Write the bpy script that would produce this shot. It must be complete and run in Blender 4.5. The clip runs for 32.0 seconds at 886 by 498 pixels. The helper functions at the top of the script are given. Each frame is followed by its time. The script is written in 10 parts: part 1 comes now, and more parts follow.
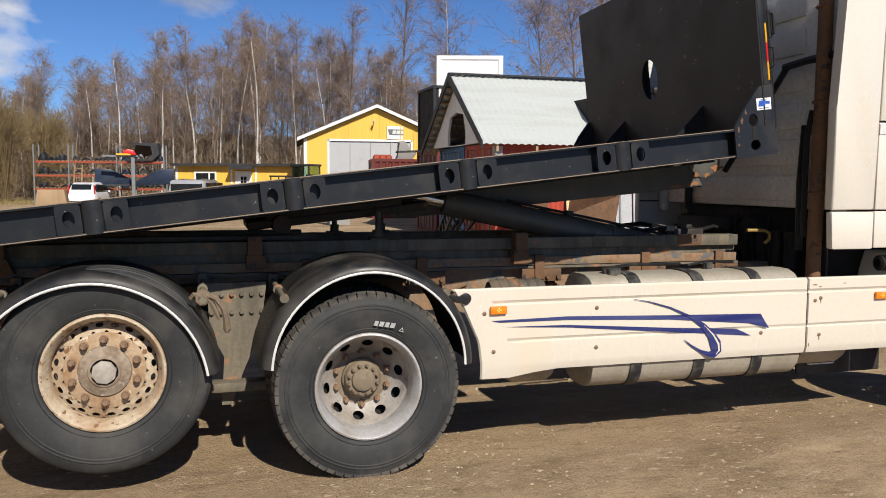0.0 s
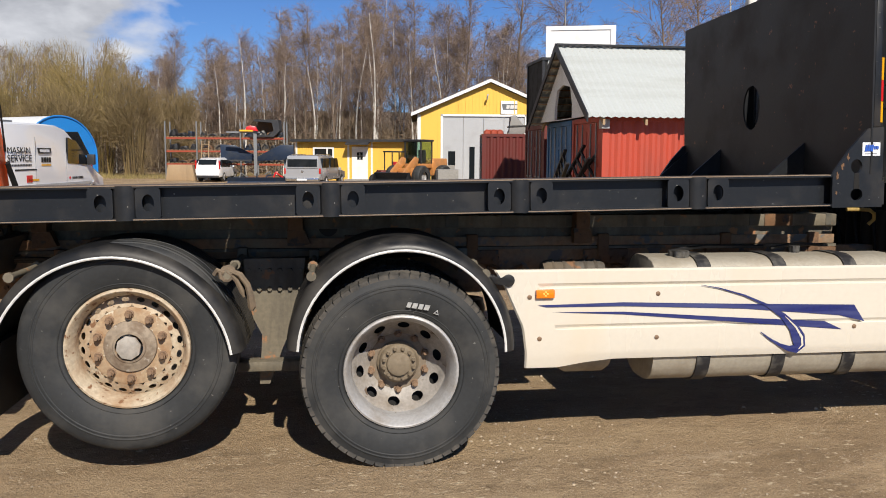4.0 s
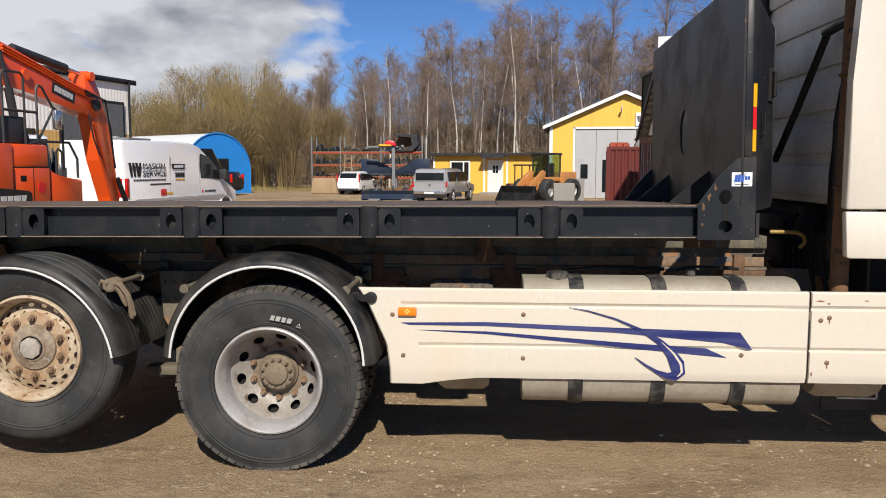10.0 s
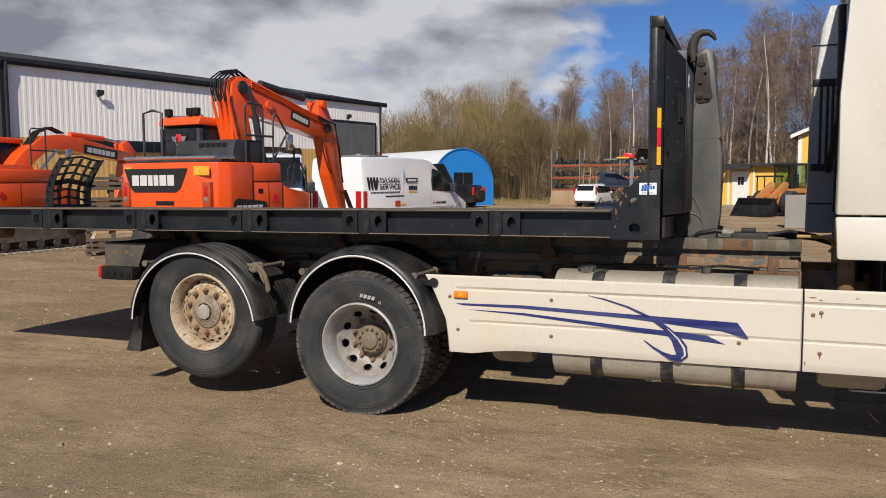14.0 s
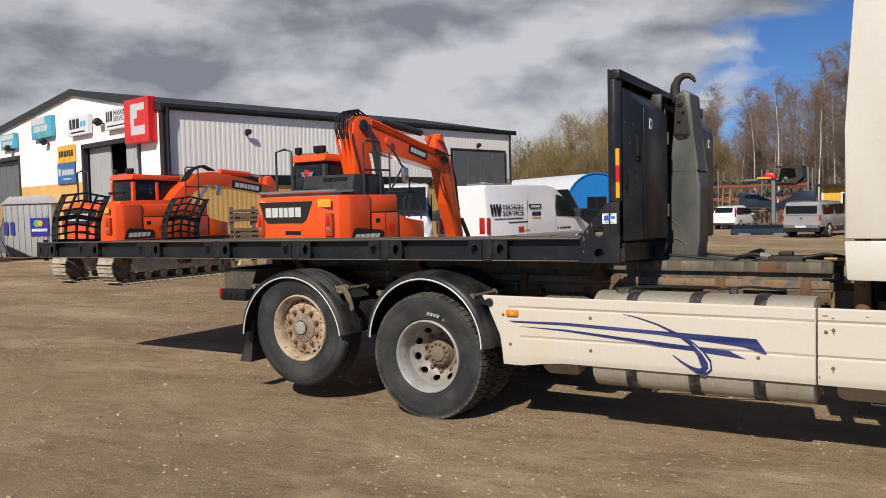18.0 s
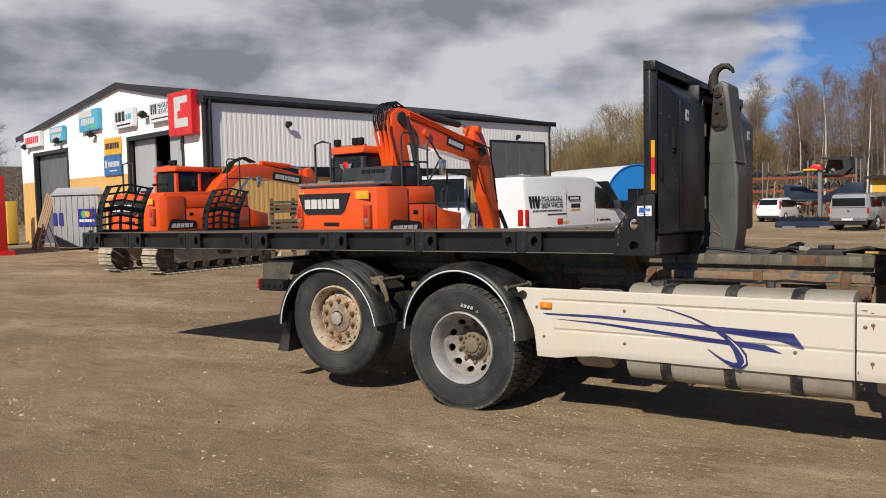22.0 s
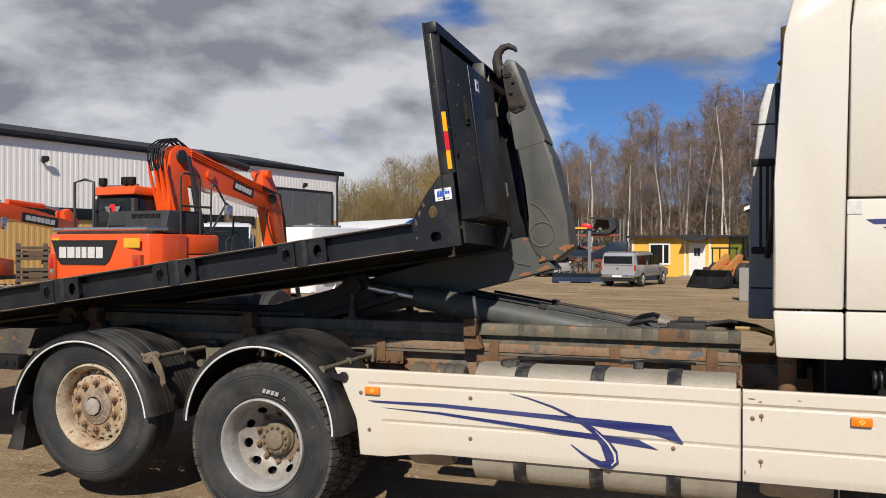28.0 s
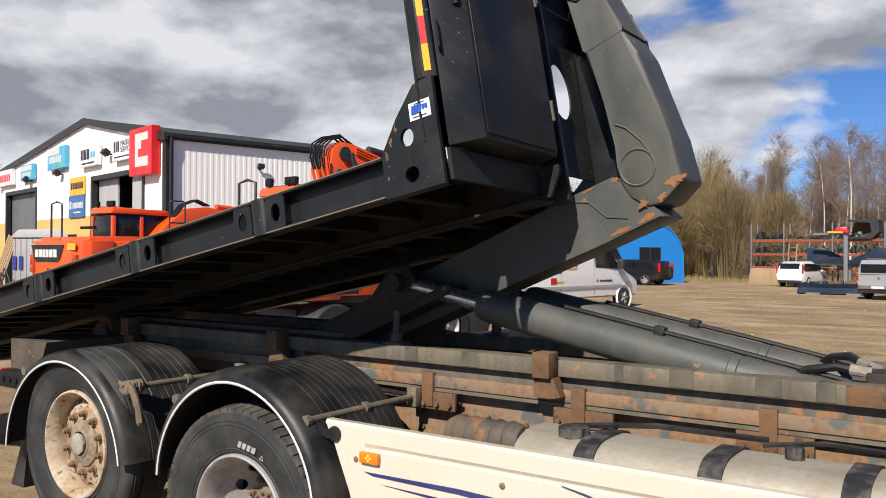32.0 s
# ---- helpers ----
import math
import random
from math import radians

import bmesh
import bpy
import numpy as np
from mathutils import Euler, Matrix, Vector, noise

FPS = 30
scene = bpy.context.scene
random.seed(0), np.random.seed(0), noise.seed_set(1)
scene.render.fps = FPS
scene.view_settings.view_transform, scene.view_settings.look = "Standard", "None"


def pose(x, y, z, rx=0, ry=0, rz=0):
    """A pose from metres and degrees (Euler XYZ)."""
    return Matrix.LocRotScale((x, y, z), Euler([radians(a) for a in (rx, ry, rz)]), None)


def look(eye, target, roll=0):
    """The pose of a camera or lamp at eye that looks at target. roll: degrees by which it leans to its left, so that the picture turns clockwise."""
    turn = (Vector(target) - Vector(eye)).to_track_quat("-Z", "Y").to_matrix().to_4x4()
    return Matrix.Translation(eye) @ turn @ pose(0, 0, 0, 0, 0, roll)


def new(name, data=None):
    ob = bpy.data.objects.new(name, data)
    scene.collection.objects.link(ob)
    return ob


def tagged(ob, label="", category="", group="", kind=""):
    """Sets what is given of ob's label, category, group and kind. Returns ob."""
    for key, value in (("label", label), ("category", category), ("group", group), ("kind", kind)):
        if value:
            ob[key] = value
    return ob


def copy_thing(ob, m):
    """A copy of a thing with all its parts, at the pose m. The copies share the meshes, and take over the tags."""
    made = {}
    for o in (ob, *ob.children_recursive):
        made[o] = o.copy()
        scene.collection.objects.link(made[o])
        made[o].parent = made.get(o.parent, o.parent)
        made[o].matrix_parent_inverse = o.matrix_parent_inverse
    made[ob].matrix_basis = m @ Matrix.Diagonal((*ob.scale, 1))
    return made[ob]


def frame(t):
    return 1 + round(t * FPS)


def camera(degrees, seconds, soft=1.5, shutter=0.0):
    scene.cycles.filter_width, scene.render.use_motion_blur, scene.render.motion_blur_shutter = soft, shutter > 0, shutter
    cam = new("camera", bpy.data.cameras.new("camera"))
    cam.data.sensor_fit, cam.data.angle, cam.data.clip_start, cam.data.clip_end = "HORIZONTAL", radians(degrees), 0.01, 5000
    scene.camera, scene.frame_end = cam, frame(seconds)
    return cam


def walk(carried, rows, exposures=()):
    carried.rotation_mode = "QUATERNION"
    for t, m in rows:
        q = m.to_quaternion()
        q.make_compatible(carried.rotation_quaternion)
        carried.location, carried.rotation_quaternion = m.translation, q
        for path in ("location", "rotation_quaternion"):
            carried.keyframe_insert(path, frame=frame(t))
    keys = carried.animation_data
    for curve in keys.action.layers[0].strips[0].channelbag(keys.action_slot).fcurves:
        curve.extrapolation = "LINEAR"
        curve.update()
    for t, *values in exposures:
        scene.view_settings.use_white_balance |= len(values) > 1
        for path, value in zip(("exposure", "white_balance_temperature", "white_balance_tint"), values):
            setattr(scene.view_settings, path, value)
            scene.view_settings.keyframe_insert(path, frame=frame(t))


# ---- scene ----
cam = camera(56.8, 32.0, 0.95)
PATH = [
    (0, (-0.878, -4.557, 1.696), (-0.322, -2.644, 1.528), 0.3),
    (0.5, (-0.788, -4.458, 1.679), (-0.235, -2.544, 1.498), 0.6),
    (1, (-0.673, -4.354, 1.682), (-0.147, -2.433, 1.497), -0.2),
    (1.5, (-0.57, -4.314, 1.686), (-0.091, -2.381, 1.504), -1.0),
    (2, (-0.433, -4.289, 1.683), (-0.036, -2.337, 1.496), -0.4),
    (2.5, (-0.343, -4.293, 1.682), (-0.015, -2.331, 1.475), -0.3),
    (3, (-0.335, -4.296, 1.681), (-0.04, -2.329, 1.466), -0.0),
    (3.5, (-0.342, -4.298, 1.677), (-0.079, -2.327, 1.458), 0.2),
    (5.5, (-0.437, -4.483, 1.672), (-0.114, -2.527, 1.41), 1.3),
    (6, (-0.262, -4.546, 1.673), (0.069, -2.592, 1.406), 1.6),
    (6.5, (-0.14, -4.53, 1.675), (0.233, -2.582, 1.417), 0.8),
    (7, (-0.006, -4.417, 1.669), (0.375, -2.468, 1.437), 1.4),
    (7.5, (0.149, -4.322, 1.69), (0.481, -2.36, 1.493), 1.0),
    (8, (0.36, -4.258, 1.701), (0.532, -2.271, 1.554), -0.0),
    (8.5, (0.573, -4.29, 1.704), (0.598, -2.294, 1.579), -0.8),
    (9, (0.77, -4.415, 1.694), (0.745, -2.422, 1.537), -0.2),
    (9.5, (0.999, -4.481, 1.7), (0.948, -2.491, 1.506), 0.4),
    (10, (1.254, -4.534, 1.731), (1.138, -2.547, 1.532), 0.1),
    (10.5, (1.407, -4.662, 1.727), (1.173, -2.684, 1.549), -0.1),
    (11, (1.61, -4.82, 1.745), (1.252, -2.86, 1.566), -0.9),
    (11.5, (1.866, -4.92, 1.736), (1.393, -2.985, 1.554), -0.9),
    (12, (2.065, -5.032, 1.72), (1.528, -3.114, 1.532), -0.2),
    (12.5, (2.253, -5.178, 1.714), (1.695, -3.27, 1.496), 0.0),
    (13, (2.434, -5.202, 1.714), (1.843, -3.306, 1.471), 0.1),
    (13.5, (2.612, -5.263, 1.722), (1.954, -3.388, 1.496), 0.5),
    (14, (2.748, -5.397, 1.726), (2.027, -3.539, 1.559), -0.3),
    (14.5, (2.904, -5.543, 1.759), (2.136, -3.699, 1.651), -1.7),
    (16.5, (3.526, -5.88, 1.768), (2.638, -4.089, 1.683), -0.8),
    (17, (3.58, -5.9, 1.778), (2.672, -4.12, 1.697), -1.0),
    (17.5, (3.636, -5.857, 1.779), (2.676, -4.104, 1.692), -1.4),
    (18, (3.685, -5.822, 1.772), (2.65, -4.114, 1.671), -1.4),
    (18.5, (3.703, -5.793, 1.773), (2.609, -4.123, 1.657), -1.3),
    (19, (3.731, -5.805, 1.772), (2.605, -4.157, 1.651), -1.7),
    (19.5, (3.741, -5.824, 1.774), (2.604, -4.183, 1.652), -1.8),
    (20, (3.733, -5.8, 1.773), (2.599, -4.158, 1.646), -1.5),
    (20.5, (3.725, -5.807, 1.769), (2.6, -4.157, 1.647), -1.2),
    (21, (3.725, -5.812, 1.773), (2.607, -4.158, 1.66), -1.2),
    (21.5, (3.727, -5.808, 1.772), (2.609, -4.153, 1.66), -1.3),
    (22, (3.737, -5.822, 1.774), (2.621, -4.167, 1.655), -1.3),
    (22.5, (3.671, -5.798, 1.764), (2.562, -4.138, 1.637), -0.6),
    (23, (3.511, -5.774, 1.768), (2.432, -4.094, 1.654), 0.1),
    (23.5, (3.386, -5.748, 1.776), (2.372, -4.028, 1.667), 0.8),
    (24, (3.261, -5.614, 1.782), (2.298, -3.862, 1.701), 0.7),
    (24.5, (3.163, -5.512, 1.786), (2.219, -3.75, 1.726), 1.1),
    (26.5, (2.974, -5.45, 1.795), (2.224, -3.597, 1.718), 0.3),
    (27, (3.005, -5.234, 1.815), (2.319, -3.356, 1.762), 0.2),
    (27.5, (2.971, -5.035, 1.809), (2.333, -3.139, 1.785), -0.2),
    (28, (2.887, -4.818, 1.836), (2.247, -2.923, 1.833), 0.1),
    (28.5, (2.95, -4.597, 1.83), (2.253, -2.723, 1.85), 0.2),
    (29, (3.041, -4.34, 1.836), (2.263, -2.497, 1.852), 0.4),
    (29.5, (3.022, -4.051, 1.817), (2.182, -2.236, 1.835), 0.7),
    (30, (3.012, -3.773, 1.831), (2.112, -1.987, 1.852), 0.4),
    (30.5, (3.084, -3.465, 1.829), (2.098, -1.725, 1.849), 0.4),
    (31, (3.083, -3.202, 1.813), (2.026, -1.504, 1.822), 0.8),
    (31.5, (3.047, -2.937, 1.815), (1.945, -1.268, 1.828), 0.6),
    (32, (3.052, -2.68, 1.795), (1.898, -1.047, 1.806), 0.3),
]
walk(cam, [(t, look(eye, target, roll)) for t, eye, target, roll in PATH], [(0, 0.05, 6350, 11.5), (3, 0.05, 6350, 11.5), (6, 0.08, 6350, 11.5), (10, 0.0, 6350, 11.5), (13, -0.17, 6350, 11.5), (19, -0.26, 6350, 11.5), (24, -0.24, 6350, 11.5), (28, -0.17, 6350, 11.5), (30, 0.0, 6350, 11.5), (32, 0.16, 6350, 11.5)])

# light and sky settings
CLOUD_SLOPE, CLOUD_EDGE = 0.55, 0.54
CLOUD_LIGHT, CLOUD_DARK = (12.8, 12.9, 13.1), (4.8, 5.0, 5.5)
SKY_GAIN = (0.76, 1.12, 1.62)
SKY_STRENGTH, SUN_STRENGTH = 0.056, 6.2

# ---------- light ----------
world = bpy.data.worlds.new("sky")
scene.world = world
world.use_nodes = True
wt = world.node_tree
wt.nodes.clear()


def wn(kind, **kw):
    n = wt.nodes.new(kind)
    for k, v in kw.items():
        if k == "op":
            n.operation = v
    return n


def wmath(op, a, b):
    n = wn("ShaderNodeMath", op=op)
    for k, v in enumerate((a, b)):
        if isinstance(v, (int, float)):
            n.inputs[k].default_value = v
        elif v is not None:
            wt.links.new(v, n.inputs[k])
    return n.outputs[0]


SUN_EL, SUN_AZ = 40.0, 170.5  # degrees; azimuth clockwise from +y
sky = wn("ShaderNodeTexSky")
sky.sky_type = "NISHITA"
sky.sun_disc = False
sky.sun_elevation, sky.sun_rotation = radians(SUN_EL), radians(SUN_AZ)
sky.air_density, sky.dust_density, sky.ozone_density = 0.75, 0.1, 2.0
geo = wn("ShaderNodeTexCoord")
sep = wn("ShaderNodeSeparateXYZ")
wt.links.new(geo.outputs["Generated"], sep.inputs[0])
dx, dy, dz = sep.outputs


def cloud_noise(rise, scale, detail, rough, flat=2.3, twist=0.35):
    """Noise over the sky's directions, flattened to lying banks; rise: how far above the direction it is taken."""
    comb = wn("ShaderNodeCombineXYZ")
    wt.links.new(dx, comb.inputs[0])
    wt.links.new(dy, comb.inputs[1])
    wt.links.new(wmath("MULTIPLY", wmath("ADD", dz, rise), flat), comb.inputs[2])
    n = wn("ShaderNodeTexNoise")
    n.inputs["Scale"].default_value, n.inputs["Detail"].default_value, n.inputs["Roughness"].default_value = scale, detail, rough
    n.inputs["Distortion"].default_value = twist
    wt.links.new(comb.outputs[0], n.inputs["Vector"])
    return n.outputs["Fac"]


def clamp01(v, top=1.0):
    return wmath("MINIMUM", wmath("MAXIMUM", v, 0.0), top)


edge = wmath("ADD", wmath("ADD", wmath("MULTIPLY", dx, CLOUD_SLOPE), CLOUD_EDGE), wmath("ADD", wmath("MULTIPLY", wmath("MAXIMUM", wmath("MULTIPLY", dy, -1.0), 0.0), 0.25), wmath("ADD", wmath("MULTIPLY", wmath("MAXIMUM", wmath("SUBTRACT", dz, 0.48), 0.0), 1.0), wmath("MULTIPLY", wmath("MAXIMUM", wmath("SUBTRACT", 0.22, dz), 0.0), 0.75))))


def heap_of(rise):
    """Cloud density: wide banks with heaped edges."""
    wide, lumps, fray = cloud_noise(rise, 2.3, 3.0, 0.5, 2.7, 0.1), cloud_noise(rise, 6.5, 5.0, 0.5, 2.3, 0.2), cloud_noise(rise, 24.0, 5.0, 0.6, 1.6, 0.3)
    return wmath("ADD", wide, wmath("ADD", wmath("MULTIPLY", wmath("SUBTRACT", lumps, 0.5), 0.42), wmath("MULTIPLY", wmath("SUBTRACT", fray, 0.5), 0.07)))


here, higher = heap_of(0.0), heap_of(0.055)
over = wmath("SUBTRACT", here, edge)
mask = clamp01(wmath("MULTIPLY", over, 12.0), 0.97)
under = wmath("MULTIPLY", wmath("SUBTRACT", higher, here), 5.4)
swell = wmath("MULTIPLY", wmath("SUBTRACT", cloud_noise(0.03, 3.9, 7.0, 0.57, 2.5, 0.15), 0.5), 2.5)
puffs = wmath("MULTIPLY", wmath("SUBTRACT", cloud_noise(0.02, 12.0, 6.0, 0.6, 2.0, 0.25), 0.5), 1.5)
thick = clamp01(wmath("MULTIPLY", 0.80, wmath("ADD", wmath("ADD", under, wmath("ADD", swell, puffs)), wmath("ADD", wmath("MULTIPLY", clamp01(over, 0.14), 2.4), wmath("ADD", wmath("MULTIPLY", dz, 2.3), -0.17)))))
tone = wn("ShaderNodeMix")
tone.data_type = "RGBA"
tone.inputs["A"].default_value = (*CLOUD_LIGHT, 1)
tone.inputs["B"].default_value = (*CLOUD_DARK, 1)
wt.links.new(thick, tone.inputs["Factor"])
skym = wn("ShaderNodeMix")
skym.data_type, skym.blend_type = "RGBA", "MULTIPLY"
skym.inputs["Factor"].default_value = 1.0
skym.inputs["B"].default_value = (*SKY_GAIN, 1)
wt.links.new(sky.outputs[0], skym.inputs["A"])
mixs = wn("ShaderNodeMix")
mixs.data_type = "RGBA"
wt.links.new(mask, mixs.inputs["Factor"])
wt.links.new(skym.outputs["Result"], mixs.inputs["A"])
wt.links.new(tone.outputs["Result"], mixs.inputs["B"])
bg = wn("ShaderNodeBackground")
bg.inputs["Strength"].default_value = SKY_STRENGTH
wt.links.new(mixs.outputs["Result"], bg.inputs["Color"])
wout = wn("ShaderNodeOutputWorld")
wt.links.new(bg.outputs[0], wout.inputs[0])

sun = new("sun", bpy.data.lights.new("sun", "SUN"))
sun.data.energy, sun.data.angle, sun.data.color = SUN_STRENGTH, radians(0.6), (1.0, 0.92, 0.79)
_a, _e = radians(SUN_AZ), radians(SUN_EL)
sun.matrix_world = look((30 * math.sin(_a) * math.cos(_e), 30 * math.cos(_a) * math.cos(_e), 30 * math.sin(_e)), (0, 0, 0))

# ---------- materials ----------


def nt(name):
    m = bpy.data.materials.new(name)
    m.use_nodes = True
    return m, m.node_tree, m.node_tree.nodes["Principled BSDF"]


def noise_node(t, scale, detail=4.0, rough=0.55, vec=None, squash=None):
    n = t.nodes.new("ShaderNodeTexNoise")
    n.inputs["Scale"].default_value, n.inputs["Detail"].default_value, n.inputs["Roughness"].default_value = scale, detail, rough
    co = t.nodes.new("ShaderNodeTexCoord").outputs["Object"] if vec is None else vec
    if squash:
        mp = t.nodes.new("ShaderNodeMapping")
        mp.inputs["Scale"].default_value = squash
        t.links.new(co, mp.inputs[0])
        co = mp.outputs[0]
    t.links.new(co, n.inputs["Vector"])
    return n.outputs["Fac"]


def ramp(t, fac, lo, hi):
    r = t.nodes.new("ShaderNodeMapRange")
    r.inputs["From Min"].default_value, r.inputs["From Max"].default_value = lo, hi
    t.links.new(fac, r.inputs["Value"])
    return r.outputs[0]


def mixc(t, fac, a, b):
    m = t.nodes.new("ShaderNodeMix")
    m.data_type = "RGBA"
    for sock, v in ((m.inputs["Factor"], fac), (m.inputs["A"], a), (m.inputs["B"], b)):
        if isinstance(v, tuple):
            sock.default_value = (*v, 1)
        elif isinstance(v, (int, float)):
            sock.default_value = v
        else:
            t.links.new(v, sock)
    return m.outputs["Result"]


def surf(name, base, dirt=None, rough=0.5, metal=0.0, grain=40.0, blotch=2.5, amount=0.5, bump=0.1, dist=0.004, streak=None, tint=0.12, speck=None, coat=0.0):
    """Paint, metal, rubber and so on: base colour with fine grain, larger dirt blotches, optional streaks and specks, and relief."""
    m, t, p = nt(name)
    fine, big = noise_node(t, grain), noise_node(t, blotch, 6.0, 0.6, None, streak)
    dark = tuple(c * (1 - 2 * tint) for c in base)
    col = mixc(t, ramp(t, fine, 0.35, 0.7), base, dark)
    d = dirt or tuple(c * 0.6 for c in base)
    hide = ramp(t, big, 0.62 - 0.3 * amount, 0.92 - 0.25 * amount)
    col = mixc(t, hide, col, d)
    if speck:
        sp = noise_node(t, speck[1], 3.0, 0.6)
        col = mixc(t, ramp(t, sp, speck[2], speck[2] + 0.05), col, speck[0])
    t.links.new(col, p.inputs["Base Color"])
    r = t.nodes.new("ShaderNodeMapRange")
    r.inputs["To Min"].default_value, r.inputs["To Max"].default_value = rough * 0.85, min(1.0, rough * 1.2 + 0.12)
    t.links.new(hide, r.inputs["Value"])
    t.links.new(r.outputs[0], p.inputs["Roughness"])
    p.inputs["Metallic"].default_value = metal
    if max(base) < 0.06:
        p.inputs["Specular IOR Level"].default_value = 0.33
    p.inputs["Coat Weight"].default_value = coat
    b = t.nodes.new("ShaderNodeBump")
    b.inputs["Strength"].default_value, b.inputs["Distance"].default_value = bump, dist
    t.links.new(fine, b.inputs["Height"])
    t.links.new(b.outputs[0], p.inputs["Normal"])
    return m


def pieces(name, base, spread=0.25, rough=0.8, island=True, dirt=None):
    """Base colour varied from piece to piece."""
    m, t, p = nt(name)
    src = t.nodes.new("ShaderNodeNewGeometry").outputs["Random Per Island"] if island else t.nodes.new("ShaderNodeObjectInfo").outputs["Random"]
    fine = noise_node(t, 25.0)
    a, b = tuple(c * (1 - spread) for c in base), tuple(min(1, c * (1 + spread)) for c in base)
    col = mixc(t, src, a, b)
    col = mixc(t, ramp(t, fine, 0.4, 0.8), col, dirt or tuple(c * 0.7 for c in base))
    t.links.new(col, p.inputs["Base Color"])
    p.inputs["Roughness"].default_value = rough
    return m


BLACK_STEEL = surf("black_painted_steel", (0.0115, 0.013, 0.0155), (0.032, 0.029, 0.026), 0.42, 0.0, 60, 3.0, 0.5, 0.12, 0.002, None, 0.1, ((0.17, 0.165, 0.155), 34.0, 0.685))
UNDER_STEEL = surf("dusty_underside_steel", (0.016, 0.015, 0.014), (0.048, 0.040, 0.032), 0.75, 0.0, 50, 3.0, 0.6, 0.2, 0.002)
WORN_EDGE = surf("worn_bare_edge", (0.27, 0.21, 0.15), (0.16, 0.095, 0.055), 0.55, 0.3, 60, 9.0, 0.7, 0.2)
DECK_STEEL = surf("worn_deck_steel", (0.085, 0.066, 0.05), (0.19, 0.125, 0.08), 0.6, 0.2, 50, 2.2, 0.7, 0.25)
BULK_STEEL = surf("scuffed_black_steel", (0.0132, 0.0132, 0.0132), (0.0263, 0.0225, 0.0195), 0.5, 0.0, 50, 2.5, 0.5, 0.15, 0.002, None, 0.1, ((0.15, 0.070, 0.036), 15.0, 0.665))
ARM_STEEL = surf("grey_black_arm_paint", (0.064, 0.069, 0.065), (0.105, 0.099, 0.084), 0.58, 0.0, 60, 3.5, 0.65, 0.15, 0.002, (1, 1, 0.5), 0.1, ((0.20, 0.125, 0.075), 16.0, 0.69))
RUSTY_STEEL = surf("rusty_steel", (0.13, 0.075, 0.042), (0.20, 0.105, 0.05), 0.8, 0.2, 45, 5.0, 0.9, 0.5, 0.004, None, 0.25, ((0.06, 0.05, 0.045), 12.0, 0.6))
FRAME_STEEL = surf("dirty_frame_steel", (0.07, 0.065, 0.057), (0.13, 0.10, 0.066), 0.7, 0.1, 35, 4.0, 0.8, 0.4, 0.004, None, 0.2, ((0.19, 0.10, 0.05), 7.0, 0.58))
CHASSIS_MUD = surf("rust_and_mud_chassis_paint", (0.27, 0.145, 0.070), (0.20, 0.165, 0.115), 0.85, 0.0, 35, 5.0, 0.75, 0.5, 0.004, None, 0.22, ((0.10, 0.10, 0.095), 6.0, 0.57))
RAIL_TAN = surf("worn_tan_rail_paint", (0.155, 0.132, 0.092), (0.065, 0.058, 0.046), 0.75, 0.0, 40, 9.0, 0.65, 0.25, 0.003, (1, 1, 0.22), 0.12, ((0.26, 0.13, 0.06), 9.0, 0.62))
CRADLE_STEEL = surf("greasy_dark_steel", (0.028, 0.024, 0.021), (0.06, 0.042, 0.03), 0.7, 0.0, 40, 5.0, 0.6, 0.3, 0.003, None, 0.15, ((0.15, 0.08, 0.045), 9.0, 0.66))
RUST_ORANGE = surf("orange_rust", (0.26, 0.115, 0.045), (0.15, 0.07, 0.035), 0.9, 0.0, 60, 12.0, 0.6, 0.5)
DIRT_STEEL = surf("mud_caked_steel", (0.22, 0.17, 0.115), (0.11, 0.08, 0.052), 0.9, 0.0, 30, 4.0, 0.6, 0.6, 0.006)
STRIPE_A = surf("dark_grey_rail_paint", (0.075, 0.072, 0.058), (0.14, 0.115, 0.075), 0.7, 0.0, 40, 6.0, 0.7, 0.2)
TYRE = surf("weathered_tyre_rubber", (0.0255, 0.027, 0.028), (0.068, 0.065, 0.059), 0.72, 0.0, 45, 4.0, 0.5, 0.2, 0.002, None, 0.1, ((0.14, 0.135, 0.125), 26.0, 0.70))
TREAD = surf("dusty_tread_rubber", (0.038, 0.037, 0.035), (0.12, 0.106, 0.088), 0.9, 0.0, 60, 8.0, 0.7, 0.4, 0.004)
RIM_SILVER = surf("silver_rim_paint", (0.40, 0.395, 0.39), (0.20, 0.165, 0.125), 0.55, 0.2, 70, 6.0, 0.55, 0.1, 0.001, None, 0.1, ((0.17, 0.13, 0.09), 14.0, 0.68))
RIM_RUST = surf("rusted_cream_rim_paint", (0.49, 0.41, 0.295), (0.27, 0.155, 0.075), 0.8, 0.0, 50, 6.0, 0.7, 0.3, 0.002, None, 0.15, ((0.17, 0.085, 0.04), 22.0, 0.60))
RIM_FLANGE = surf("rust_ringed_flange", (0.40, 0.30, 0.19), (0.24, 0.125, 0.055), 0.8, 0.0, 50, 9.0, 0.8, 0.3, 0.002, None, 0.15, ((0.5, 0.44, 0.33), 20.0, 0.62))
HUB_MUD = surf("muddy_hub", (0.19, 0.15, 0.10), (0.11, 0.08, 0.05), 0.85, 0.0, 40, 12.0, 0.5, 0.4, 0.003)
HUB_RUST = surf("rust_brown_hub", (0.27, 0.215, 0.155), (0.12, 0.075, 0.045), 0.85, 0.0, 40, 10.0, 0.6, 0.4, 0.003, None, 0.15, ((0.33, 0.29, 0.24), 18.0, 0.62))
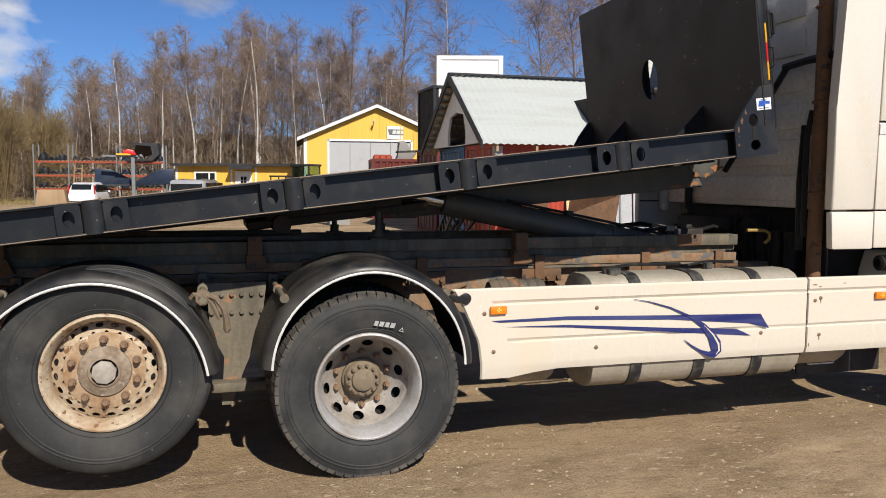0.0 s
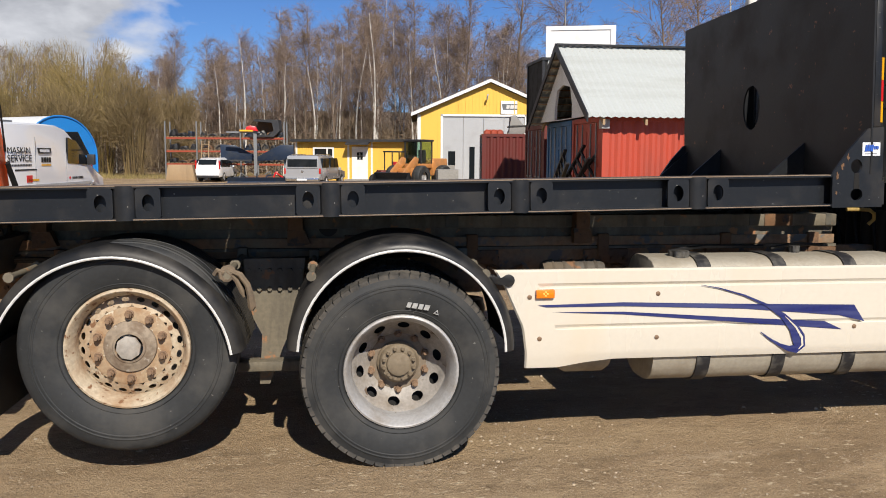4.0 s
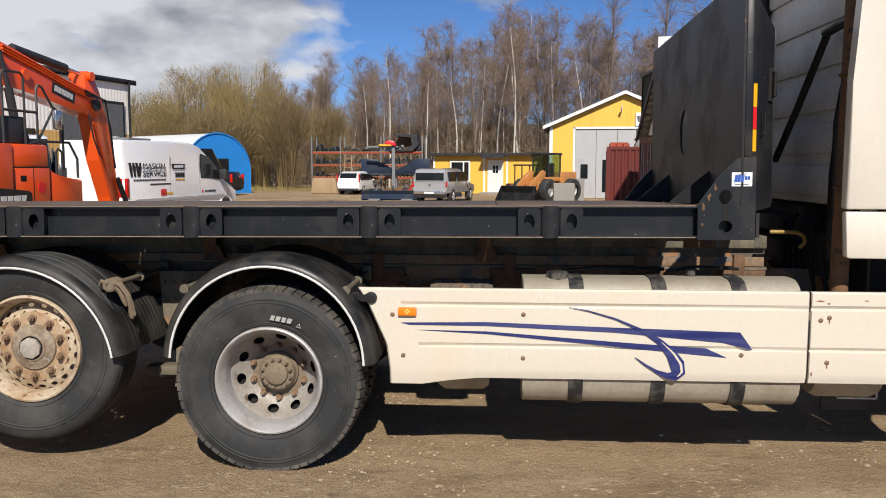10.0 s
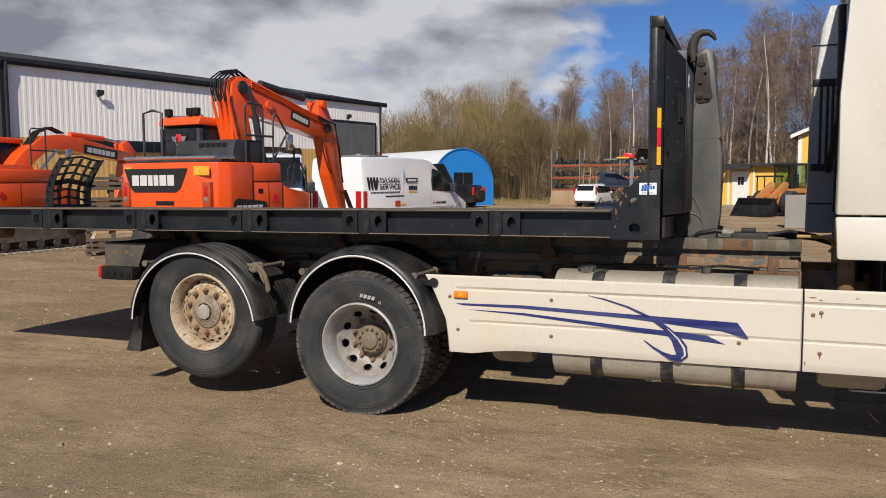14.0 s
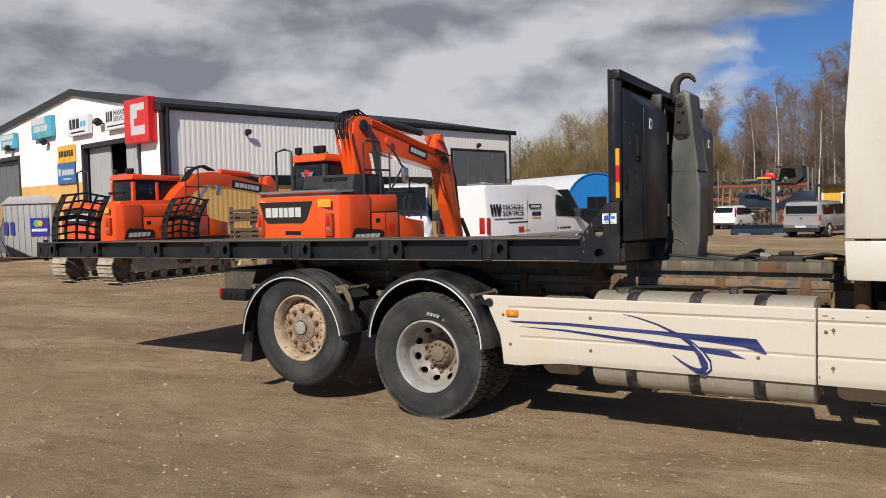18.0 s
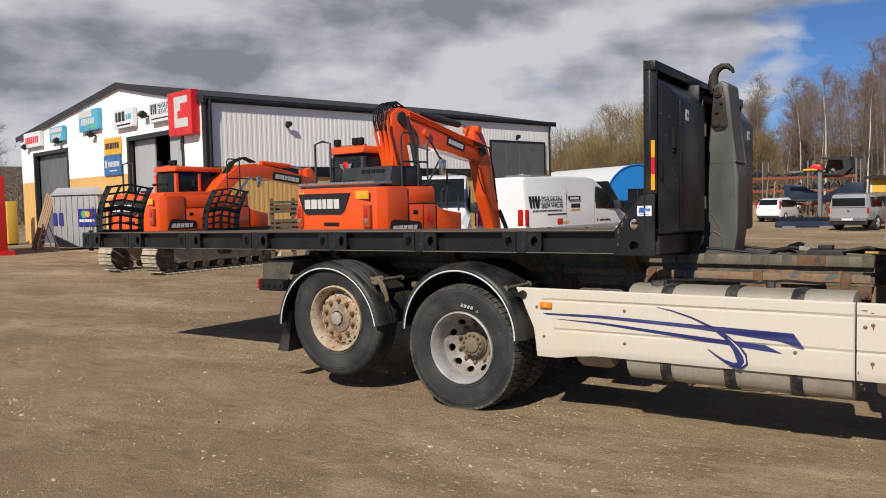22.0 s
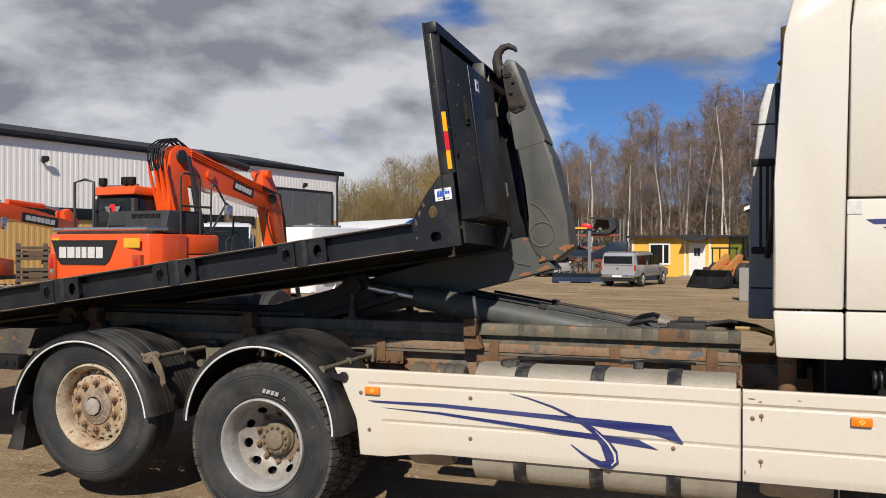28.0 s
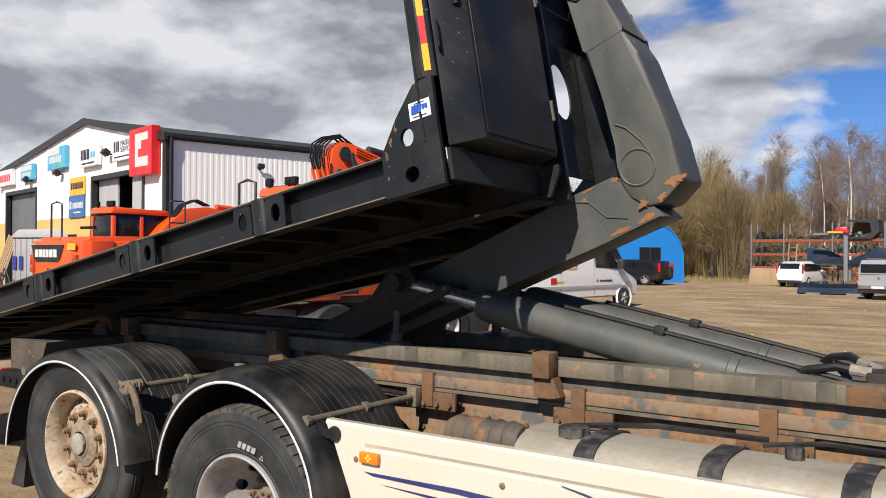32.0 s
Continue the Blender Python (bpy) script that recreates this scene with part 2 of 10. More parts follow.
HUB_GREY = surf("bare_hub_metal", (0.34, 0.31, 0.27), (0.20, 0.15, 0.10), 0.75, 0.0, 40, 14.0, 0.5, 0.3, 0.002)
# darker than the rim silver: road dirt plus the dish's shade in the colour
RIM_DISC = surf("road_dirt_on_silver_disc", (0.32, 0.295, 0.265), (0.17, 0.135, 0.095), 0.65, 0.1, 60, 7.0, 0.65, 0.15, 0.002, None, 0.12, ((0.13, 0.09, 0.06), 12.0, 0.64))
# mud tone darkened further for the shadow deep in the dish round the hub
RIM_CORE = surf("muddy_wheel_flange", (0.20, 0.16, 0.115), (0.12, 0.085, 0.055), 0.8, 0.0, 50, 9.0, 0.6, 0.3, 0.002)
NUT = surf("rusty_wheel_nut", (0.22, 0.138, 0.082), (0.12, 0.08, 0.052), 0.9, 0.0, 60, 20.0, 0.5, 0.3, 0.002)
# near-black for dark parts; also painted shade in open doorways
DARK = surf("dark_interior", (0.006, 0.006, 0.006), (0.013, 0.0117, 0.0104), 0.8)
FENDER = surf("black_plastic_fender", (0.010, 0.0105, 0.0115), (0.055, 0.050, 0.043), 0.45, 0.0, 50, 3.5, 0.7, 0.15, 0.002, None, 0.1, ((0.10, 0.095, 0.085), 14.0, 0.7))
WHITE_STRIPE = surf("white_trim", (0.62, 0.62, 0.60), (0.5, 0.48, 0.44), 0.5, 0, 40, 9, 0.4)
SIDEWALL_PRINT = surf("dull_white_rubber_print", (0.36, 0.36, 0.35), (0.2, 0.2, 0.19), 0.7, 0, 60, 20, 0.5)
CREAM = surf("cream_vehicle_paint", (0.59, 0.545, 0.46), (0.58, 0.50, 0.38), 0.32, 0.0, 30, 1.6, 0.25, 0.03, 0.001, (1, 1, 0.25), 0.02, ((0.42, 0.33, 0.22), 17.0, 0.76), 0.3)
CAB_PAINT = surf("ivory_cab_paint", (0.62, 0.585, 0.51), (0.60, 0.54, 0.44), 0.3, 0.0, 30, 1.2, 0.2, 0.03, 0.001, None, 0.02, None, 0.4)
CAB_REAR = surf("grimy_cab_rear_paint", (0.72, 0.71, 0.68), (0.52, 0.50, 0.46), 0.6, 0.0, 30, 2.0, 0.6, 0.1, 0.002, (1, 1, 0.3))
FAIRING_GREY = surf("grey_fairing_plastic", (0.52, 0.525, 0.505), (0.42, 0.41, 0.385), 0.55, 0.0, 40, 1.8, 0.5, 0.08, 0.002, (1, 1, 0.3))
BLUE_DECAL = surf("blue_decal", (0.014, 0.02, 0.12), (0.045, 0.055, 0.16), 0.4, 0, 60, 22.0, 0.75, 0.02, 0.001, (0.06, 1, 1))
GREY_TANK = surf("dusty_aluminium_tank", (0.40, 0.365, 0.295), (0.22, 0.18, 0.125), 0.6, 0.3, 40, 3.0, 0.5, 0.1, 0.001, None, 0.08, ((0.2, 0.16, 0.11), 20.0, 0.72))
STRAP = surf("black_strap", (0.022, 0.022, 0.024), (0.13, 0.12, 0.10), 0.6, 0, 50, 12, 0.6, 0.2)
AMBER = surf("amber_lamp", (0.85, 0.22, 0.01), (0.6, 0.17, 0.02), 0.25, 0, 90, 20, 0.3)
AMBER_CORE = surf("amber_reflector", (0.95, 0.55, 0.12), None, 0.2, 0, 90, 20, 0.3)
RED_LAMP = surf("red_lamp", (0.5, 0.012, 0.008), None, 0.25, 0, 60, 9, 0.3)
CANVAS = surf("muddy_canvas_strap", (0.17, 0.125, 0.08), (0.09, 0.07, 0.05), 0.95, 0, 60, 14, 0.6, 0.5)
CHROME = surf("bright_steel", (0.6, 0.6, 0.6), (0.3, 0.29, 0.27), 0.25, 0.9, 50, 10, 0.3)
RUBBER = surf("black_hose", (0.012, 0.012, 0.0126), (0.0375, 0.0338, 0.03), 0.55, 0, 40, 9, 0.4)
YELLOW_R = surf("yellow_reflective_tape", (0.85, 0.42, 0.01), None, 0.35, 0, 120, 8, 0.2, 0.02, 0.001)
RED_R = surf("red_reflective_tape", (0.65, 0.015, 0.02), None, 0.35, 0, 120, 8, 0.2, 0.02, 0.001)
STICKER = surf("white_sticker", (0.75, 0.77, 0.8), None, 0.35, 0, 60, 6, 0.1, 0.02, 0.001)
INK_BLUE = surf("blue_print", (0.03, 0.10, 0.45), None, 0.4)
INK_BLACK = surf("black_print", (0.02, 0.02, 0.022), None, 0.5)
INK_RED = surf("red_print", (0.72, 0.02, 0.025), None, 0.4)
INK_YELLOW = surf("yellow_print", (0.85, 0.45, 0.03), None, 0.4)
INK_GREEN = surf("green_print", (0.12, 0.5, 0.2), None, 0.4)
INK_CYAN = surf("cyan_print", (0.08, 0.42, 0.62), None, 0.4)
ORANGE = surf("orange_machine_paint", (0.80, 0.088, 0.010), (0.58, 0.075, 0.015), 0.34, 0.0, 30, 1.2, 0.3, 0.03, 0.001, None, 0.03, None, 0.3)
MACHINE_GREY = surf("dark_grey_machine_paint", (0.035, 0.036, 0.04), (0.07, 0.066, 0.06), 0.5, 0, 40, 3, 0.4)
TRACK_MUD = surf("muddy_track_steel", (0.45, 0.385, 0.29), (0.20, 0.16, 0.11), 0.85, 0.0, 40, 4, 0.5, 0.5, 0.005)
WHITE_CAR = surf("white_car_paint", (0.78, 0.79, 0.80), (0.6, 0.58, 0.54), 0.22, 0, 30, 1.0, 0.2, 0.02, 0.001, None, 0.01, None, 0.5)
SILVER_CAR = surf("silver_car_paint", (0.39, 0.40, 0.42), (0.28, 0.27, 0.255), 0.28, 0.3, 30, 1.2, 0.25, 0.02, 0.001, None, 0.02, None, 0.5)
BLACK_CAR = surf("black_car_paint", (0.014, 0.014, 0.017), (0.03, 0.028, 0.026), 0.2, 0.1, 30, 1.2, 0.2, 0.02, 0.001, None, 0.02, None, 0.6)
GLASS = surf("dark_window_glass", (0.012, 0.015, 0.017), None, 0.06, 0, 20, 2, 0.1, 0.0)
WHITE_SHEET = surf("white_steel_cladding", (0.92, 0.89, 0.83), (0.85, 0.815, 0.75), 0.45, 0, 20, 0.9, 0.3, 0.03, 0.002, (1, 1, 0.15), 0.02)
OCHRE_SHEET = surf("ochre_steel_cladding", (0.66, 0.40, 0.13), (0.5, 0.31, 0.11), 0.5, 0, 20, 0.9, 0.3, 0.03, 0.002, (1, 1, 0.2), 0.03)
GREY_SHEET = surf("light_grey_door_steel", (0.42, 0.43, 0.44), (0.3, 0.3, 0.3), 0.5, 0, 20, 1.5, 0.4)
SLATE_SHEET = surf("slate_grey_door_steel", (0.13, 0.14, 0.145), (0.09, 0.09, 0.09), 0.5, 0, 20, 1.5, 0.4)
BLACK_TRIM = surf("black_roof_trim", (0.022, 0.023, 0.026), (0.05, 0.05, 0.05), 0.5, 0, 30, 1.5, 0.3)
ROOF_FELT = surf("dark_roof_felt", (0.028, 0.028, 0.03), (0.05, 0.05, 0.05), 0.8, 0, 30, 1.5, 0.4)
CONCRETE = surf("grey_concrete", (0.27, 0.262, 0.245), (0.22, 0.21, 0.19), 0.9, 0, 25, 2.0, 0.5, 0.3)
YELLOW_WOOD = surf("yellow_painted_boards", (0.74, 0.455, 0.065), (0.6, 0.36, 0.06), 0.65, 0, 40, 1.5, 0.35, 0.1, 0.002, (1, 1, 0.1), 0.05)
WHITE_WOOD = surf("white_painted_wood", (0.77, 0.77, 0.75), (0.6, 0.58, 0.53), 0.6, 0, 40, 2.0, 0.3, 0.05)
ROOF_SHEET = surf("pale_corrugated_roof_steel", (0.44, 0.465, 0.45), (0.33, 0.34, 0.32), 0.5, 0.0, 20, 1.2, 0.4, 0.03, 0.002, (0.2, 1, 1), 0.03)
RED_BOX = surf("red_container_paint", (0.42, 0.058, 0.028), (0.26, 0.05, 0.03), 0.55, 0, 30, 1.6, 0.45, 0.06, 0.002, (1, 1, 0.3), 0.05)
DARKRED_BOX = surf("faded_dark_red_container_paint", (0.115, 0.015, 0.010), (0.075, 0.018, 0.012), 0.6, 0, 30, 1.6, 0.5, 0.06, 0.002, (1, 1, 0.3), 0.05)
BLUE_BOX = surf("blue_container_paint", (0.035, 0.13, 0.28), (0.04, 0.08, 0.14), 0.55, 0, 30, 1.6, 0.45, 0.06, 0.002, (1, 1, 0.3), 0.05)
WHITE_BOX = surf("white_container_paint", (0.74, 0.74, 0.73), (0.5, 0.42, 0.34), 0.55, 0, 30, 1.6, 0.3, 0.06, 0.002, None, 0.04, ((0.3, 0.12, 0.06), 3.0, 0.7))
TENT_BLUE = surf("blue_tarpaulin", (0.02, 0.22, 0.62), (0.02, 0.15, 0.45), 0.5, 0, 20, 1.2, 0.3)
TENT_WHITE = surf("white_tarpaulin", (0.72, 0.74, 0.75), (0.55, 0.55, 0.53), 0.5, 0, 20, 0.8, 0.3)
RACK_ORANGE = surf("orange_rack_beam", (0.34, 0.065, 0.03), (0.20, 0.05, 0.035), 0.5, 0, 30, 2, 0.4)
RACK_GREY = surf("galvanised_rack_post", (0.24, 0.25, 0.255), (0.16, 0.16, 0.155), 0.5, 0.4, 30, 2, 0.4)
PLOW_BLUE = surf("dark_blue_implement_paint", (0.016, 0.028, 0.055), (0.035, 0.038, 0.042), 0.5, 0, 30, 2, 0.4)
CLEAR_GREEN = surf("green_tinted_clear_glass", (0.55, 0.72, 0.62), None, 0.03, 0, 20, 2, 0.1, 0.0)
CLEAR_GREEN.node_tree.nodes["Principled BSDF"].inputs["Transmission Weight"].default_value = 1.0
LOADER = surf("faded_loader_orange", (0.50, 0.21, 0.06), (0.26, 0.14, 0.06), 0.5, 0, 30, 2, 0.5)
PLANK = surf("weathered_planks", (0.36, 0.25, 0.14), (0.22, 0.16, 0.10), 0.85, 0, 40, 3, 0.5, 0.3, 0.003, (1, 1, 0.1))
PALE_WOOD = surf("pale_new_wood", (0.62, 0.50, 0.27), (0.45, 0.35, 0.18), 0.8, 0, 40, 3, 0.4, 0.2, 0.003)
CRATE_WOOD = surf("dark_crate_wood", (0.115, 0.085, 0.055), (0.06, 0.048, 0.035), 0.9, 0, 40, 3, 0.5, 0.3, 0.003)
BOOTH_GREY = surf("grey_plastic_booth", (0.36, 0.38, 0.39), (0.26, 0.26, 0.25), 0.5, 0, 20, 1.5, 0.4)
BIRCH = surf("birch_bark", (0.66, 0.63, 0.57), (0.16, 0.12, 0.09), 0.9, 0, 20, 2.6, 0.35, 0.3, 0.01, (1, 1, 3.5), 0.15)
BARK = surf("brown_bark", (0.16, 0.115, 0.08), (0.08, 0.06, 0.045), 0.9, 0, 20, 3, 0.5, 0.4, 0.01, (1, 1, 0.3))
TWIG = pieces("bare_twigs", (0.225, 0.163, 0.122), 0.45)
BRUSH = pieces("brown_undergrowth", (0.205, 0.15, 0.095), 0.5)
RUSTY_BRUSH = pieces("rusty_brown_brush", (0.20, 0.145, 0.065), 0.45)
WILLOW = pieces("budding_willow_twigs", (0.25, 0.185, 0.066), 0.5)
GRASS = pieces("dry_verge_grass", (0.24, 0.19, 0.07), 0.5)
STONE = pieces("gravel_stones", (0.36, 0.29, 0.205), 0.5)


def ground_material():
    m, t, p = nt("packed_dirt_yard")
    co = t.nodes.new("ShaderNodeTexCoord").outputs["Object"]
    huge, mid = noise_node(t, 0.16, 5, 0.6, co), noise_node(t, 0.8, 9, 0.66, co, (0.6, 1.4, 1))
    fine, grit = noise_node(t, 9.0, 8, 0.7, co), noise_node(t, 85.0, 4, 0.7, co)
    streak, crumb = noise_node(t, 1.6, 9, 0.74, co, (0.5, 1.5, 1)), noise_node(t, 30.0, 5, 0.7, co)
    col = mixc(t, ramp(t, mid, 0.38, 0.62), (0.41, 0.30, 0.175), (0.27, 0.185, 0.105))
    col = mixc(t, ramp(t, huge, 0.46, 0.66), col, (0.255, 0.178, 0.102))
    col = mixc(t, ramp(t, noise_node(t, 0.4, 9, 0.7, co, (0.6, 1.2, 1)), 0.50, 0.62), col, (0.48, 0.36, 0.22))
    col = mixc(t, ramp(t, fine, 0.55, 0.78), col, (0.18, 0.125, 0.075))
    col = mixc(t, ramp(t, streak, 0.58, 0.74), col, (0.47, 0.365, 0.24))
    col = mixc(t, ramp(t, fine, 0.40, 0.22), col, (0.50, 0.40, 0.28))
    vor = t.nodes.new("ShaderNodeTexVoronoi")
    vor.inputs["Scale"].default_value = 38.0
    t.links.new(co, vor.inputs["Vector"])
    gate = t.nodes.new("ShaderNodeMath")
    gate.operation = "MULTIPLY"
    t.links.new(ramp(t, vor.outputs["Distance"], 0.24, 0.12), gate.inputs[0])
    t.links.new(ramp(t, noise_node(t, 2.3, 6, 0.65, co, (0.5, 1.2, 1)), 0.47, 0.58), gate.inputs[1])
    col = mixc(t, gate.outputs[0], col, (0.56, 0.47, 0.35))
    col = mixc(t, ramp(t, crumb, 0.56, 0.72), col, (0.15, 0.105, 0.065))
    patch = noise_node(t, 0.55, 10, 0.72, co, (0.6, 1.4, 1))
    col = mixc(t, ramp(t, patch, 0.48, 0.66), col, mixc(t, 0.5, col, (0.13, 0.084, 0.044)))
    col = mixc(t, ramp(t, grit, 0.42, 0.72), col, mixc(t, 0.45, col, (0.08, 0.055, 0.033)))
    col = mixc(t, ramp(t, noise_node(t, 140.0, 3, 0.7, co), 0.60, 0.68), col, (0.52, 0.43, 0.31))
    flake = t.nodes.new("ShaderNodeMath")
    flake.operation = "MULTIPLY"
    t.links.new(ramp(t, noise_node(t, 17.0, 5, 0.62, co, (0.7, 1.2, 1)), 0.60, 0.65), flake.inputs[0])
    t.links.new(ramp(t, noise_node(t, 1.1, 5, 0.6, co, (0.6, 1.3, 1)), 0.48, 0.60), flake.inputs[1])
    col = mixc(t, flake.outputs[0], col, (0.56, 0.455, 0.31))
    col = mixc(t, ramp(t, noise_node(t, 5.0, 6, 0.65, co, (0.5, 1.4, 1)), 0.54, 0.68), col, mixc(t, 0.4, col, (0.11, 0.075, 0.045)))
    t.links.new(col, p.inputs["Base Color"])
    p.inputs["Roughness"].default_value = 0.95
    p.inputs["Specular IOR Level"].default_value = 0.2
    total = None
    for src, k in ((fine, 0.55), (crumb, 0.45), (grit, 0.40), (streak, 0.15)):
        add = t.nodes.new("ShaderNodeMath")
        add.operation = "MULTIPLY_ADD"
        t.links.new(src, add.inputs[0])
        add.inputs[1].default_value = k
        if total is None:
            add.inputs[2].default_value = 0.0
        else:
            t.links.new(total, add.inputs[2])
        total = add.outputs[0]
    b = t.nodes.new("ShaderNodeBump")
    b.inputs["Strength"].default_value, b.inputs["Distance"].default_value = 0.8, 0.045
    t.links.new(total, b.inputs["Height"])
    t.links.new(b.outputs[0], p.inputs["Normal"])
    return m


GROUND = ground_material()

# ---------- mesh helpers ----------


def B():
    return bmesh.new()


def bx(bm, x0, y0, z0, x1, y1, z1, bev=0.0):
    vs = [bm.verts.new((x, y, z)) for z in (z0, z1) for y in (y0, y1) for x in (x0, x1)]
    fs = [bm.faces.new([vs[i] for i in q]) for q in ((0, 2, 3, 1), (4, 5, 7, 6), (0, 1, 5, 4), (2, 6, 7, 3), (0, 4, 6, 2), (1, 3, 7, 5))]
    if bev:
        es = list({e for f in fs for e in f.edges})
        bmesh.ops.bevel(bm, geom=es, offset=bev, segments=2, profile=0.5, affect="EDGES")
    return bm


def ring(bm, c, u, v, r, n):
    return [bm.verts.new(c + u * (r * math.cos(2 * math.pi * k / n)) + v * (r * math.sin(2 * math.pi * k / n))) for k in range(n)]


def frame_of(d):
    d = d.normalized()
    u = d.orthogonal().normalized()
    return u, d.cross(u)


def tb(bm, pts, r, n=8, cap=True):
    """A tube along a line of points; r: one radius or one a point."""
    pts = [Vector(p) for p in pts]
    rs = r if isinstance(r, (list, tuple)) else [r] * len(pts)
    rings, u = [], None
    for k, p in enumerate(pts):
        d = (pts[min(k + 1, len(pts) - 1)] - pts[max(k - 1, 0)]).normalized()
        u = frame_of(d)[0] if u is None else (u - d * u.dot(d)).normalized()
        rings.append(ring(bm, p, u, d.cross(u), rs[k], n))
    for a, b in zip(rings, rings[1:]):
        for k in range(n):
            bm.faces.new((a[k], a[(k + 1) % n], b[(k + 1) % n], b[k]))
    if cap:
        bm.faces.new(rings[0][::-1])
        bm.faces.new(rings[-1])
    return bm


def cy(bm, p, q, r, r2=None, n=16):
    return tb(bm, [p, q], [r, r if r2 is None else r2], n)


def at_axis(ax, a, b, h):
    return {"x": (h, a, b), "y": (a, h, b), "z": (a, b, h)}[ax]


def pr(bm, pts, ax, h0, h1, bev=0.0):
    """A polygon in the plane across ax, drawn out from h0 to h1."""
    lo = [bm.verts.new(at_axis(ax, a, b, h0)) for a, b in pts]
    hi = [bm.verts.new(at_axis(ax, a, b, h1)) for a, b in pts]
    fs = [bm.faces.new(lo), bm.faces.new(hi[::-1])]
    n = len(pts)
    fs += [bm.faces.new((lo[k], hi[k], hi[(k + 1) % n], lo[(k + 1) % n])) for k in range(n)]
    if bev:
        bmesh.ops.bevel(bm, geom=list({e for f in fs for e in f.edges}), offset=bev, segments=2, profile=0.5, affect="EDGES")
    return bm


def la(bm, prof, c, ax="y", n=40, closed=False):
    """A profile of (radius, height) turned about the axis ax through c."""
    c = Vector(c)
    rows = []
    for r, h in prof:
        rows.append([bm.verts.new(c + Vector(at_axis(ax, r * math.cos(2 * math.pi * k / n), r * math.sin(2 * math.pi * k / n), h))) for k in range(n)])
    if closed:
        rows.append(rows[0])
    for a, b in zip(rows, rows[1:]):
        for k in range(n):
            bm.faces.new((a[k], a[(k + 1) % n], b[(k + 1) % n], b[k]))
    return bm


def holed(bm, outer, inner, ax, h0, h1):
    """A plate across ax with one opening: two outlines of as many points each."""
    n = len(outer)
    vs = [[bm.verts.new(at_axis(ax, a, b, h)) for a, b in line] for h in (h0, h1) for line in (outer, inner)]
    for k in range(n):
        j = (k + 1) % n
        for a, b in ((vs[0], vs[1]), (vs[3], vs[2]), (vs[1], vs[3]), (vs[2], vs[0])):
            bm.faces.new((a[k], a[j], b[j], b[k]))
    return bm


def rect_line(x0, z0, x1, z1, n):
    """n points round a rectangle, n a multiple of four, starting at the middle of the right side."""
    out, m = [], n // 4
    cx, cz, hx, hz = (x0 + x1) / 2, (z0 + z1) / 2, (x1 - x0) / 2, (z1 - z0) / 2
    for k in range(n):
        a = 2 * math.pi * k / n
        c, s = math.cos(a), math.sin(a)
        f = 1 / max(abs(c), abs(s))
        out.append((cx + hx * c * f, cz + hz * s * f))
    return out


def oval(cx, cz, rx, rz, n, power=1.0):
    return [(cx + rx * math.copysign(abs(math.cos(2 * math.pi * k / n)) ** power, math.cos(2 * math.pi * k / n)), cz + rz * math.copysign(abs(math.sin(2 * math.pi * k / n)) ** power, math.sin(2 * math.pi * k / n))) for k in range(n)]


SPLIT = {"roller": "roller", "bracket": "bracket", "hydraulic_hose": "hydraulic_hose", "hose_coupling": "hose_coupling", "vent_slots": "vent_slot", "frame_bolts": "frame_bolt", "lettering": "letter_bar", "print": "print_mark", "tank_hose": "tank_hose", "air_line": "air_line", "air_spring": "air_spring", "cross_member": "cross_member", "brake_line": "brake_line", "track_rollers": "roller", "engine": "engine_block"}


def split_part(name, bm, mat, parent, label, smooth, angle):
    """Each loose piece of the mesh becomes a part of its own."""
    left, first = set(bm.verts), None
    for start in list(bm.verts):
        if start not in left:
            continue
        left.discard(start)
        todo, isle = [start], []
        while todo:
            v = todo.pop()
            isle.append(v)
            for e in v.link_edges:
                o = e.other_vert(v)
                if o in left:
                    left.discard(o)
                    todo.append(o)
        one, spot = B(), {}
        for v in isle:
            spot[v] = one.verts.new(v.co)
        for f in dict.fromkeys(f for v in isle for f in v.link_faces):
            one.faces.new([spot[v] for v in f.verts])
        ob = part_single(name, one, mat, parent, label, smooth, angle)
        first = first or ob
    bm.free()
    return first


def part(name, bm, mat, parent=None, label="", smooth=True, angle=35.0):
    if name in SPLIT:
        return split_part(SPLIT[name], bm, mat, parent, label, smooth, angle)
    return part_single(name, bm, mat, parent, label, smooth, angle)


def part_single(name, bm, mat, parent=None, label="", smooth=True, angle=35.0):
    bmesh.ops.recalc_face_normals(bm, faces=bm.faces)
    me = bpy.data.meshes.new(name)
    bm.to_mesh(me)
    bm.free()
    me.materials.append(mat)
    if smooth:
        me.shade_smooth()
        me.set_sharp_from_angle(angle=radians(angle))
    ob = new(name, me)
    ob.parent = parent
    if label:
        ob["label"] = label
    return ob


def raw(name, verts, faces, mat, parent=None):
    me = bpy.data.meshes.new(name)
    me.from_pydata(verts, [], faces)
    me.materials.append(mat)
    ob = new(name, me)
    ob.parent = parent
    return ob


def again(ob, m, parent=None):
    """The same part once more, at another place under the same parent."""
    o = new(ob.name.split(".")[0], ob.data)
    o.parent = parent or ob.parent
    o.matrix_basis = m
    return o


def thing(name, m, label, category, group="", kind=""):
    ob = new(name)
    ob.empty_display_size = 0.2
    ob.matrix_basis = m
    return tagged(ob, label, category, group, kind)


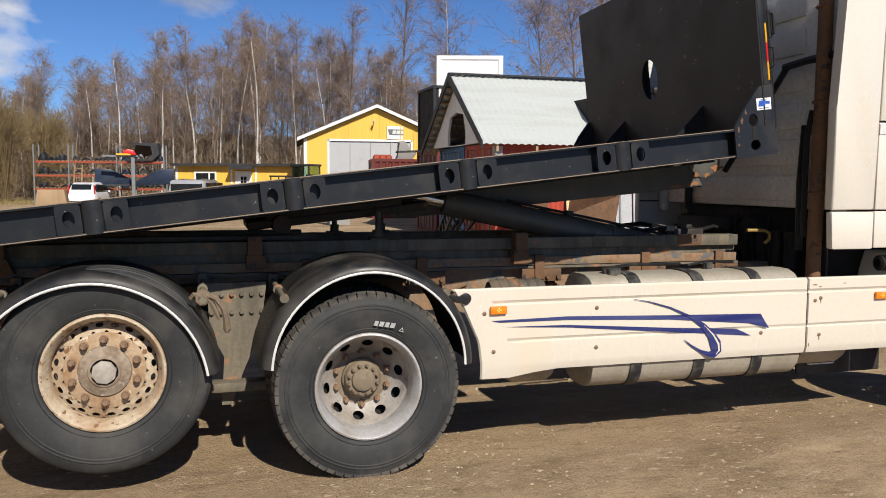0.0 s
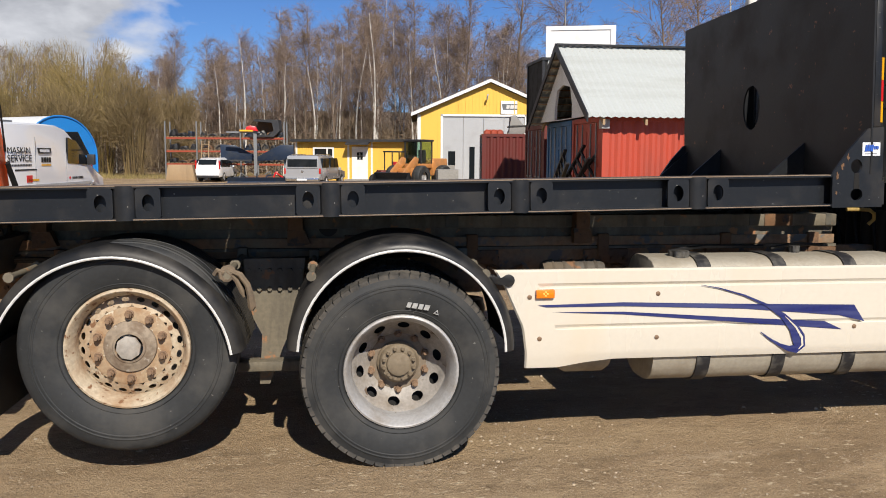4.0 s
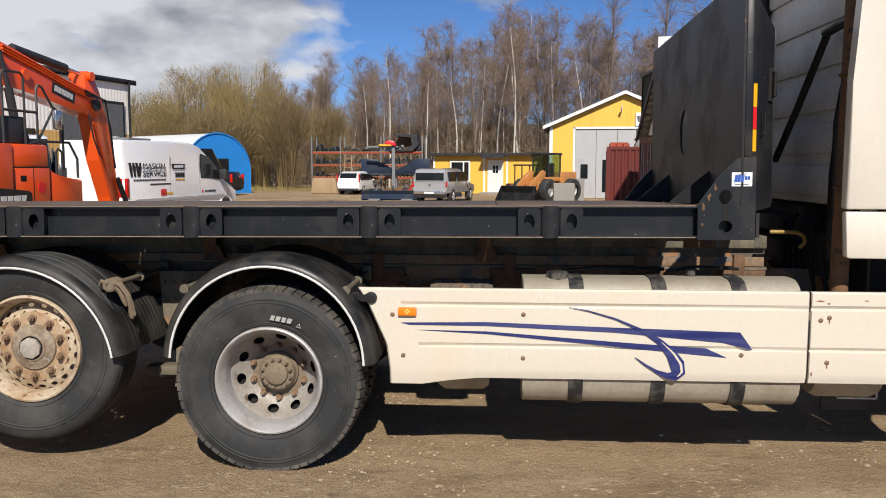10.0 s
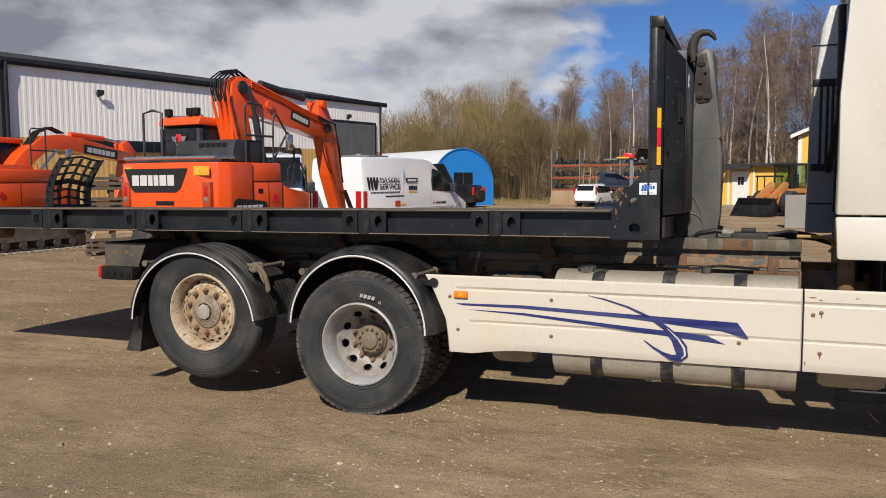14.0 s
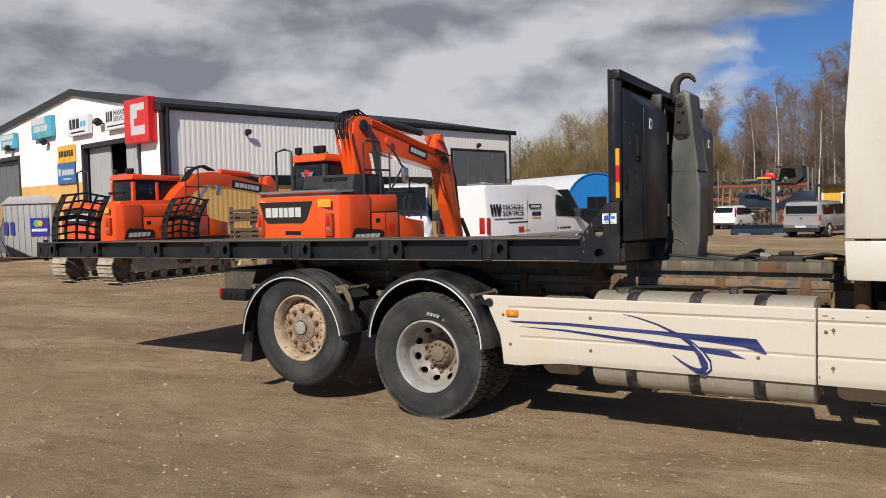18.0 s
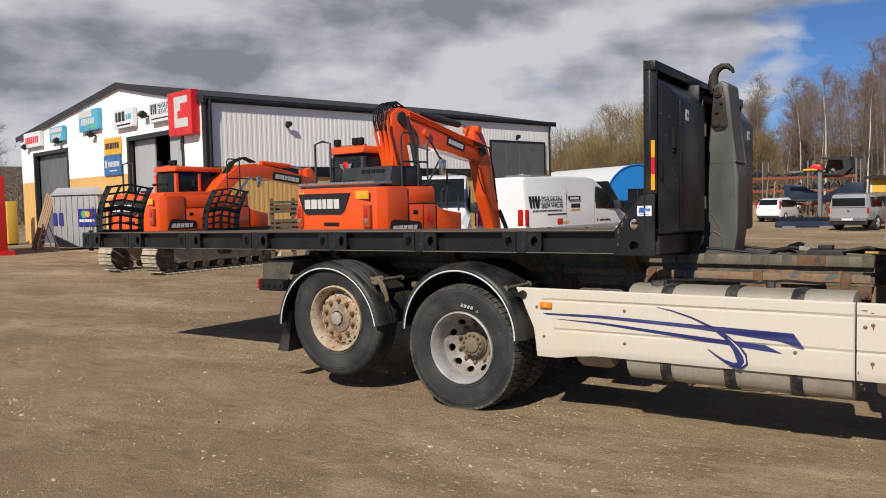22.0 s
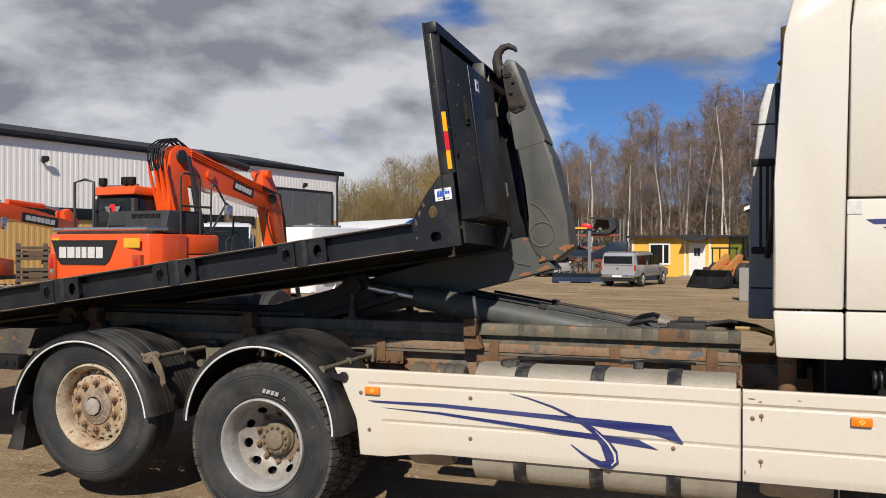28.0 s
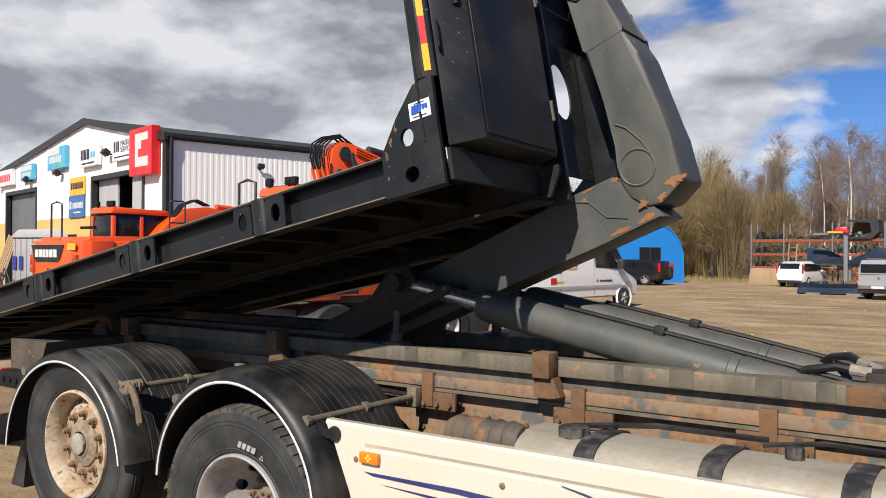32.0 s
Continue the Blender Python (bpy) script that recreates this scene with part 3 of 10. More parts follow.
def block_text(bm, x0, z0, x1, z1, y, count, gap=0.22, seed=1, ax="y", slant=0.0):
    """A row of plain upright bars the size of lettering."""
    rnd = random.Random(seed)
    ws = [rnd.uniform(0.75, 1.2) for _ in range(count)]
    total = sum(ws) + gap * (count - 1)
    k, x = (x1 - x0) / total, x0
    for w in ws:
        pr(bm, [(x, z0), (x + w * k, z0), (x + w * k + slant, z1), (x + slant, z1)], ax, y, y - 0.004 if y is not None else 0)
        x += (w + gap) * k
    return bm



def words(name, text, size, mat, parent, m, width=None):
    """Lettering standing in its own x and z, facing -y; width: the length to fit."""
    cu = bpy.data.curves.new(name, "FONT")
    cu.body, cu.size, cu.extrude = text, size, 0.003
    cu.materials.append(mat)
    tmp = new(name, cu)
    if width:
        bpy.context.view_layer.update()
        cu.size = size
        k = width / max(0.01, tmp.dimensions.x)
    else:
        k = 1.0
    tmp.parent = parent
    tmp.matrix_basis = m @ pose(0, 0, 0, 90, 0, 0) @ Matrix.Diagonal((k, 1, 1, 1))
    return tmp

# ---------- the hooklift truck ----------
I4 = Matrix.Identity(4)
truck = thing("hooklift_truck", I4, "cream hooklift lorry parked on packed dirt, rear axle raised", "truck")


def tread_block(bm, x, z, R, a, y0, u0, u1, w):
    """One raised tread block, skewed across the tyre, chamfered at the shoulders."""
    c, s = math.cos(a), math.sin(a)
    vs = []
    for rr in (R - 0.036, R):
        for u in (u0, u1):
            skew = 0.10 * abs(u - 0.146)
            for ww in (-w, w):
                q = rr - (0.013 if (u < 0.03 or u > 0.26) else 0)
                d = ww * (0.92 if rr == R else 1.0) + skew
                vs.append(bm.verts.new((x + q * c - d * s, y0 + u, z + q * s + d * c)))
    for q in ((0, 1, 3, 2), (4, 6, 7, 5), (0, 4, 5, 1), (2, 3, 7, 6), (0, 2, 6, 4), (1, 5, 7, 3)):
        bm.faces.new([vs[i] for i in q])


def wheel(x, z, y0, dual, rim_mat, deep, R):
    """One wheel station: rim, disc, tyre, hub and nuts; the outer face looks to -y."""
    W, lip = 0.30, 0.299 if deep else 0.300
    inn = lip - 0.034
    if deep:
        depth = [(inn, 0.150), (0.252, 0.165), (0.190, 0.245), (0.170, 0.262), (0.10, 0.262)]
    else:
        depth = [(inn, 0.120), (0.250, 0.108), (0.215, 0.088), (0.185, 0.080), (0.12, 0.080)]

    def disc_y(r):
        for (ra, ya), (rb, yb) in zip(depth, depth[1:]):
            if r >= rb - 1e-9:
                return y0 + ya + (yb - ya) * max(0.0, min(1.0, (ra - r) / (ra - rb)))
        return y0 + depth[-1][1]

    bm = B()
    la(bm, [(lip + 0.014, y0 + 0.03), (lip + 0.010, y0 + 0.010), (lip, y0 + 0.006), (lip - 0.008, y0 + 0.012), (lip - 0.014, y0 + 0.03), (lip - 0.028, y0 + 0.05), (inn, y0 + 0.09), (inn - 0.004, y0 + 0.17), (inn + 0.004, y0 + 0.27)], (x, 0, z), "y", 64)
    rim = part("wheel", bm, rim_mat, truck, "silver painted deep-dish drive wheel" if deep else "cream wheel with rust stains on a lifted axle")
    # disc with hand holes
    bm = B()
    n, N = (10, 16) if deep else (20, 12)
    r0, r1 = 0.16 if deep else 0.205, inn
    rm, ra, aa = (0.219, 0.021, 0.034) if deep else (0.243, 0.012, 0.021)
    half = math.pi / n
    for k in range(n):
        a0 = 2 * math.pi * (k + 0.3) / n
        out, hole = [], []
        for q in rect_line(-1, -1, 1, 1, N):
            out.append((a0 + q[0] * half, (r0 + r1) / 2 + q[1] * (r1 - r0) / 2))
        for j in range(N):
            b = 2 * math.pi * j / N
            hole.append((a0 + aa * math.cos(b) / rm, rm + ra * math.sin(b)))
        vs = [[bm.verts.new((x + rr * math.cos(a), disc_y(rr) + d, z + rr * math.sin(a))) for a, rr in line] for d in (0.0, 0.012) for line in (out, hole)]
        for i in range(N):
            j = (i + 1) % N
            for a, b in ((vs[0], vs[1]), (vs[3], vs[2]), (vs[1], vs[3])):
                bm.faces.new((a[i], a[j], b[j], b[i]))
    bmesh.ops.remove_doubles(bm, verts=bm.verts, dist=0.0005)
    part("disc", bm, RIM_DISC if deep else rim_mat, rim, "wheel disc with oval hand holes", True, 50)
    fy = disc_y(0.14)
    bm = B()
    la(bm, [(r0 + 0.001, disc_y(r0) + 0.002), (r0 - 0.01, disc_y(r0 - 0.01)), (0.135, fy), (0.07, fy), (0.07, fy + 0.05)], (x, 0, z), "y", 48)
    part("flange", bm, RIM_CORE if deep else RIM_FLANGE, rim, "mud-stained wheel flange with the dish's shade in its colour" if deep else "rust-stained wheel flange")
    if deep:
        bm = B()
        la(bm, [(inn, y0 + 0.27), (0.12, y0 + 0.30), (0.0001, y0 + 0.30)], (x, 0, z), "y", 32)
        part("brake_drum", bm, DARK, rim)
    bm = B()
    w_ = 0.0 if deep else 0.014
    line = [(lip + 0.004, 0.035), (lip + 0.022, 0.014), (lip + 0.034, 0.010), (lip + 0.037, 0.006), (lip + 0.041, 0.010), (0.37, 0.0), (0.43, -0.006), (0.448, -0.006), (0.451, -0.0085), (0.456, -0.0085), (0.459, -0.005), (0.466, -0.004), (0.469, -0.007), (0.474, -0.0065), (0.477, -0.002), (R - 0.045, 0.004)]
    if deep:
        line += [(R - 0.024, 0.008), (R - 0.017, 0.020), (R - 0.015, 0.035), (R - 0.018, W - 0.035), (R - 0.024, W - 0.02)]
    else:
        line += [(R - 0.026, 0.012), (R - 0.014, 0.024), (R - 0.006, 0.042), (R - 0.012, 0.046), (R - 0.012, 0.050), (R - 0.002, 0.054), (R, 0.09), (R - 0.012, 0.093), (R - 0.012, 0.102), (R, 0.105), (R, W - 0.105), (R - 0.012, W - 0.10), (R, W - 0.09), (R - 0.006, W - 0.04), (R - 0.03, W - 0.015)]
    line += [(0.45, W + 0.006), (lip, W - 0.03)]
    la(bm, [(r, y0 + h) for r, h in line], (x, 0, z), "y", 96)
    part("tyre", bm, TYRE, rim, "black truck tyre with dusty sidewall", True, 28)
    if deep:
        bm = B()
        m = 60
        for k in range(m):
            w = math.pi * R / m * 0.80
            for u0, u1, ph in ((0.006, 0.078, 0.0), (0.088, 0.142, 0.5), (0.152, 0.206, 0.1), (0.216, 0.286, 0.6)):
                tread_block(bm, x, z, R, 2 * math.pi * (k + 0.5 + ph) / m, y0, u0, u1, w * (1.1 if u0 < 0.05 else 1.0))
        tr = part("tread", bm, TREAD, rim, "dusty tread blocks", False)
        tr["kind"] = "stuff"
    if dual:
        bm = B()
        yy = y0 + 0.35
        la(bm, [(0.31, yy + 0.02), (0.43, yy), (R - 0.035, yy + 0.015), (R - 0.026, yy + 0.03), (R - 0.026, yy + W - 0.03), (0.43, yy + W), (0.31, yy + W - 0.02)], (x, 0, z), "y", 64)
        for k in range(60):
            for u0, u1, ph in ((0.012, 0.078, 0.2), (0.088, 0.142, 0.7), (0.152, 0.206, 0.3), (0.216, 0.280, 0.8)):
                tread_block(bm, x, z, R + 0.004, 2 * math.pi * (k + ph) / 60, yy, u0, u1, math.pi * R / 60 * 0.80)
        part("inner_tyre", bm, TREAD, rim, "inner twin tyre with dusty tread blocks", False)
    bm = B()
    if deep:
        la(bm, [(0.118, fy), (0.118, fy - 0.02), (0.108, fy - 0.03), (0.104, fy - 0.055), (0.098, fy - 0.062), (0.070, fy - 0.066), (0.066, fy - 0.082), (0.058, fy - 0.088), (0.0001, fy - 0.09)], (x, 0, z), "y", 40)
        hub = part("hub", bm, HUB_MUD, rim, "mud-coloured hub with a ring of bolts")
    else:
        la(bm, [(0.135, fy), (0.132, fy - 0.012), (0.112, fy - 0.018), (0.102, fy - 0.024), (0.085, fy - 0.028), (0.080, fy - 0.034), (0.070, fy - 0.036)], (x, 0, z), "y", 40)
        hub = part("hub", bm, HUB_RUST, rim, "rust-brown hub on a rusty flange")
        bm = B()
        pr(bm, [(x + 0.064 * math.cos(math.pi * k / 4 + 0.2), z + 0.064 * math.sin(math.pi * k / 4 + 0.2)) for k in range(8)], "y", fy - 0.03, fy - 0.052, 0.006)
        part("hub_cap", bm, HUB_GREY, hub, "eight-sided grey hub cap")
    for name, count, rn, big, par in (("wheel_nut", 10, 0.160 if deep else 0.168, 1.0, rim), ("hub_bolt", 12, 0.085, 0.55, hub)):
        if name == "hub_bolt" and not deep:
            continue
        first = None
        for k in range(count):
            a = 2 * math.pi * (k + 0.5) / count
            m4 = pose(x + rn * math.cos(a), fy - (0.062 if name == "hub_bolt" else -0.002), z + rn * math.sin(a), 0, 17 * k, 0)
            if first is None:
                bm = B()
                la(bm, [(0.024 * big, 0.004), (0.024 * big, -0.006), (0.0185 * big, -0.008)], (0, 0, 0), "y", 12)
                cy(bm, (0, -0.004, 0), (0, -0.032 * big, 0), 0.0195 * big, 0.0185 * big, 6)
                cy(bm, (0, -0.03 * big, 0), (0, -0.046 * big, 0), 0.0125 * big, 0.011 * big, 10)
                first = part(name, bm, NUT if par is rim else HUB_MUD, par)
                first.matrix_basis = m4
            else:
                again(first, m4)
    if deep:
        bm = B()
        block_text(bm, -0.062, -0.014, 0.058, 0.014, 0.002, 4, 0.3, 3, "y", 0.006)
        ob = part("sidewall_print", bm, SIDEWALL_PRINT, rim, "small white printed marks on the tyre")
        ob.matrix_basis = pose(x + 0.085, y0 - 0.0085, z + 0.360, 0, 10, 0)
        bm = B()
        holed(bm, [(-0.015, -0.012), (0.015, -0.012), (0, 0.014)], [(-0.009, -0.008), (0.009, -0.008), (0, 0.007)], "y", 0.001, -0.001)
        ob = part("sidewall_mark", bm, SIDEWALL_PRINT, rim, "", False)
        ob.matrix_basis = pose(x + 0.185, y0 - 0.0065, z + 0.325, 0, 20, 0)
    return rim


for side, yy in ((0, -0.06), (1, 2.53)):
    for wx, wz, dual, mat_, deep, R in ((0.0, 0.520, True, RIM_SILVER, True, 0.542), (-1.40, 0.684, False, RIM_RUST, False, 0.548), (4.62, 0.528, False, RIM_SILVER, False, 0.528)):
        w = wheel(wx, wz, (yy if deep else -0.06) if side == 0 else 0.0, dual and side == 0, mat_, deep, R)
        if side:
            w.matrix_basis = Matrix.Translation((2 * wx, 2.55, 0)) @ pose(0, 0, 0, 0, 0, 180)
            for c in list(w.children):
                if c.name.startswith("sidewall"):
                    bpy.data.objects.remove(c)
# axle beams
for wx, wz, rr in ((0.0, 0.522, 0.09), (-1.40, 0.683, 0.065), (4.62, 0.5, 0.06)):
    bm = B()
    cy(bm, (wx, 0.32, wz), (wx, 2.25, wz), rr)
    ax_ = part("axle", bm, FRAME_STEEL, truck, "dirty axle beam")
    if wx == 0:
        bm = B()
        la(bm, [(0.09, -0.25), (0.2, -0.12), (0.22, 0), (0.2, 0.12), (0.09, 0.25)], (0, 1.28, wz), "y", 24)
        part("differential", bm, FRAME_STEEL, ax_)


def fender(x, z, r, a0, a1, y0=-0.105, y1=0.56):
    """A half-round fender: a thin inner lip with a white line, a rounded shoulder and a ribbed top; angles in degrees from the front, over the top."""
    n = 36
    fan = [radians(a0 + (a1 - a0) * k / n) for k in range(n + 1)]

    def sweep(bm, line, closed):
        rows = [[bm.verts.new((x + q * math.cos(a), yy, z + q * math.sin(a))) for q, yy in line] for a in fan]
        m = len(line)
        for p, q in zip(rows, rows[1:]):
            for k in range(m if closed else m - 1):
                j = (k + 1) % m
                bm.faces.new((p[k], p[j], q[j], q[k]))
        if closed:
            bm.faces.new(rows[0])
            bm.faces.new(rows[-1][::-1])

    top = []
    for k in range(11):
        yy = y0 + 0.125 + k * 0.048
        top += [(r + 0.0625, yy), (r + 0.0625, yy + 0.034), (r + 0.0600, yy + 0.037), (r + 0.0600, yy + 0.044)]
    line = [(r - 0.012, y0 + 0.004), (r - 0.010, y0 - 0.002), (r + 0.012, y0), (r + 0.034, y0 + 0.012), (r + 0.050, y0 + 0.036), (r + 0.060, y0 + 0.08)] + top
    line += [(r + 0.05, y1), (r + 0.03, y1 - 0.002), (r + 0.045, y1 - 0.04), (r + 0.046, y0 + 0.10), (r + 0.036, y0 + 0.05), (r + 0.012, y0 + 0.02), (r - 0.008, y0 + 0.012)]
    bm = B()
    sweep(bm, line, True)
    f = part("fender", bm, FENDER, truck, "black plastic half-round fender with white edge line", True, 28)
    bm = B()
    sweep(bm, [(r - 0.009, y0 - 0.003), (r - 0.003, y0 - 0.0065), (r + 0.004, y0 - 0.003)], False)
    part("edge_stripe", bm, WHITE_STRIPE, f, "thin white edge line")
    return f


fd = fender(0.005, 0.632, 0.552, 0, 177)
ft = fender(-1.462, 0.572, 0.592, 8, 177)
for f in (fd, ft):
    c = copy_thing(f, Matrix.Translation((0, 1.93, 0)))
# fender stays, clamps and the rag tied round one of them
for sx, zz in ((-0.90, 1.06), (-0.47, 1.045), (0.45, 1.045), (-1.95, 1.06)):
    bm = B()
    cy(bm, (sx, -0.045, zz), (sx, 0.78, zz), 0.017, None, 12)
    cy(bm, (sx, -0.055, zz), (sx, -0.03, zz), 0.026, None, 10)
    cy(bm, (sx, 0.34, zz), (sx, 0.365, zz), 0.030, None, 10)
    bx(bm, sx - 0.03, 0.72, zz - 0.05, sx + 0.03, 0.80, zz + 0.05, 0.006)
    part("fender_stay", bm, RAIL_TAN, truck, "muddy steel fender stay")
bm = B()
rx, rz, ry = -0.90, 1.06, -0.045
for k in range(5):
    yy = ry - 0.005 + k * 0.02
    tb(bm, [(rx + (0.03 + 0.006 * (k % 2)) * math.cos(a * 0.72), yy + 0.008 * math.sin(a), rz + 0.03 * math.sin(a * 0.72)) for a in range(10)], 0.011, 6)
tb(bm, [(rx + 0.02, ry + 0.0, rz + 0.02), (rx + 0.07, ry + -0.012, rz + 0.0), (rx + 0.105, ry + -0.012, rz - 0.05), (rx + 0.12, ry + -0.006, rz - 0.11), (rx + 0.125, ry + 0.0, rz - 0.17), (rx + 0.122, ry + 0.0, rz - 0.19)], [0.012, 0.017, 0.016, 0.019, 0.022, 0.010], 7)
tb(bm, [(rx, ry + 0.0, rz + 0.02), (rx + 0.05, ry + 0.004, rz - 0.03), (rx + 0.075, ry + 0.008, rz - 0.09), (rx + 0.085, ry + 0.01, rz - 0.12)], [0.012, 0.014, 0.014, 0.006], 7)
tb(bm, [(rx - 0.01, ry + -0.006, rz + 0.01), (rx - 0.045, ry + -0.01, rz + 0.025), (rx - 0.06, ry + 0.0, rz)], 0.013, 6)
part("tied_rag", bm, CANVAS, truck, "muddy canvas strap knotted round the fender stay")
bm = B()
pr(bm, [(-2.07, 0.72), (-2.03, 0.72), (-2.10, 0.30), (-2.25, 0.30)], "y", 0.03, 0.58)
part("mud_flap", bm, FENDER, truck, "black rubber mud flap")
again(truck.children[-1], Matrix.Translation((0, 1.93, 0)))
bm = B()
pr(bm, [(3.22, 0.30), (3.95, 0.30), (3.95, 0.56), (3.22, 0.56)], "y", 0.34, 0.36)
mf = part("front_mud_flap", bm, FENDER, truck, "black mud flap with a white outlined badge")
bm = B()
for a, b in (((3.30, 0.37), (3.54, 0.38)), ((3.30, 0.48), (3.54, 0.49)), ((3.30, 0.37), (3.31, 0.49)), ((3.53, 0.37), (3.54, 0.49))):
    bx(bm, a[0], 0.332, a[1], b[0], 0.338, b[1])
block_text(bm, 3.335, 0.405, 3.505, 0.455, 0.338, 3, 0.4)
part("badge", bm, WHITE_STRIPE, mf, "white outlined badge with three bars")

# skirts


def skirt(x_end, tail, x0):
    zs = [0.545, 0.575, 0.60, 0.720, 0.724, 0.732, 0.748, 0.950, 0.954, 0.963, 0.980, 1.044, 1.055]
    ys = [0.014, 0.004, 0.0, 0.0, 0.012, 0.012, 0.0, 0.0, 0.014, 0.014, 0.0, 0.0, 0.014]
    cols = [0, 0.004, 0.03, 0.08, 0.15, 0.22, 0.25, 0.35, 0.5, 0.7, 0.9, 0.997, 1.0]

    def left(z):
        if not tail:
            return x0
        k = (1.055 - z) / 0.51
        return 0.508 + 0.16 * math.sin(min(1.0, k * 1.15) * math.pi / 2) + 0.02 * k

    bm = B()
    grid = []
    for z, y in zip(zs, ys):
        line = []
        for u in cols:
            xx = left(z) * (1 - u) + x_end * u
            zz = z
            if tail and z < 0.6:
                low = max(0.0, min(1.0, (1.08 - xx) / 0.12))
                zz = z - 0.04 * low * (0.6 - z) / 0.055
            groove = 1.0 if 0.08 < u < 0.99 or not tail else 0.0
            yy = y * groove if 0.7 < z < 1.0 else y
            line.append(bm.verts.new((xx, yy + (0.012 if u in (0, 1.0) else 0), zz)))
        grid.append(line)
    for a, b in zip(grid, grid[1:]):
        for k in range(len(a) - 1):
            bm.faces.new((a[k], a[k + 1], b[k + 1], b[k]))
    top = grid[-1]
    back = [bm.verts.new(v.co + Vector((0, 0.05, -0.004))) for v in top]
    for k in range(len(top) - 1):
        bm.faces.new((top[k], top[k + 1], back[k + 1], back[k]))
    return part("side_skirt", bm, CREAM, truck, "cream moulded side skirt with grooves and rust marks", True, 20)


def bolt_row(parent, spots):
    first = None
    for xx, zz in spots:
        m4 = pose(xx, 0.0, zz)
        if first is None:
            bm = B()
            la(bm, [(0.013, 0.002), (0.013, -0.003), (0.008, -0.006), (0.0001, -0.007)], (0, 0, 0), "y", 12)
            first = part("bolt", bm, NUT, parent, "small rusty bolt")
            first.matrix_basis = m4
        else:
            again(first, m4)


def marker_lamp(parent, xx, zz):
    bm = B()
    bx(bm, xx - 0.052, -0.022, zz - 0.024, xx + 0.052, 0.0, zz + 0.024, 0.006)
    lamp_ = part("marker_lamp", bm, AMBER, parent, "amber marker lamp")
    bm = B()
    for a in range(4):
        c, s = 0.010 * math.cos(a * math.pi / 2), 0.010 * math.sin(a * math.pi / 2)
        la(bm, [(0.0065, -0.0225), (0.004, -0.0255), (0.0001, -0.026)], (xx + c, 0, zz + s), "y", 10)
    part("reflector", bm, AMBER_CORE, lamp_)


sk = skirt(3.0, True, 0.5)
bolt_row(sk, [(1.44, 0.913), (1.44, 0.665), (0.765, 0.672), (0.705, 0.905), (2.64, 0.70)])
marker_lamp(sk, 0.79, 0.924)
bm = B()
knob = [(0.585 + 0.034 * math.cos(a), 1.0 + 0.034 * math.sin(a)) for a in [radians(-150 + 20 * k) for k in range(16)]]
pr(bm, knob + [(0.545, 1.012), (0.50, 1.030), (0.485, 1.020), (0.50, 0.985), (0.545, 0.975)], "y", -0.014, -0.001, 0.003)
bx(bm, 0.470, 0.0, 0.94, 0.515, 0.05, 1.03, 0.008)
part("corner_clamp", bm, RUBBER, sk, "black rubber corner clamp")
sk2 = skirt(3.735, False, 3.008)
bolt_row(sk2, [(3.105, 0.915), (3.103, 0.665), (3.06, 0.90)])
marker_lamp(sk2, 3.6, 0.918)
for k, (xx, zz, rx_, rz_) in enumerate(((3.055, 1.006, 0.022, 0.004), (3.10, 0.992, 0.010, 0.004), (3.106, 0.896, 0.004, 0.014), (3.103, 0.645, 0.004, 0.016), (3.022, 0.60, 0.004, 0.012), (3.30, 1.01, 0.012, 0.003))):
    bm = B()
    pr(bm, [(xx + rx_ * math.cos(a * math.pi / 6) * (1 + 0.3 * math.sin(a * 2.7 + k)), zz + rz_ * math.sin(a * math.pi / 6) * (1 + 0.3 * math.cos(a * 1.9 + k))) for a in range(12)], "y", -0.0012, -0.0004)
    part("rust_stain", bm, RUST_ORANGE, sk2, "small rust stain", False)
again(sk, Matrix.Translation((0, 2.55, 0)) @ Matrix.Diagonal((1, -1, 1, 1)))
SWIPES = {
    "stripe_decal": [[(0.75, 0.86), (1.24, 0.868), (1.94, 0.846), (2.33, 0.836), (2.63, 0.828), (2.70, 0.728), (2.54, 0.768), (2.28, 0.790), (1.95, 0.818), (1.24, 0.846), (0.8, 0.848)], [(0.83, 0.82), (1.24, 0.815), (1.95, 0.765), (2.45, 0.735), (2.56, 0.685), (1.95, 0.738), (1.24, 0.8)]],
}
for nm, lines in SWIPES.items():
    bm = B()
    for pts in lines:
        f = bm.faces.new([bm.verts.new((a, -0.004, b)) for a, b in pts])
        bmesh.ops.triangulate(bm, faces=[f])
    part(nm, bm, BLUE_DECAL, sk, "dark blue sweeping decal", False)


def swoosh(name, line, mat_, yy):
    """A ribbon along a line of x, z and half width."""
    bm, rows = B(), []
    for k, (x, z, w) in enumerate(line):
        a, b = line[max(0, k - 1)], line[min(len(line) - 1, k + 1)]
        dx, dz = b[0] - a[0], b[1] - a[1]
        ln = math.hypot(dx, dz)
        rows.append((bm.verts.new((x - dz / ln * w, yy, z + dx / ln * w)), bm.verts.new((x + dz / ln * w, yy, z - dx / ln * w))))
    for p, q in zip(rows, rows[1:]):
        bm.faces.new((p[0], p[1], q[1], q[0]))
    part(name, bm, mat_, sk, "", False)


swoosh("swoosh_decal", [(1.69, 0.958, 0.0015), (1.80, 0.938, 0.003), (1.95, 0.895, 0.005), (2.09, 0.835, 0.008), (2.19, 0.773, 0.016), (2.258, 0.705, 0.029), (2.292, 0.645, 0.040), (2.30, 0.60, 0.038), (2.278, 0.577, 0.026), (2.235, 0.58, 0.016), (2.18, 0.602, 0.009), (2.12, 0.636, 0.006), (2.06, 0.68, 0.002)], BLUE_DECAL, -0.008)
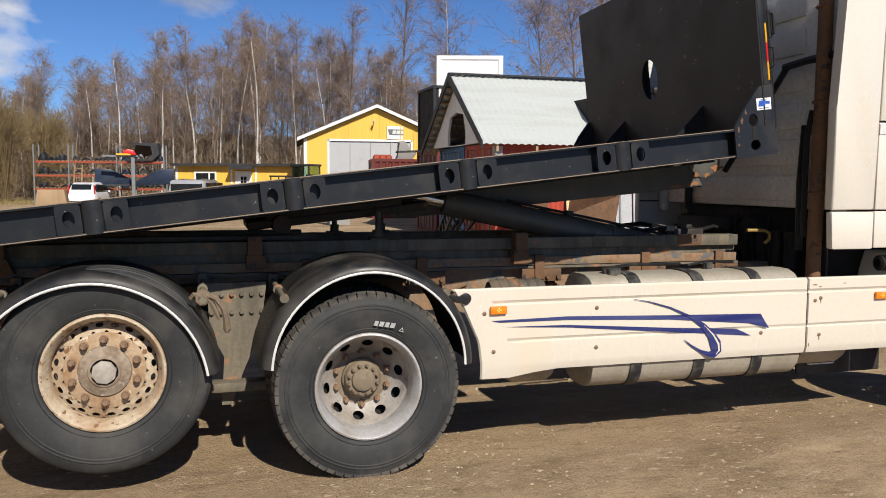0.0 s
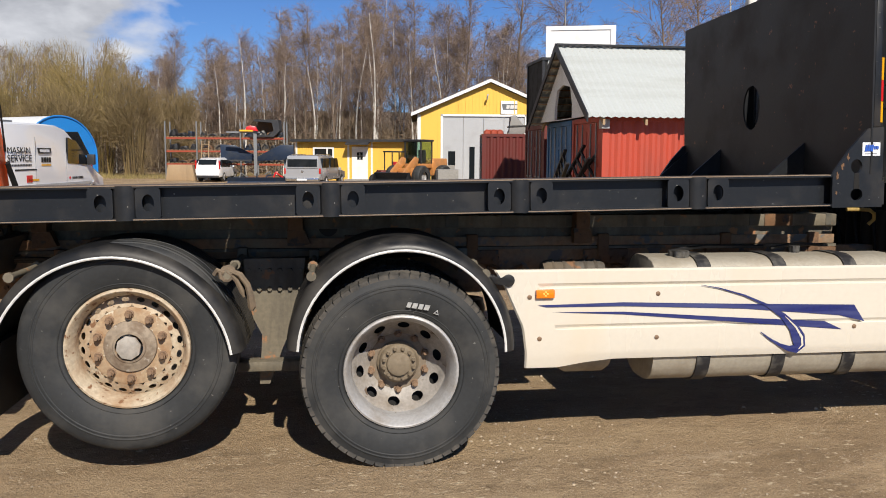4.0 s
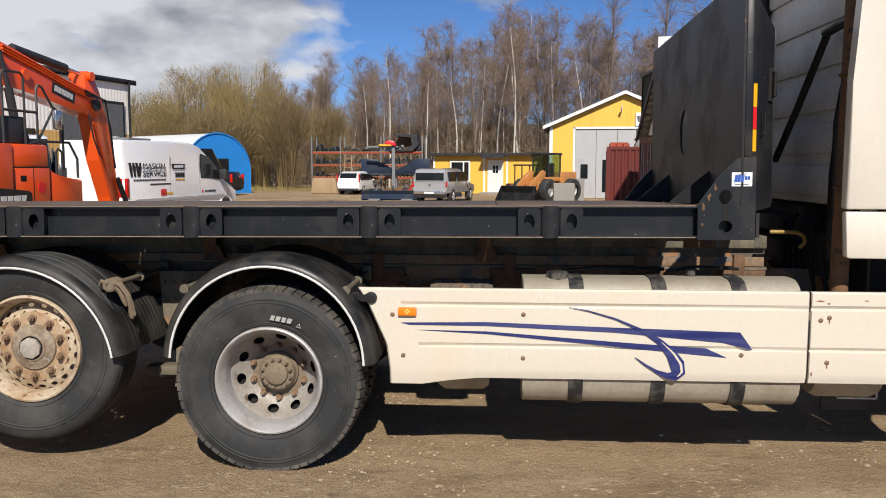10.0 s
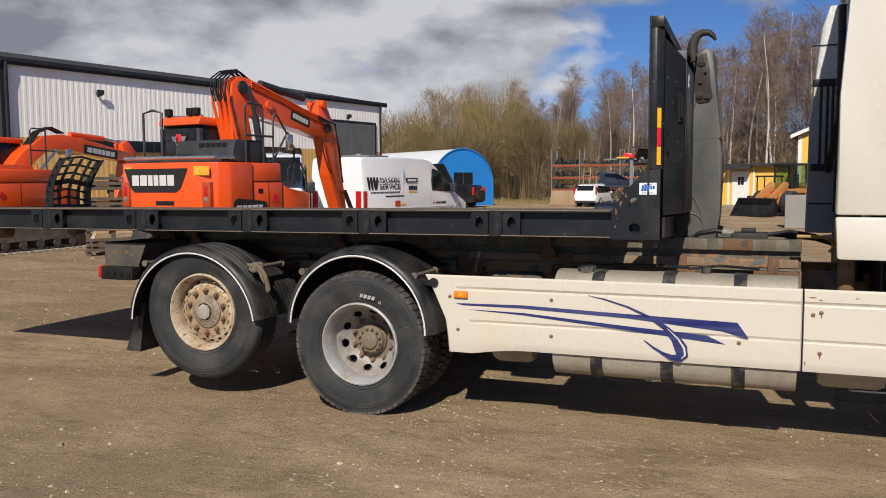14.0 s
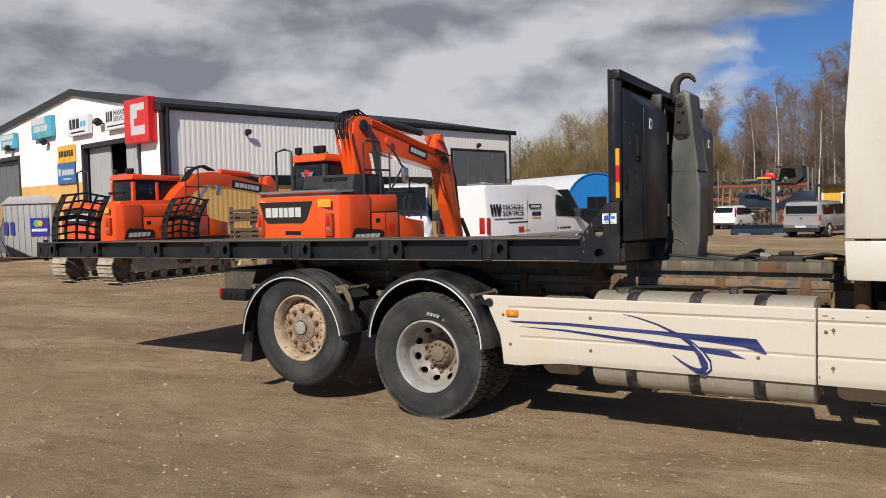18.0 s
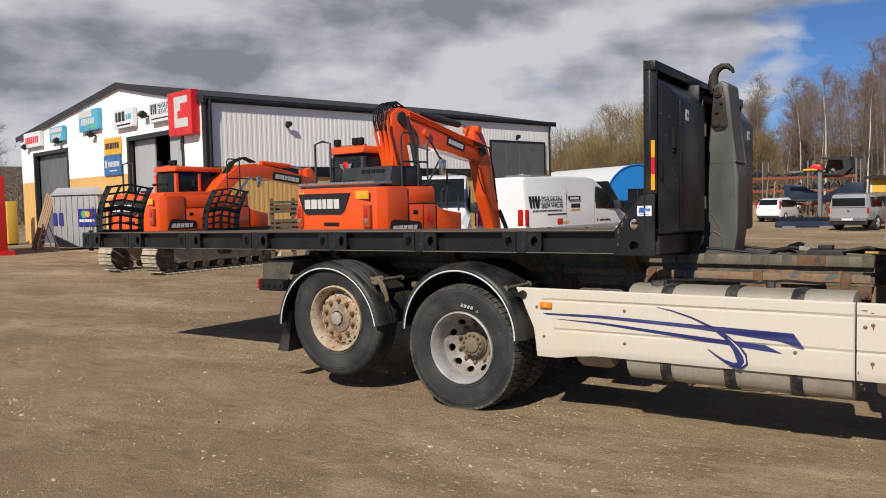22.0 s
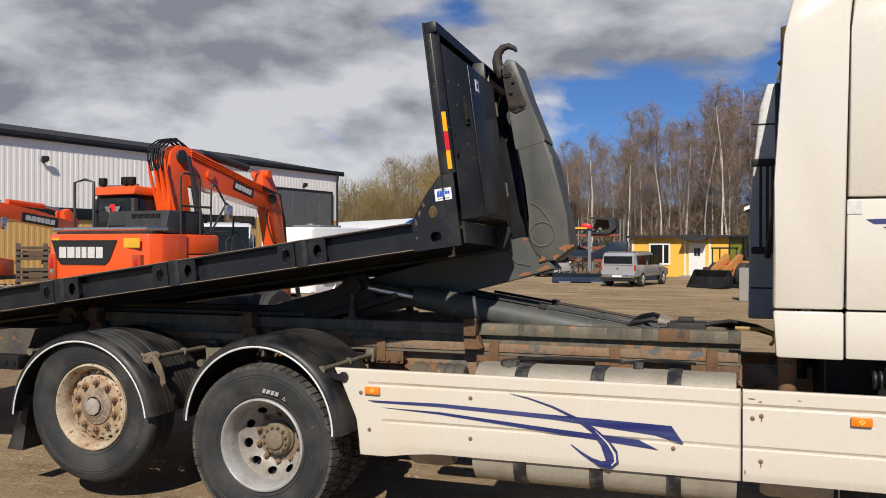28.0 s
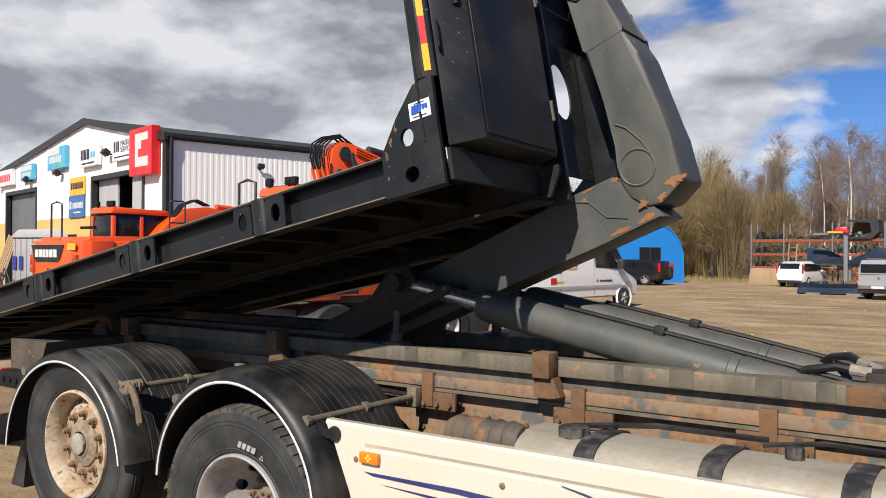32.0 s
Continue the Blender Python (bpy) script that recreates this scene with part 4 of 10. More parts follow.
swoosh("decal_highlight", [(2.20, 0.772, 0.001), (2.272, 0.705, 0.005), (2.312, 0.645, 0.007), (2.318, 0.60, 0.006), (2.295, 0.575, 0.002)], CREAM, -0.010)

# fuel tank, straps, caps, air tank
bm = B()
prof = [(0.17 + 0.235 * math.copysign(abs(math.cos(a)) ** 0.55, math.cos(a)), 0.738 + 0.362 * math.copysign(abs(math.sin(a)) ** 0.55, math.sin(a))) for a in [2 * math.pi * k / 40 for k in range(40)]]
prof = [(a + 0.092, b) for a, b in prof]
pr(bm, prof, "x", 1.44, 2.98, 0.012)
tank = part("fuel_tank", bm, GREY_TANK, truck, "dusty aluminium fuel tank behind the skirt")
for sx in (1.74, 2.20, 2.64):
    bm = B()
    cx = sum(a for a, b in prof) / len(prof)
    inner = [(cx + (a - cx) * 1.004, 0.765 + (b - 0.765) * 1.004) for a, b in prof]
    outer = [(cx + (a - cx) * 1.035, 0.765 + (b - 0.765) * 1.025) for a, b in prof]
    holed(bm, outer, inner, "x", sx - 0.04, sx + 0.04)
    part("tank_strap", bm, STRAP, tank, "black tank strap")
for sx, sy, big, top in ((1.64, 0.20, 0.062, 1.130), (2.42, 0.30, 0.032, 1.140)):
    bm = B()
    pr(bm, [(sx + big * (1.0 if k % 4 < 2 else 0.87) * math.cos(k * math.pi / 16), sy + big * (1.0 if k % 4 < 2 else 0.87) * math.sin(k * math.pi / 16)) for k in range(32)], "z", 1.094, top, 0.003)
    part("tank_cap", bm, STRAP, tank, "black ribbed tank cap")
bm = B()
tb(bm, [(1.60, 0.24, 1.12), (1.75, 0.34, 1.125), (1.9, 0.4, 1.13), (2.3, 0.45, 1.12)], 0.012, 6)
tb(bm, [(2.3, 0.36, 1.12), (2.5, 0.42, 1.14), (2.75, 0.48, 1.12)], 0.010, 6)
part("tank_hose", bm, RUBBER, tank)
bm = B()
la(bm, [(0.0001, -0.16), (0.10, -0.15), (0.125, -0.11), (0.125, 0.11), (0.10, 0.15), (0.0001, 0.16)], (1.10, 0.30, 0.53), "x", 24)
part("air_tank", bm, GREY_TANK, truck, "pale air reservoir under the skirt")
bm = B()
la(bm, [(0.0001, -0.2), (0.07, -0.19), (0.085, -0.16), (0.085, 0.16), (0.07, 0.19), (0.0001, 0.2)], (1.08, 0.46, 0.965), "x", 24)
for k in range(5):
    la(bm, [(0.084, -0.012), (0.092, 0), (0.084, 0.012)], (0.95 + k * 0.065, 0.46, 0.965), "x", 24)
part("air_filter", bm, FRAME_STEEL, truck, "ribbed grey reservoir beside the frame")
bm = B()
la(bm, [(0.0001, -0.2), (0.14, -0.19), (0.16, -0.15), (0.16, 0.15), (0.14, 0.19), (0.0001, 0.2)], (3.3, 0.3, 0.56), "x", 24)
part("air_tank", bm, GREY_TANK, truck)

# chassis rails, cross members and brackets
for yy in (0.86, 1.62):
    bm = B()
    s = 1 if yy < 1.2 else -1
    pr(bm, [(yy, 0.80), (yy + 0.08 * s, 0.80), (yy + 0.08 * s, 0.812), (yy + 0.012 * s, 0.812), (yy + 0.012 * s, 1.063), (yy + 0.08 * s, 1.063), (yy + 0.08 * s, 1.075), (yy, 1.075)], "x", -2.55, 4.6)
    part("chassis_rail", bm, CHASSIS_MUD, truck, "dirty steel chassis rail")
    # the hooklift's own rail above it
    bm = B()
    bx(bm, -2.5, yy - 0.06, 1.215, 3.02, yy + 0.06, 1.295, 0.006)
    bx(bm, -2.5, yy - 0.015, 1.08, 3.02, yy + 0.015, 1.22)
    bx(bm, -2.5, yy - 0.07, 1.078, 3.02, yy + 0.07, 1.095)
    part("subframe_rail", bm, RAIL_TAN, truck, "hooklift subframe rail, rust and worn grey paint")
    bm = B()
    bx(bm, -2.2, yy - 0.075, 1.10, 3.0, yy - 0.055, 1.16, 0.004)
    part("subframe_flange", bm, CHASSIS_MUD, truck, "dirty lower flange")
rnd = random.Random(5)
xx = 0.35
while xx < 2.95:
    w = rnd.uniform(0.04, 0.11)
    bm = B()
    bx(bm, xx, 0.7975, 1.221, xx + w, 0.8925, 1.2965, 0.002)
    part("paint_band", bm, STRIPE_A, truck, "dark paint band on the worn rail", False)
    xx += w + rnd.uniform(0.10, 0.34)
bm = B()
bx(bm, 2.50, 0.796, 1.217, 2.70, 0.804, 1.2975, 0.002)
part("rust_patch", bm, RUSTY_STEEL, truck)
for sx in (-2.05, -0.58, 1.22):
    bm = B()
    bx(bm, sx - 0.045, 0.70, 1.215, sx + 0.045, 0.80, 1.335, 0.006)
    pr(bm, [(sx - 0.05, 1.215), (sx + 0.05, 1.215), (sx + 0.09, 1.13), (sx + 0.04, 1.12), (sx - 0.05, 1.12)], "y", 0.73, 0.80)
    part("stop_bracket", bm, RUSTY_STEEL, truck, "rusty stop block on the rail")
for sx in (-1.75, -0.25, 0.52, 1.38, 2.22, 2.84):
    bm = B()
    bx(bm, sx - 0.035, 0.765, 1.00, sx + 0.035, 0.80, 1.175, 0.003)
    bx(bm, sx - 0.13, 0.775, 0.985, sx + 0.17, 0.798, 1.075, 0.003)
    for k in range(4):
        cy(bm, (sx - 0.10 + 0.08 * k, 0.774, 1.015), (sx - 0.10 + 0.08 * k, 0.755, 1.015), 0.013, None, 6)
    part("frame_bracket", bm, RUSTY_STEEL, truck, "rusty bolted frame bracket")
bm = B()
for sx in [-2.3 + 0.21 * k for k in range(26)]:
    for zz in (0.87, 0.95):
        cy(bm, (sx, 0.862, zz), (sx, 0.846, zz), 0.014, None, 6)
    if rnd.random() < 0.5:
        tb(bm, [(sx, 0.85, 0.98), (sx + 0.1, 0.83, 0.93), (sx + 0.22, 0.84, 0.97)], 0.012, 5)
part("frame_bolts", bm, RUSTY_STEEL, truck, "rows of rusty bolts and pipe clips")
bm = B()
for sx in (-2.3, -1.0, 0.4, 1.6, 2.7):
    bx(bm, sx - 0.04, 0.87, 0.84, sx + 0.04, 1.62, 1.0)
part("cross_member", bm, FRAME_STEEL, truck)
bm = B()
for k in range(3):
    tb(bm, [(-2.4, 0.80 - 0.02 * k, 1.04 + 0.015 * k), (-1.4, 0.79, 1.02), (0.2, 0.80 - 0.02 * k, 1.05), (0.7, 0.82, 1.02)], 0.011, 6)
part("brake_line", bm, RUBBER, truck)
# suspension plate between the rear wheels
bm = B()
pr(bm, [(-0.88, 1.06), (-0.52, 1.06), (-0.56, 0.74), (-0.66, 0.52), (-0.74, 0.30), (-0.80, 0.30), (-0.78, 0.6), (-0.86, 0.76)], "y", 0.60, 0.66)
for k in range(6):
    cy(bm, (-0.85 + 0.06 * k, 0.60, 0.99), (-0.85 + 0.06 * k, 0.58, 0.99), 0.014, None, 6)
    cy(bm, (-0.85 + 0.06 * k, 0.60, 0.88), (-0.85 + 0.06 * k, 0.58, 0.88), 0.014, None, 6)
bx(bm, -0.95, 0.5, 0.40, -0.45, 0.62, 0.46, 0.01)
part("suspension_hanger", bm, RAIL_TAN, truck, "mud-caked suspension hanger between the wheels")
bm = B()
la(bm, [(0.0001, 0.55), (0.12, 0.55), (0.135, 0.6), (0.12, 0.66), (0.135, 0.72), (0.12, 0.78), (0.0001, 0.78)], (0.46, 0.72, 0), "z", 20)
la(bm, [(0.0001, 0.55), (0.12, 0.55), (0.135, 0.6), (0.12, 0.66), (0.135, 0.72), (0.12, 0.78), (0.0001, 0.78)], (-0.95, 0.74, 0.1), "z", 20)
part("air_spring", bm, RUBBER, truck)
# rear: light bar, bumper beam, rollers
bm = B()
bx(bm, -2.62, 0.22, 0.90, -2.5, 2.33, 1.02, 0.008)
pr(bm, [(-2.6, 0.98), (-2.25, 0.98), (-2.15, 1.20), (-2.6, 1.2)], "y", 0.2, 0.86)
rb = part("rear_beam", bm, FRAME_STEEL, truck, "grey rear cross beam with lamp brackets")
bm = B()
bx(bm, -2.56, 0.10, 0.89, -2.22, 0.23, 1.0, 0.008)
for k in range(4):
    cy(bm, (-2.5 + 0.08 * k, 0.099, 0.945), (-2.5 + 0.08 * k, 0.09, 0.945), 0.02, None, 10)
part("lamp_bracket", bm, DARK, rb)
bm = B()
bx(bm, -2.62, 0.13, 0.90, -2.57, 0.24, 1.0, 0.01)
part("tail_lamp", bm, RED_LAMP, rb, "red rear lamp")
for yy in (0.72, 1.68):
    bm = B()
    cy(bm, (-2.32, yy, 1.24), (-2.32, yy + 0.12, 1.24), 0.09, None, 24)
    cy(bm, (-2.32, yy - 0.02, 1.24), (-2.32, yy + 0.14, 1.24), 0.04, None, 12)
    pr(bm, [(-2.45, 1.08), (-2.2, 1.08), (-2.27, 1.28), (-2.38, 1.28)], "y", yy - 0.03, yy - 0.012)
    part("rear_roller", bm, RUSTY_STEEL, truck, "rusty rear guide roller")
# upright stakes and valve block
for sx, sy in ((0.24, 0.86), (0.05, 1.55), (0.42, 1.62)):
    bm = B()
    cy(bm, (sx, sy, 1.29), (sx, sy, 1.36), 0.032, None, 12)
    cy(bm, (sx, sy, 1.36), (sx, sy, 1.48), 0.02, None, 12)
    bx(bm, sx - 0.06, sy - 0.05, 1.29, sx + 0.06, sy + 0.05, 1.31, 0.004)
    part("guide_pin", bm, FRAME_STEEL, truck, "steel guide pin on the rail")
bm = B()
bx(bm, 2.55, 0.92, 1.25, 2.80, 1.10, 1.335, 0.01)
bx(bm, 2.62, 0.95, 1.335, 2.72, 1.06, 1.365, 0.006)
for k in range(3):
    cy(bm, (2.50, 0.95 + 0.06 * k, 1.30), (2.58, 0.95 + 0.06 * k, 1.30), 0.02, None, 8)
part("valve_block", bm, CRADLE_STEEL, truck, "grey hydraulic valve block")
bm = B()
for k in range(3):
    tb(bm, [(2.79, 0.96 + 0.05 * k, 1.32), (2.95, 1.02 + 0.05 * k, 1.345 - 0.02 * k), (3.12, 1.1, 1.31 - 0.01 * k), (3.32, 1.2 + 0.03 * k, 1.22)], 0.015, 8)
tb(bm, [(2.56, 0.95, 1.33), (2.44, 0.96, 1.345), (2.32, 0.97, 1.32), (2.24, 0.98, 1.26)], 0.018, 8)
tb(bm, [(2.56, 1.07, 1.33), (2.44, 1.25, 1.36), (2.34, 1.42, 1.33), (2.26, 1.47, 1.27)], 0.018, 8)
part("hydraulic_hose", bm, RUBBER, truck, "black hydraulic hoses")
bm = B()
cy(bm, (2.49, 0.955, 1.338), (2.57, 0.95, 1.33), 0.023, None, 10)
cy(bm, (2.50, 1.16, 1.343), (2.57, 1.07, 1.33), 0.023, None, 10)
part("hose_coupling", bm, RIM_DISC, truck, "dull metal hose couplings")

# cab
bm = B()
pr(bm, [(3.18, 1.245), (3.20, 1.24), (3.515, 1.238), (3.515, 1.495), (3.165, 1.495)], "y", 0.0, 0.06, 0.012)
part("cab_corner_panel", bm, CAB_PAINT, truck, "ivory lower corner panel of the cab")
bm = B()
pr(bm, [(3.165, 1.507), (3.515, 1.507), (3.54, 3.0), (3.56, 3.2), (3.26, 3.2), (3.22, 3.0), (3.17, 2.2)], "y", 0.0, 0.08, 0.016)
part("cab_side_fairing", bm, CAB_PAINT, truck, "ivory side fairing at the rear of the cab")
bm = B()
pr(bm, [(3.525, 1.245), (4.15, 1.245), (4.3, 1.42), (4.9, 1.42), (5.1, 1.2), (5.25, 1.3), (5.25, 1.498), (3.525, 1.498)], "y", 0.004, 0.07, 0.01)
pr(bm, [(3.525, 1.508), (5.25, 1.508), (5.22, 2.1), (3.53, 2.1)], "y", 0.004, 0.07, 0.012)
pr(bm, [(3.535, 2.112), (5.22, 2.112), (5.0, 3.0), (4.9, 3.2), (3.57, 3.2), (3.55, 3.0)], "y", 0.004, 0.07, 0.012)
cabs = part("cab_side", bm, CAB_PAINT, truck, "ivory cab side with panel seams")
bm = B()
bx(bm, 3.53, -0.001, 2.02, 3.60, 0.005, 2.09)
part("paint_patch", bm, WHITE_STRIPE, cabs)
bm = B()
pr(bm, [(3.62, 1.99), (3.9, 2.0), (3.9, 1.97), (3.66, 1.965)], "y", 0.005, 0.001)
pr(bm, [(3.70, 1.95), (3.9, 1.955), (3.9, 1.93), (3.74, 1.928)], "y", 0.005, 0.001)
part("stripe_decal", bm, BLUE_DECAL, cabs, "dark blue stripes")
bm = B()
pr(bm, [(3.3, 3.2), (4.9, 3.2), (4.6, 3.62), (3.75, 3.66), (3.42, 3.5)], "y", 0.12, 2.43, 0.05)
part("cab_roof", bm, CAB_PAINT, truck, "ivory raised cab roof")
bm = B()
pr(bm, [(5.25, 1.2), (5.3, 1.25), (5.24, 2.1), (5.02, 3.1), (4.9, 3.2), (4.85, 3.1), (5.15, 2.0), (5.2, 1.25)], "y", 0.0, 2.55)
part("cab_front", bm, CAB_PAINT, truck)
bm = B()
bx(bm, 3.6, 2.48, 1.24, 5.25, 2.55, 3.2, 0.01)
part("cab_side", bm, CAB_PAINT, truck)
bm = B()
pr(bm, [(3.115, 1.25), (3.59, 1.25), (3.59, 3.2), (3.26, 3.2), (3.20, 3.0), (3.125, 2.2)], "y", 2.478, 2.55, 0.012)
ff = part("cab_side_fairing", bm, FAIRING_GREY, truck, "grey far fairing behind the cab")
for zz in (1.50, 1.82, 2.52, 2.86):
    bm = B()
    bx(bm, 3.13, 2.4735, zz, 3.40, 2.4775, zz + 0.012)
    part("seam", bm, DARK, ff, "", False)
bm = B()
for xx in (3.20, 3.25, 3.29):
    tb(bm, [(xx, 2.30, 1.83), (xx, 2.30, 2.56)], 0.012, 6)
for zz in (1.82, 2.53):
    bx(bm, 3.13, 2.27, zz - 0.03, 3.36, 2.34, zz + 0.03, 0.01)
part_single("rail_bracket", bm, RUBBER, truck, "black bracket with upright bars behind the cab")
bm = B()
tb(bm, [(3.32, 1.95, 1.45), (3.325, 1.95, 2.2), (3.32, 1.97, 3.1)], 0.036, 12)
for k in range(9):
    la(bm, [(0.036, 1.6 + k * 0.16), (0.042, 1.62 + k * 0.16), (0.036, 1.64 + k * 0.16)], (3.325, 1.95, 0), "z", 14)
part_single("intake_duct", bm, RUBBER, truck, "black ribbed intake duct behind the cab")
# rear wall with pressed panels
bm = B()
bx(bm, 3.36, 0.085, 1.50, 3.44, 2.47, 3.22, 0.02)
crw = part("cab_rear_wall", bm, CAB_REAR, truck, "grimy grey pressed rear wall of the cab")
for k in range(6):
    z0 = 1.55 + 0.27 * k
    bm = B()
    bx(bm, 3.342, 0.55, z0, 3.365, 2.2, z0 + 0.19, 0.01)
    part("pressed_panel", bm, CAB_REAR, crw)
for yy in (0.085, 2.35):
    bm = B()
    bx(bm, 3.32, yy, 1.42, 3.37, yy + 0.11, 3.2, 0.015)
    part("corner_post", bm, CAB_REAR, crw)
bm = B()
bx(bm, 3.45, 0.35, 0.75, 4.4, 2.2, 1.5, 0.05)
bx(bm, 3.30, 1.3, 1.0, 3.6, 2.1, 1.40, 0.04)
for k in range(4):
    cy(bm, (3.34, 0.6 + 0.16 * k, 1.05), (3.34, 0.6 + 0.16 * k, 1.32), 0.05, None, 12)
    tb(bm, [(3.31, 0.55 + 0.2 * k, 0.95), (3.29, 0.57 + 0.2 * k, 1.08), (3.29, 0.60 + 0.2 * k, 1.22), (3.32, 0.65 + 0.2 * k, 1.34), (3.38, 0.7 + 0.2 * k, 1.42)], 0.014, 6)
la(bm, [(0.0001, 0), (0.16, 0.01), (0.18, 0.05), (0.18, 0.2), (0.1, 0.24)], (3.32, 1.1, 1.25), "x", 20)
part("engine", bm, DARK, truck, "dark engine and gearbox behind the cab")
bm = B()
tb(bm, [(3.255, 0.26, 0.85), (3.255, 0.26, 1.3), (3.26, 0.25, 2.2), (3.265, 0.25, 3.1)], 0.05, 16)
for zz in (1.62, 2.25, 2.9):
    la(bm, [(0.05, zz - 0.012), (0.062, zz), (0.05, zz + 0.012)], (3.257, 0.257, 0), "z", 16)
part("exhaust_pipe", bm, RUSTY_STEEL, truck, "brown rusty exhaust pipe")
bm = B()
tb(bm, [(3.24, 0.36, 1.30), (3.24, 0.36, 2.0), (3.26, 0.34, 2.2)], 0.02, 8)
tb(bm, [(3.27, 0.66, 2.54), (3.28, 0.45, 2.56), (3.28, 0.1, 2.57)], 0.028, 8)
tb(bm, [(3.20, 1.25, 1.78), (3.24, 0.95, 2.15), (3.275, 0.65, 2.53)], 0.024, 8)
tb(bm, [(3.26, 0.42, 1.2), (3.27, 0.44, 1.7), (3.31, 0.46, 2.1)], 0.03, 8)
part("air_line", bm, RUBBER, truck, "black stays and air lines behind the cab")
bm = B()
tb(bm, [(2.98, 0.64, 1.335), (3.08, 0.64, 1.335), (3.15, 0.65, 1.33), (3.20, 0.67, 1.305), (3.215, 0.69, 1.265), (3.19, 0.71, 1.23)], 0.012, 8)
part("yellow_hose", bm, surf("dull_yellow_hose", (0.36, 0.24, 0.06), (0.16, 0.12, 0.05), 0.7), truck, "dull yellow hose behind the cab")
bm = B()
pr(bm, [(3.735, 0.56), (3.95, 0.56), (4.05, 0.95), (4.2, 1.1), (4.2, 1.2), (3.78, 1.2), (3.735, 1.05)], "y", 0.02, 0.5, 0.02)
part("wheel_arch", bm, CAB_PAINT, truck)
bm = B()
for k in range(5):
    la(bm, [(0.03, 0), (0.055, 0.01), (0.055, 0.02), (0.03, 0.03)], (3.66 + 0.03 * k, 0.10, 1.13), "x", 12)
part("ribbed_hose", bm, RUBBER, truck)

# tipping cylinders: barrels and rods are keyed
FOOT = (2.66, 1.15)
REST_EYE = (0.328, 1.36)
cylinders = []
for yy in (0.98, 1.47):
    bm = B()
    la(bm, [(0.0001, -0.04), (0.05, -0.04), (0.085, 0.0), (0.088, 0.04), (0.088, 1.93), (0.078, 1.97), (0.04, 1.975), (0.0001, 1.975)], (0, 0, 0), "x", 28)
    la(bm, [(0.0885, 0.62), (0.094, 0.625), (0.094, 0.66), (0.0885, 0.665)], (0, 0, 0), "x", 28)
    barrel = part("tipping_cylinder", bm, ARM_STEEL, truck, "grey hydraulic cylinder barrel, paint scuffed")
    bm = B()
    tb(bm, [(0.15, 0.0, 0.10), (0.7, 0.01, 0.105), (1.5, 0.0, 0.10)], 0.011, 6)
    bx(bm, 0.98, -0.025, 0.085, 1.03, 0.025, 0.125, 0.004)
    part("pipe", bm, RUBBER, barrel)
    bm = B()
    cy(bm, (-0.9, 0, 0), (0.0, 0, 0), 0.045, None, 20)
    rod = part("piston_rod", bm, CHROME, barrel, "bright piston rod")
    bm = B()
    cy(bm, (0.0, -0.05, 0), (0.0, 0.05, 0), 0.075, None, 16)
    part("rod_eye", bm, CRADLE_STEEL, rod, "dark greasy rod eye")
    cylinders.append((barrel, rod, yy))

# the hook arm: boom, jib and hook, keyed as one part
bm = B()
pr(bm, [(0.45, 1.13), (2.60, 1.105), (2.935, 1.10), (2.90, 1.17), (2.765, 1.395), (2.50, 1.40), (0.45, 1.41)], "y", 1.115, 1.385, 0.012)
bx(bm, -0.30, 1.12, 1.24, 0.451, 1.34, 1.41, 0.012)
arm = part("hook_arm", bm, ARM_STEEL, truck, "grey-black hook arm with rusty elbow")
bm = B()
pr(bm, [(2.915, 2.655), (2.985, 2.705), (3.05, 2.665), (3.07, 2.36), (3.094, 2.03), (3.102, 2.03), (3.128, 1.89), (3.112, 1.45), (3.085, 1.218), (2.95, 1.160), (2.872, 1.178), (2.815, 1.255), (2.795, 1.34), (2.812, 1.42), (2.842, 1.52), (2.875, 1.75), (2.880, 2.028), (2.892, 2.032)], "y", 1.10, 1.40, 0.016)
jib = part("jib", bm, ARM_STEEL, arm, "tapered upright jib, scratched grey paint")
bm = B()
bx(bm, 2.886, 1.0975, 2.027, 3.098, 1.1005, 2.033)
part("weld_seam", bm, ARM_STEEL, jib, "welded seam across the jib", False)
bm = B()
pr(bm, [(2.925, 2.62), (2.955, 2.655), (2.995, 2.66), (3.018, 2.55), (3.03, 2.42), (3.045, 2.34), (3.02, 2.30), (2.945, 2.29), (2.905, 2.33), (2.915, 2.48)], "y", 1.090, 1.10, 0.004)
for xx, zz, rr in ((2.962, 2.60, 0.034), (2.948, 2.355, 0.030), (3.005, 2.34, 0.022), (2.99, 2.52, 0.013), (2.955, 2.45, 0.017)):
    cy(bm, (xx, 1.091, zz), (xx, 1.078, zz), rr, None, 14)
    cy(bm, (xx, 1.079, zz), (xx, 1.070, zz), rr * 0.55, None, 10)
part("pin_plate", bm, CRADLE_STEEL, arm, "rust-stained pin plate below the hook")
bm = B()
la(bm, [(0.083, -0.002), (0.089, -0.006), (0.095, -0.002)], (2.905, 1.098, 1.375), "y", 28)
tb(bm, [(2.885, 1.095, 1.62), (2.93, 1.095, 1.575), (2.975, 1.095, 1.48), (2.993, 1.095, 1.40)], 0.004, 6)
tb(bm, [(2.50, 1.113, 1.38), (2.60, 1.113, 1.33), (2.66, 1.113, 1.22), (2.76, 1.113, 1.17)], 0.005, 6)
part("weld_ring", bm, ARM_STEEL, arm)
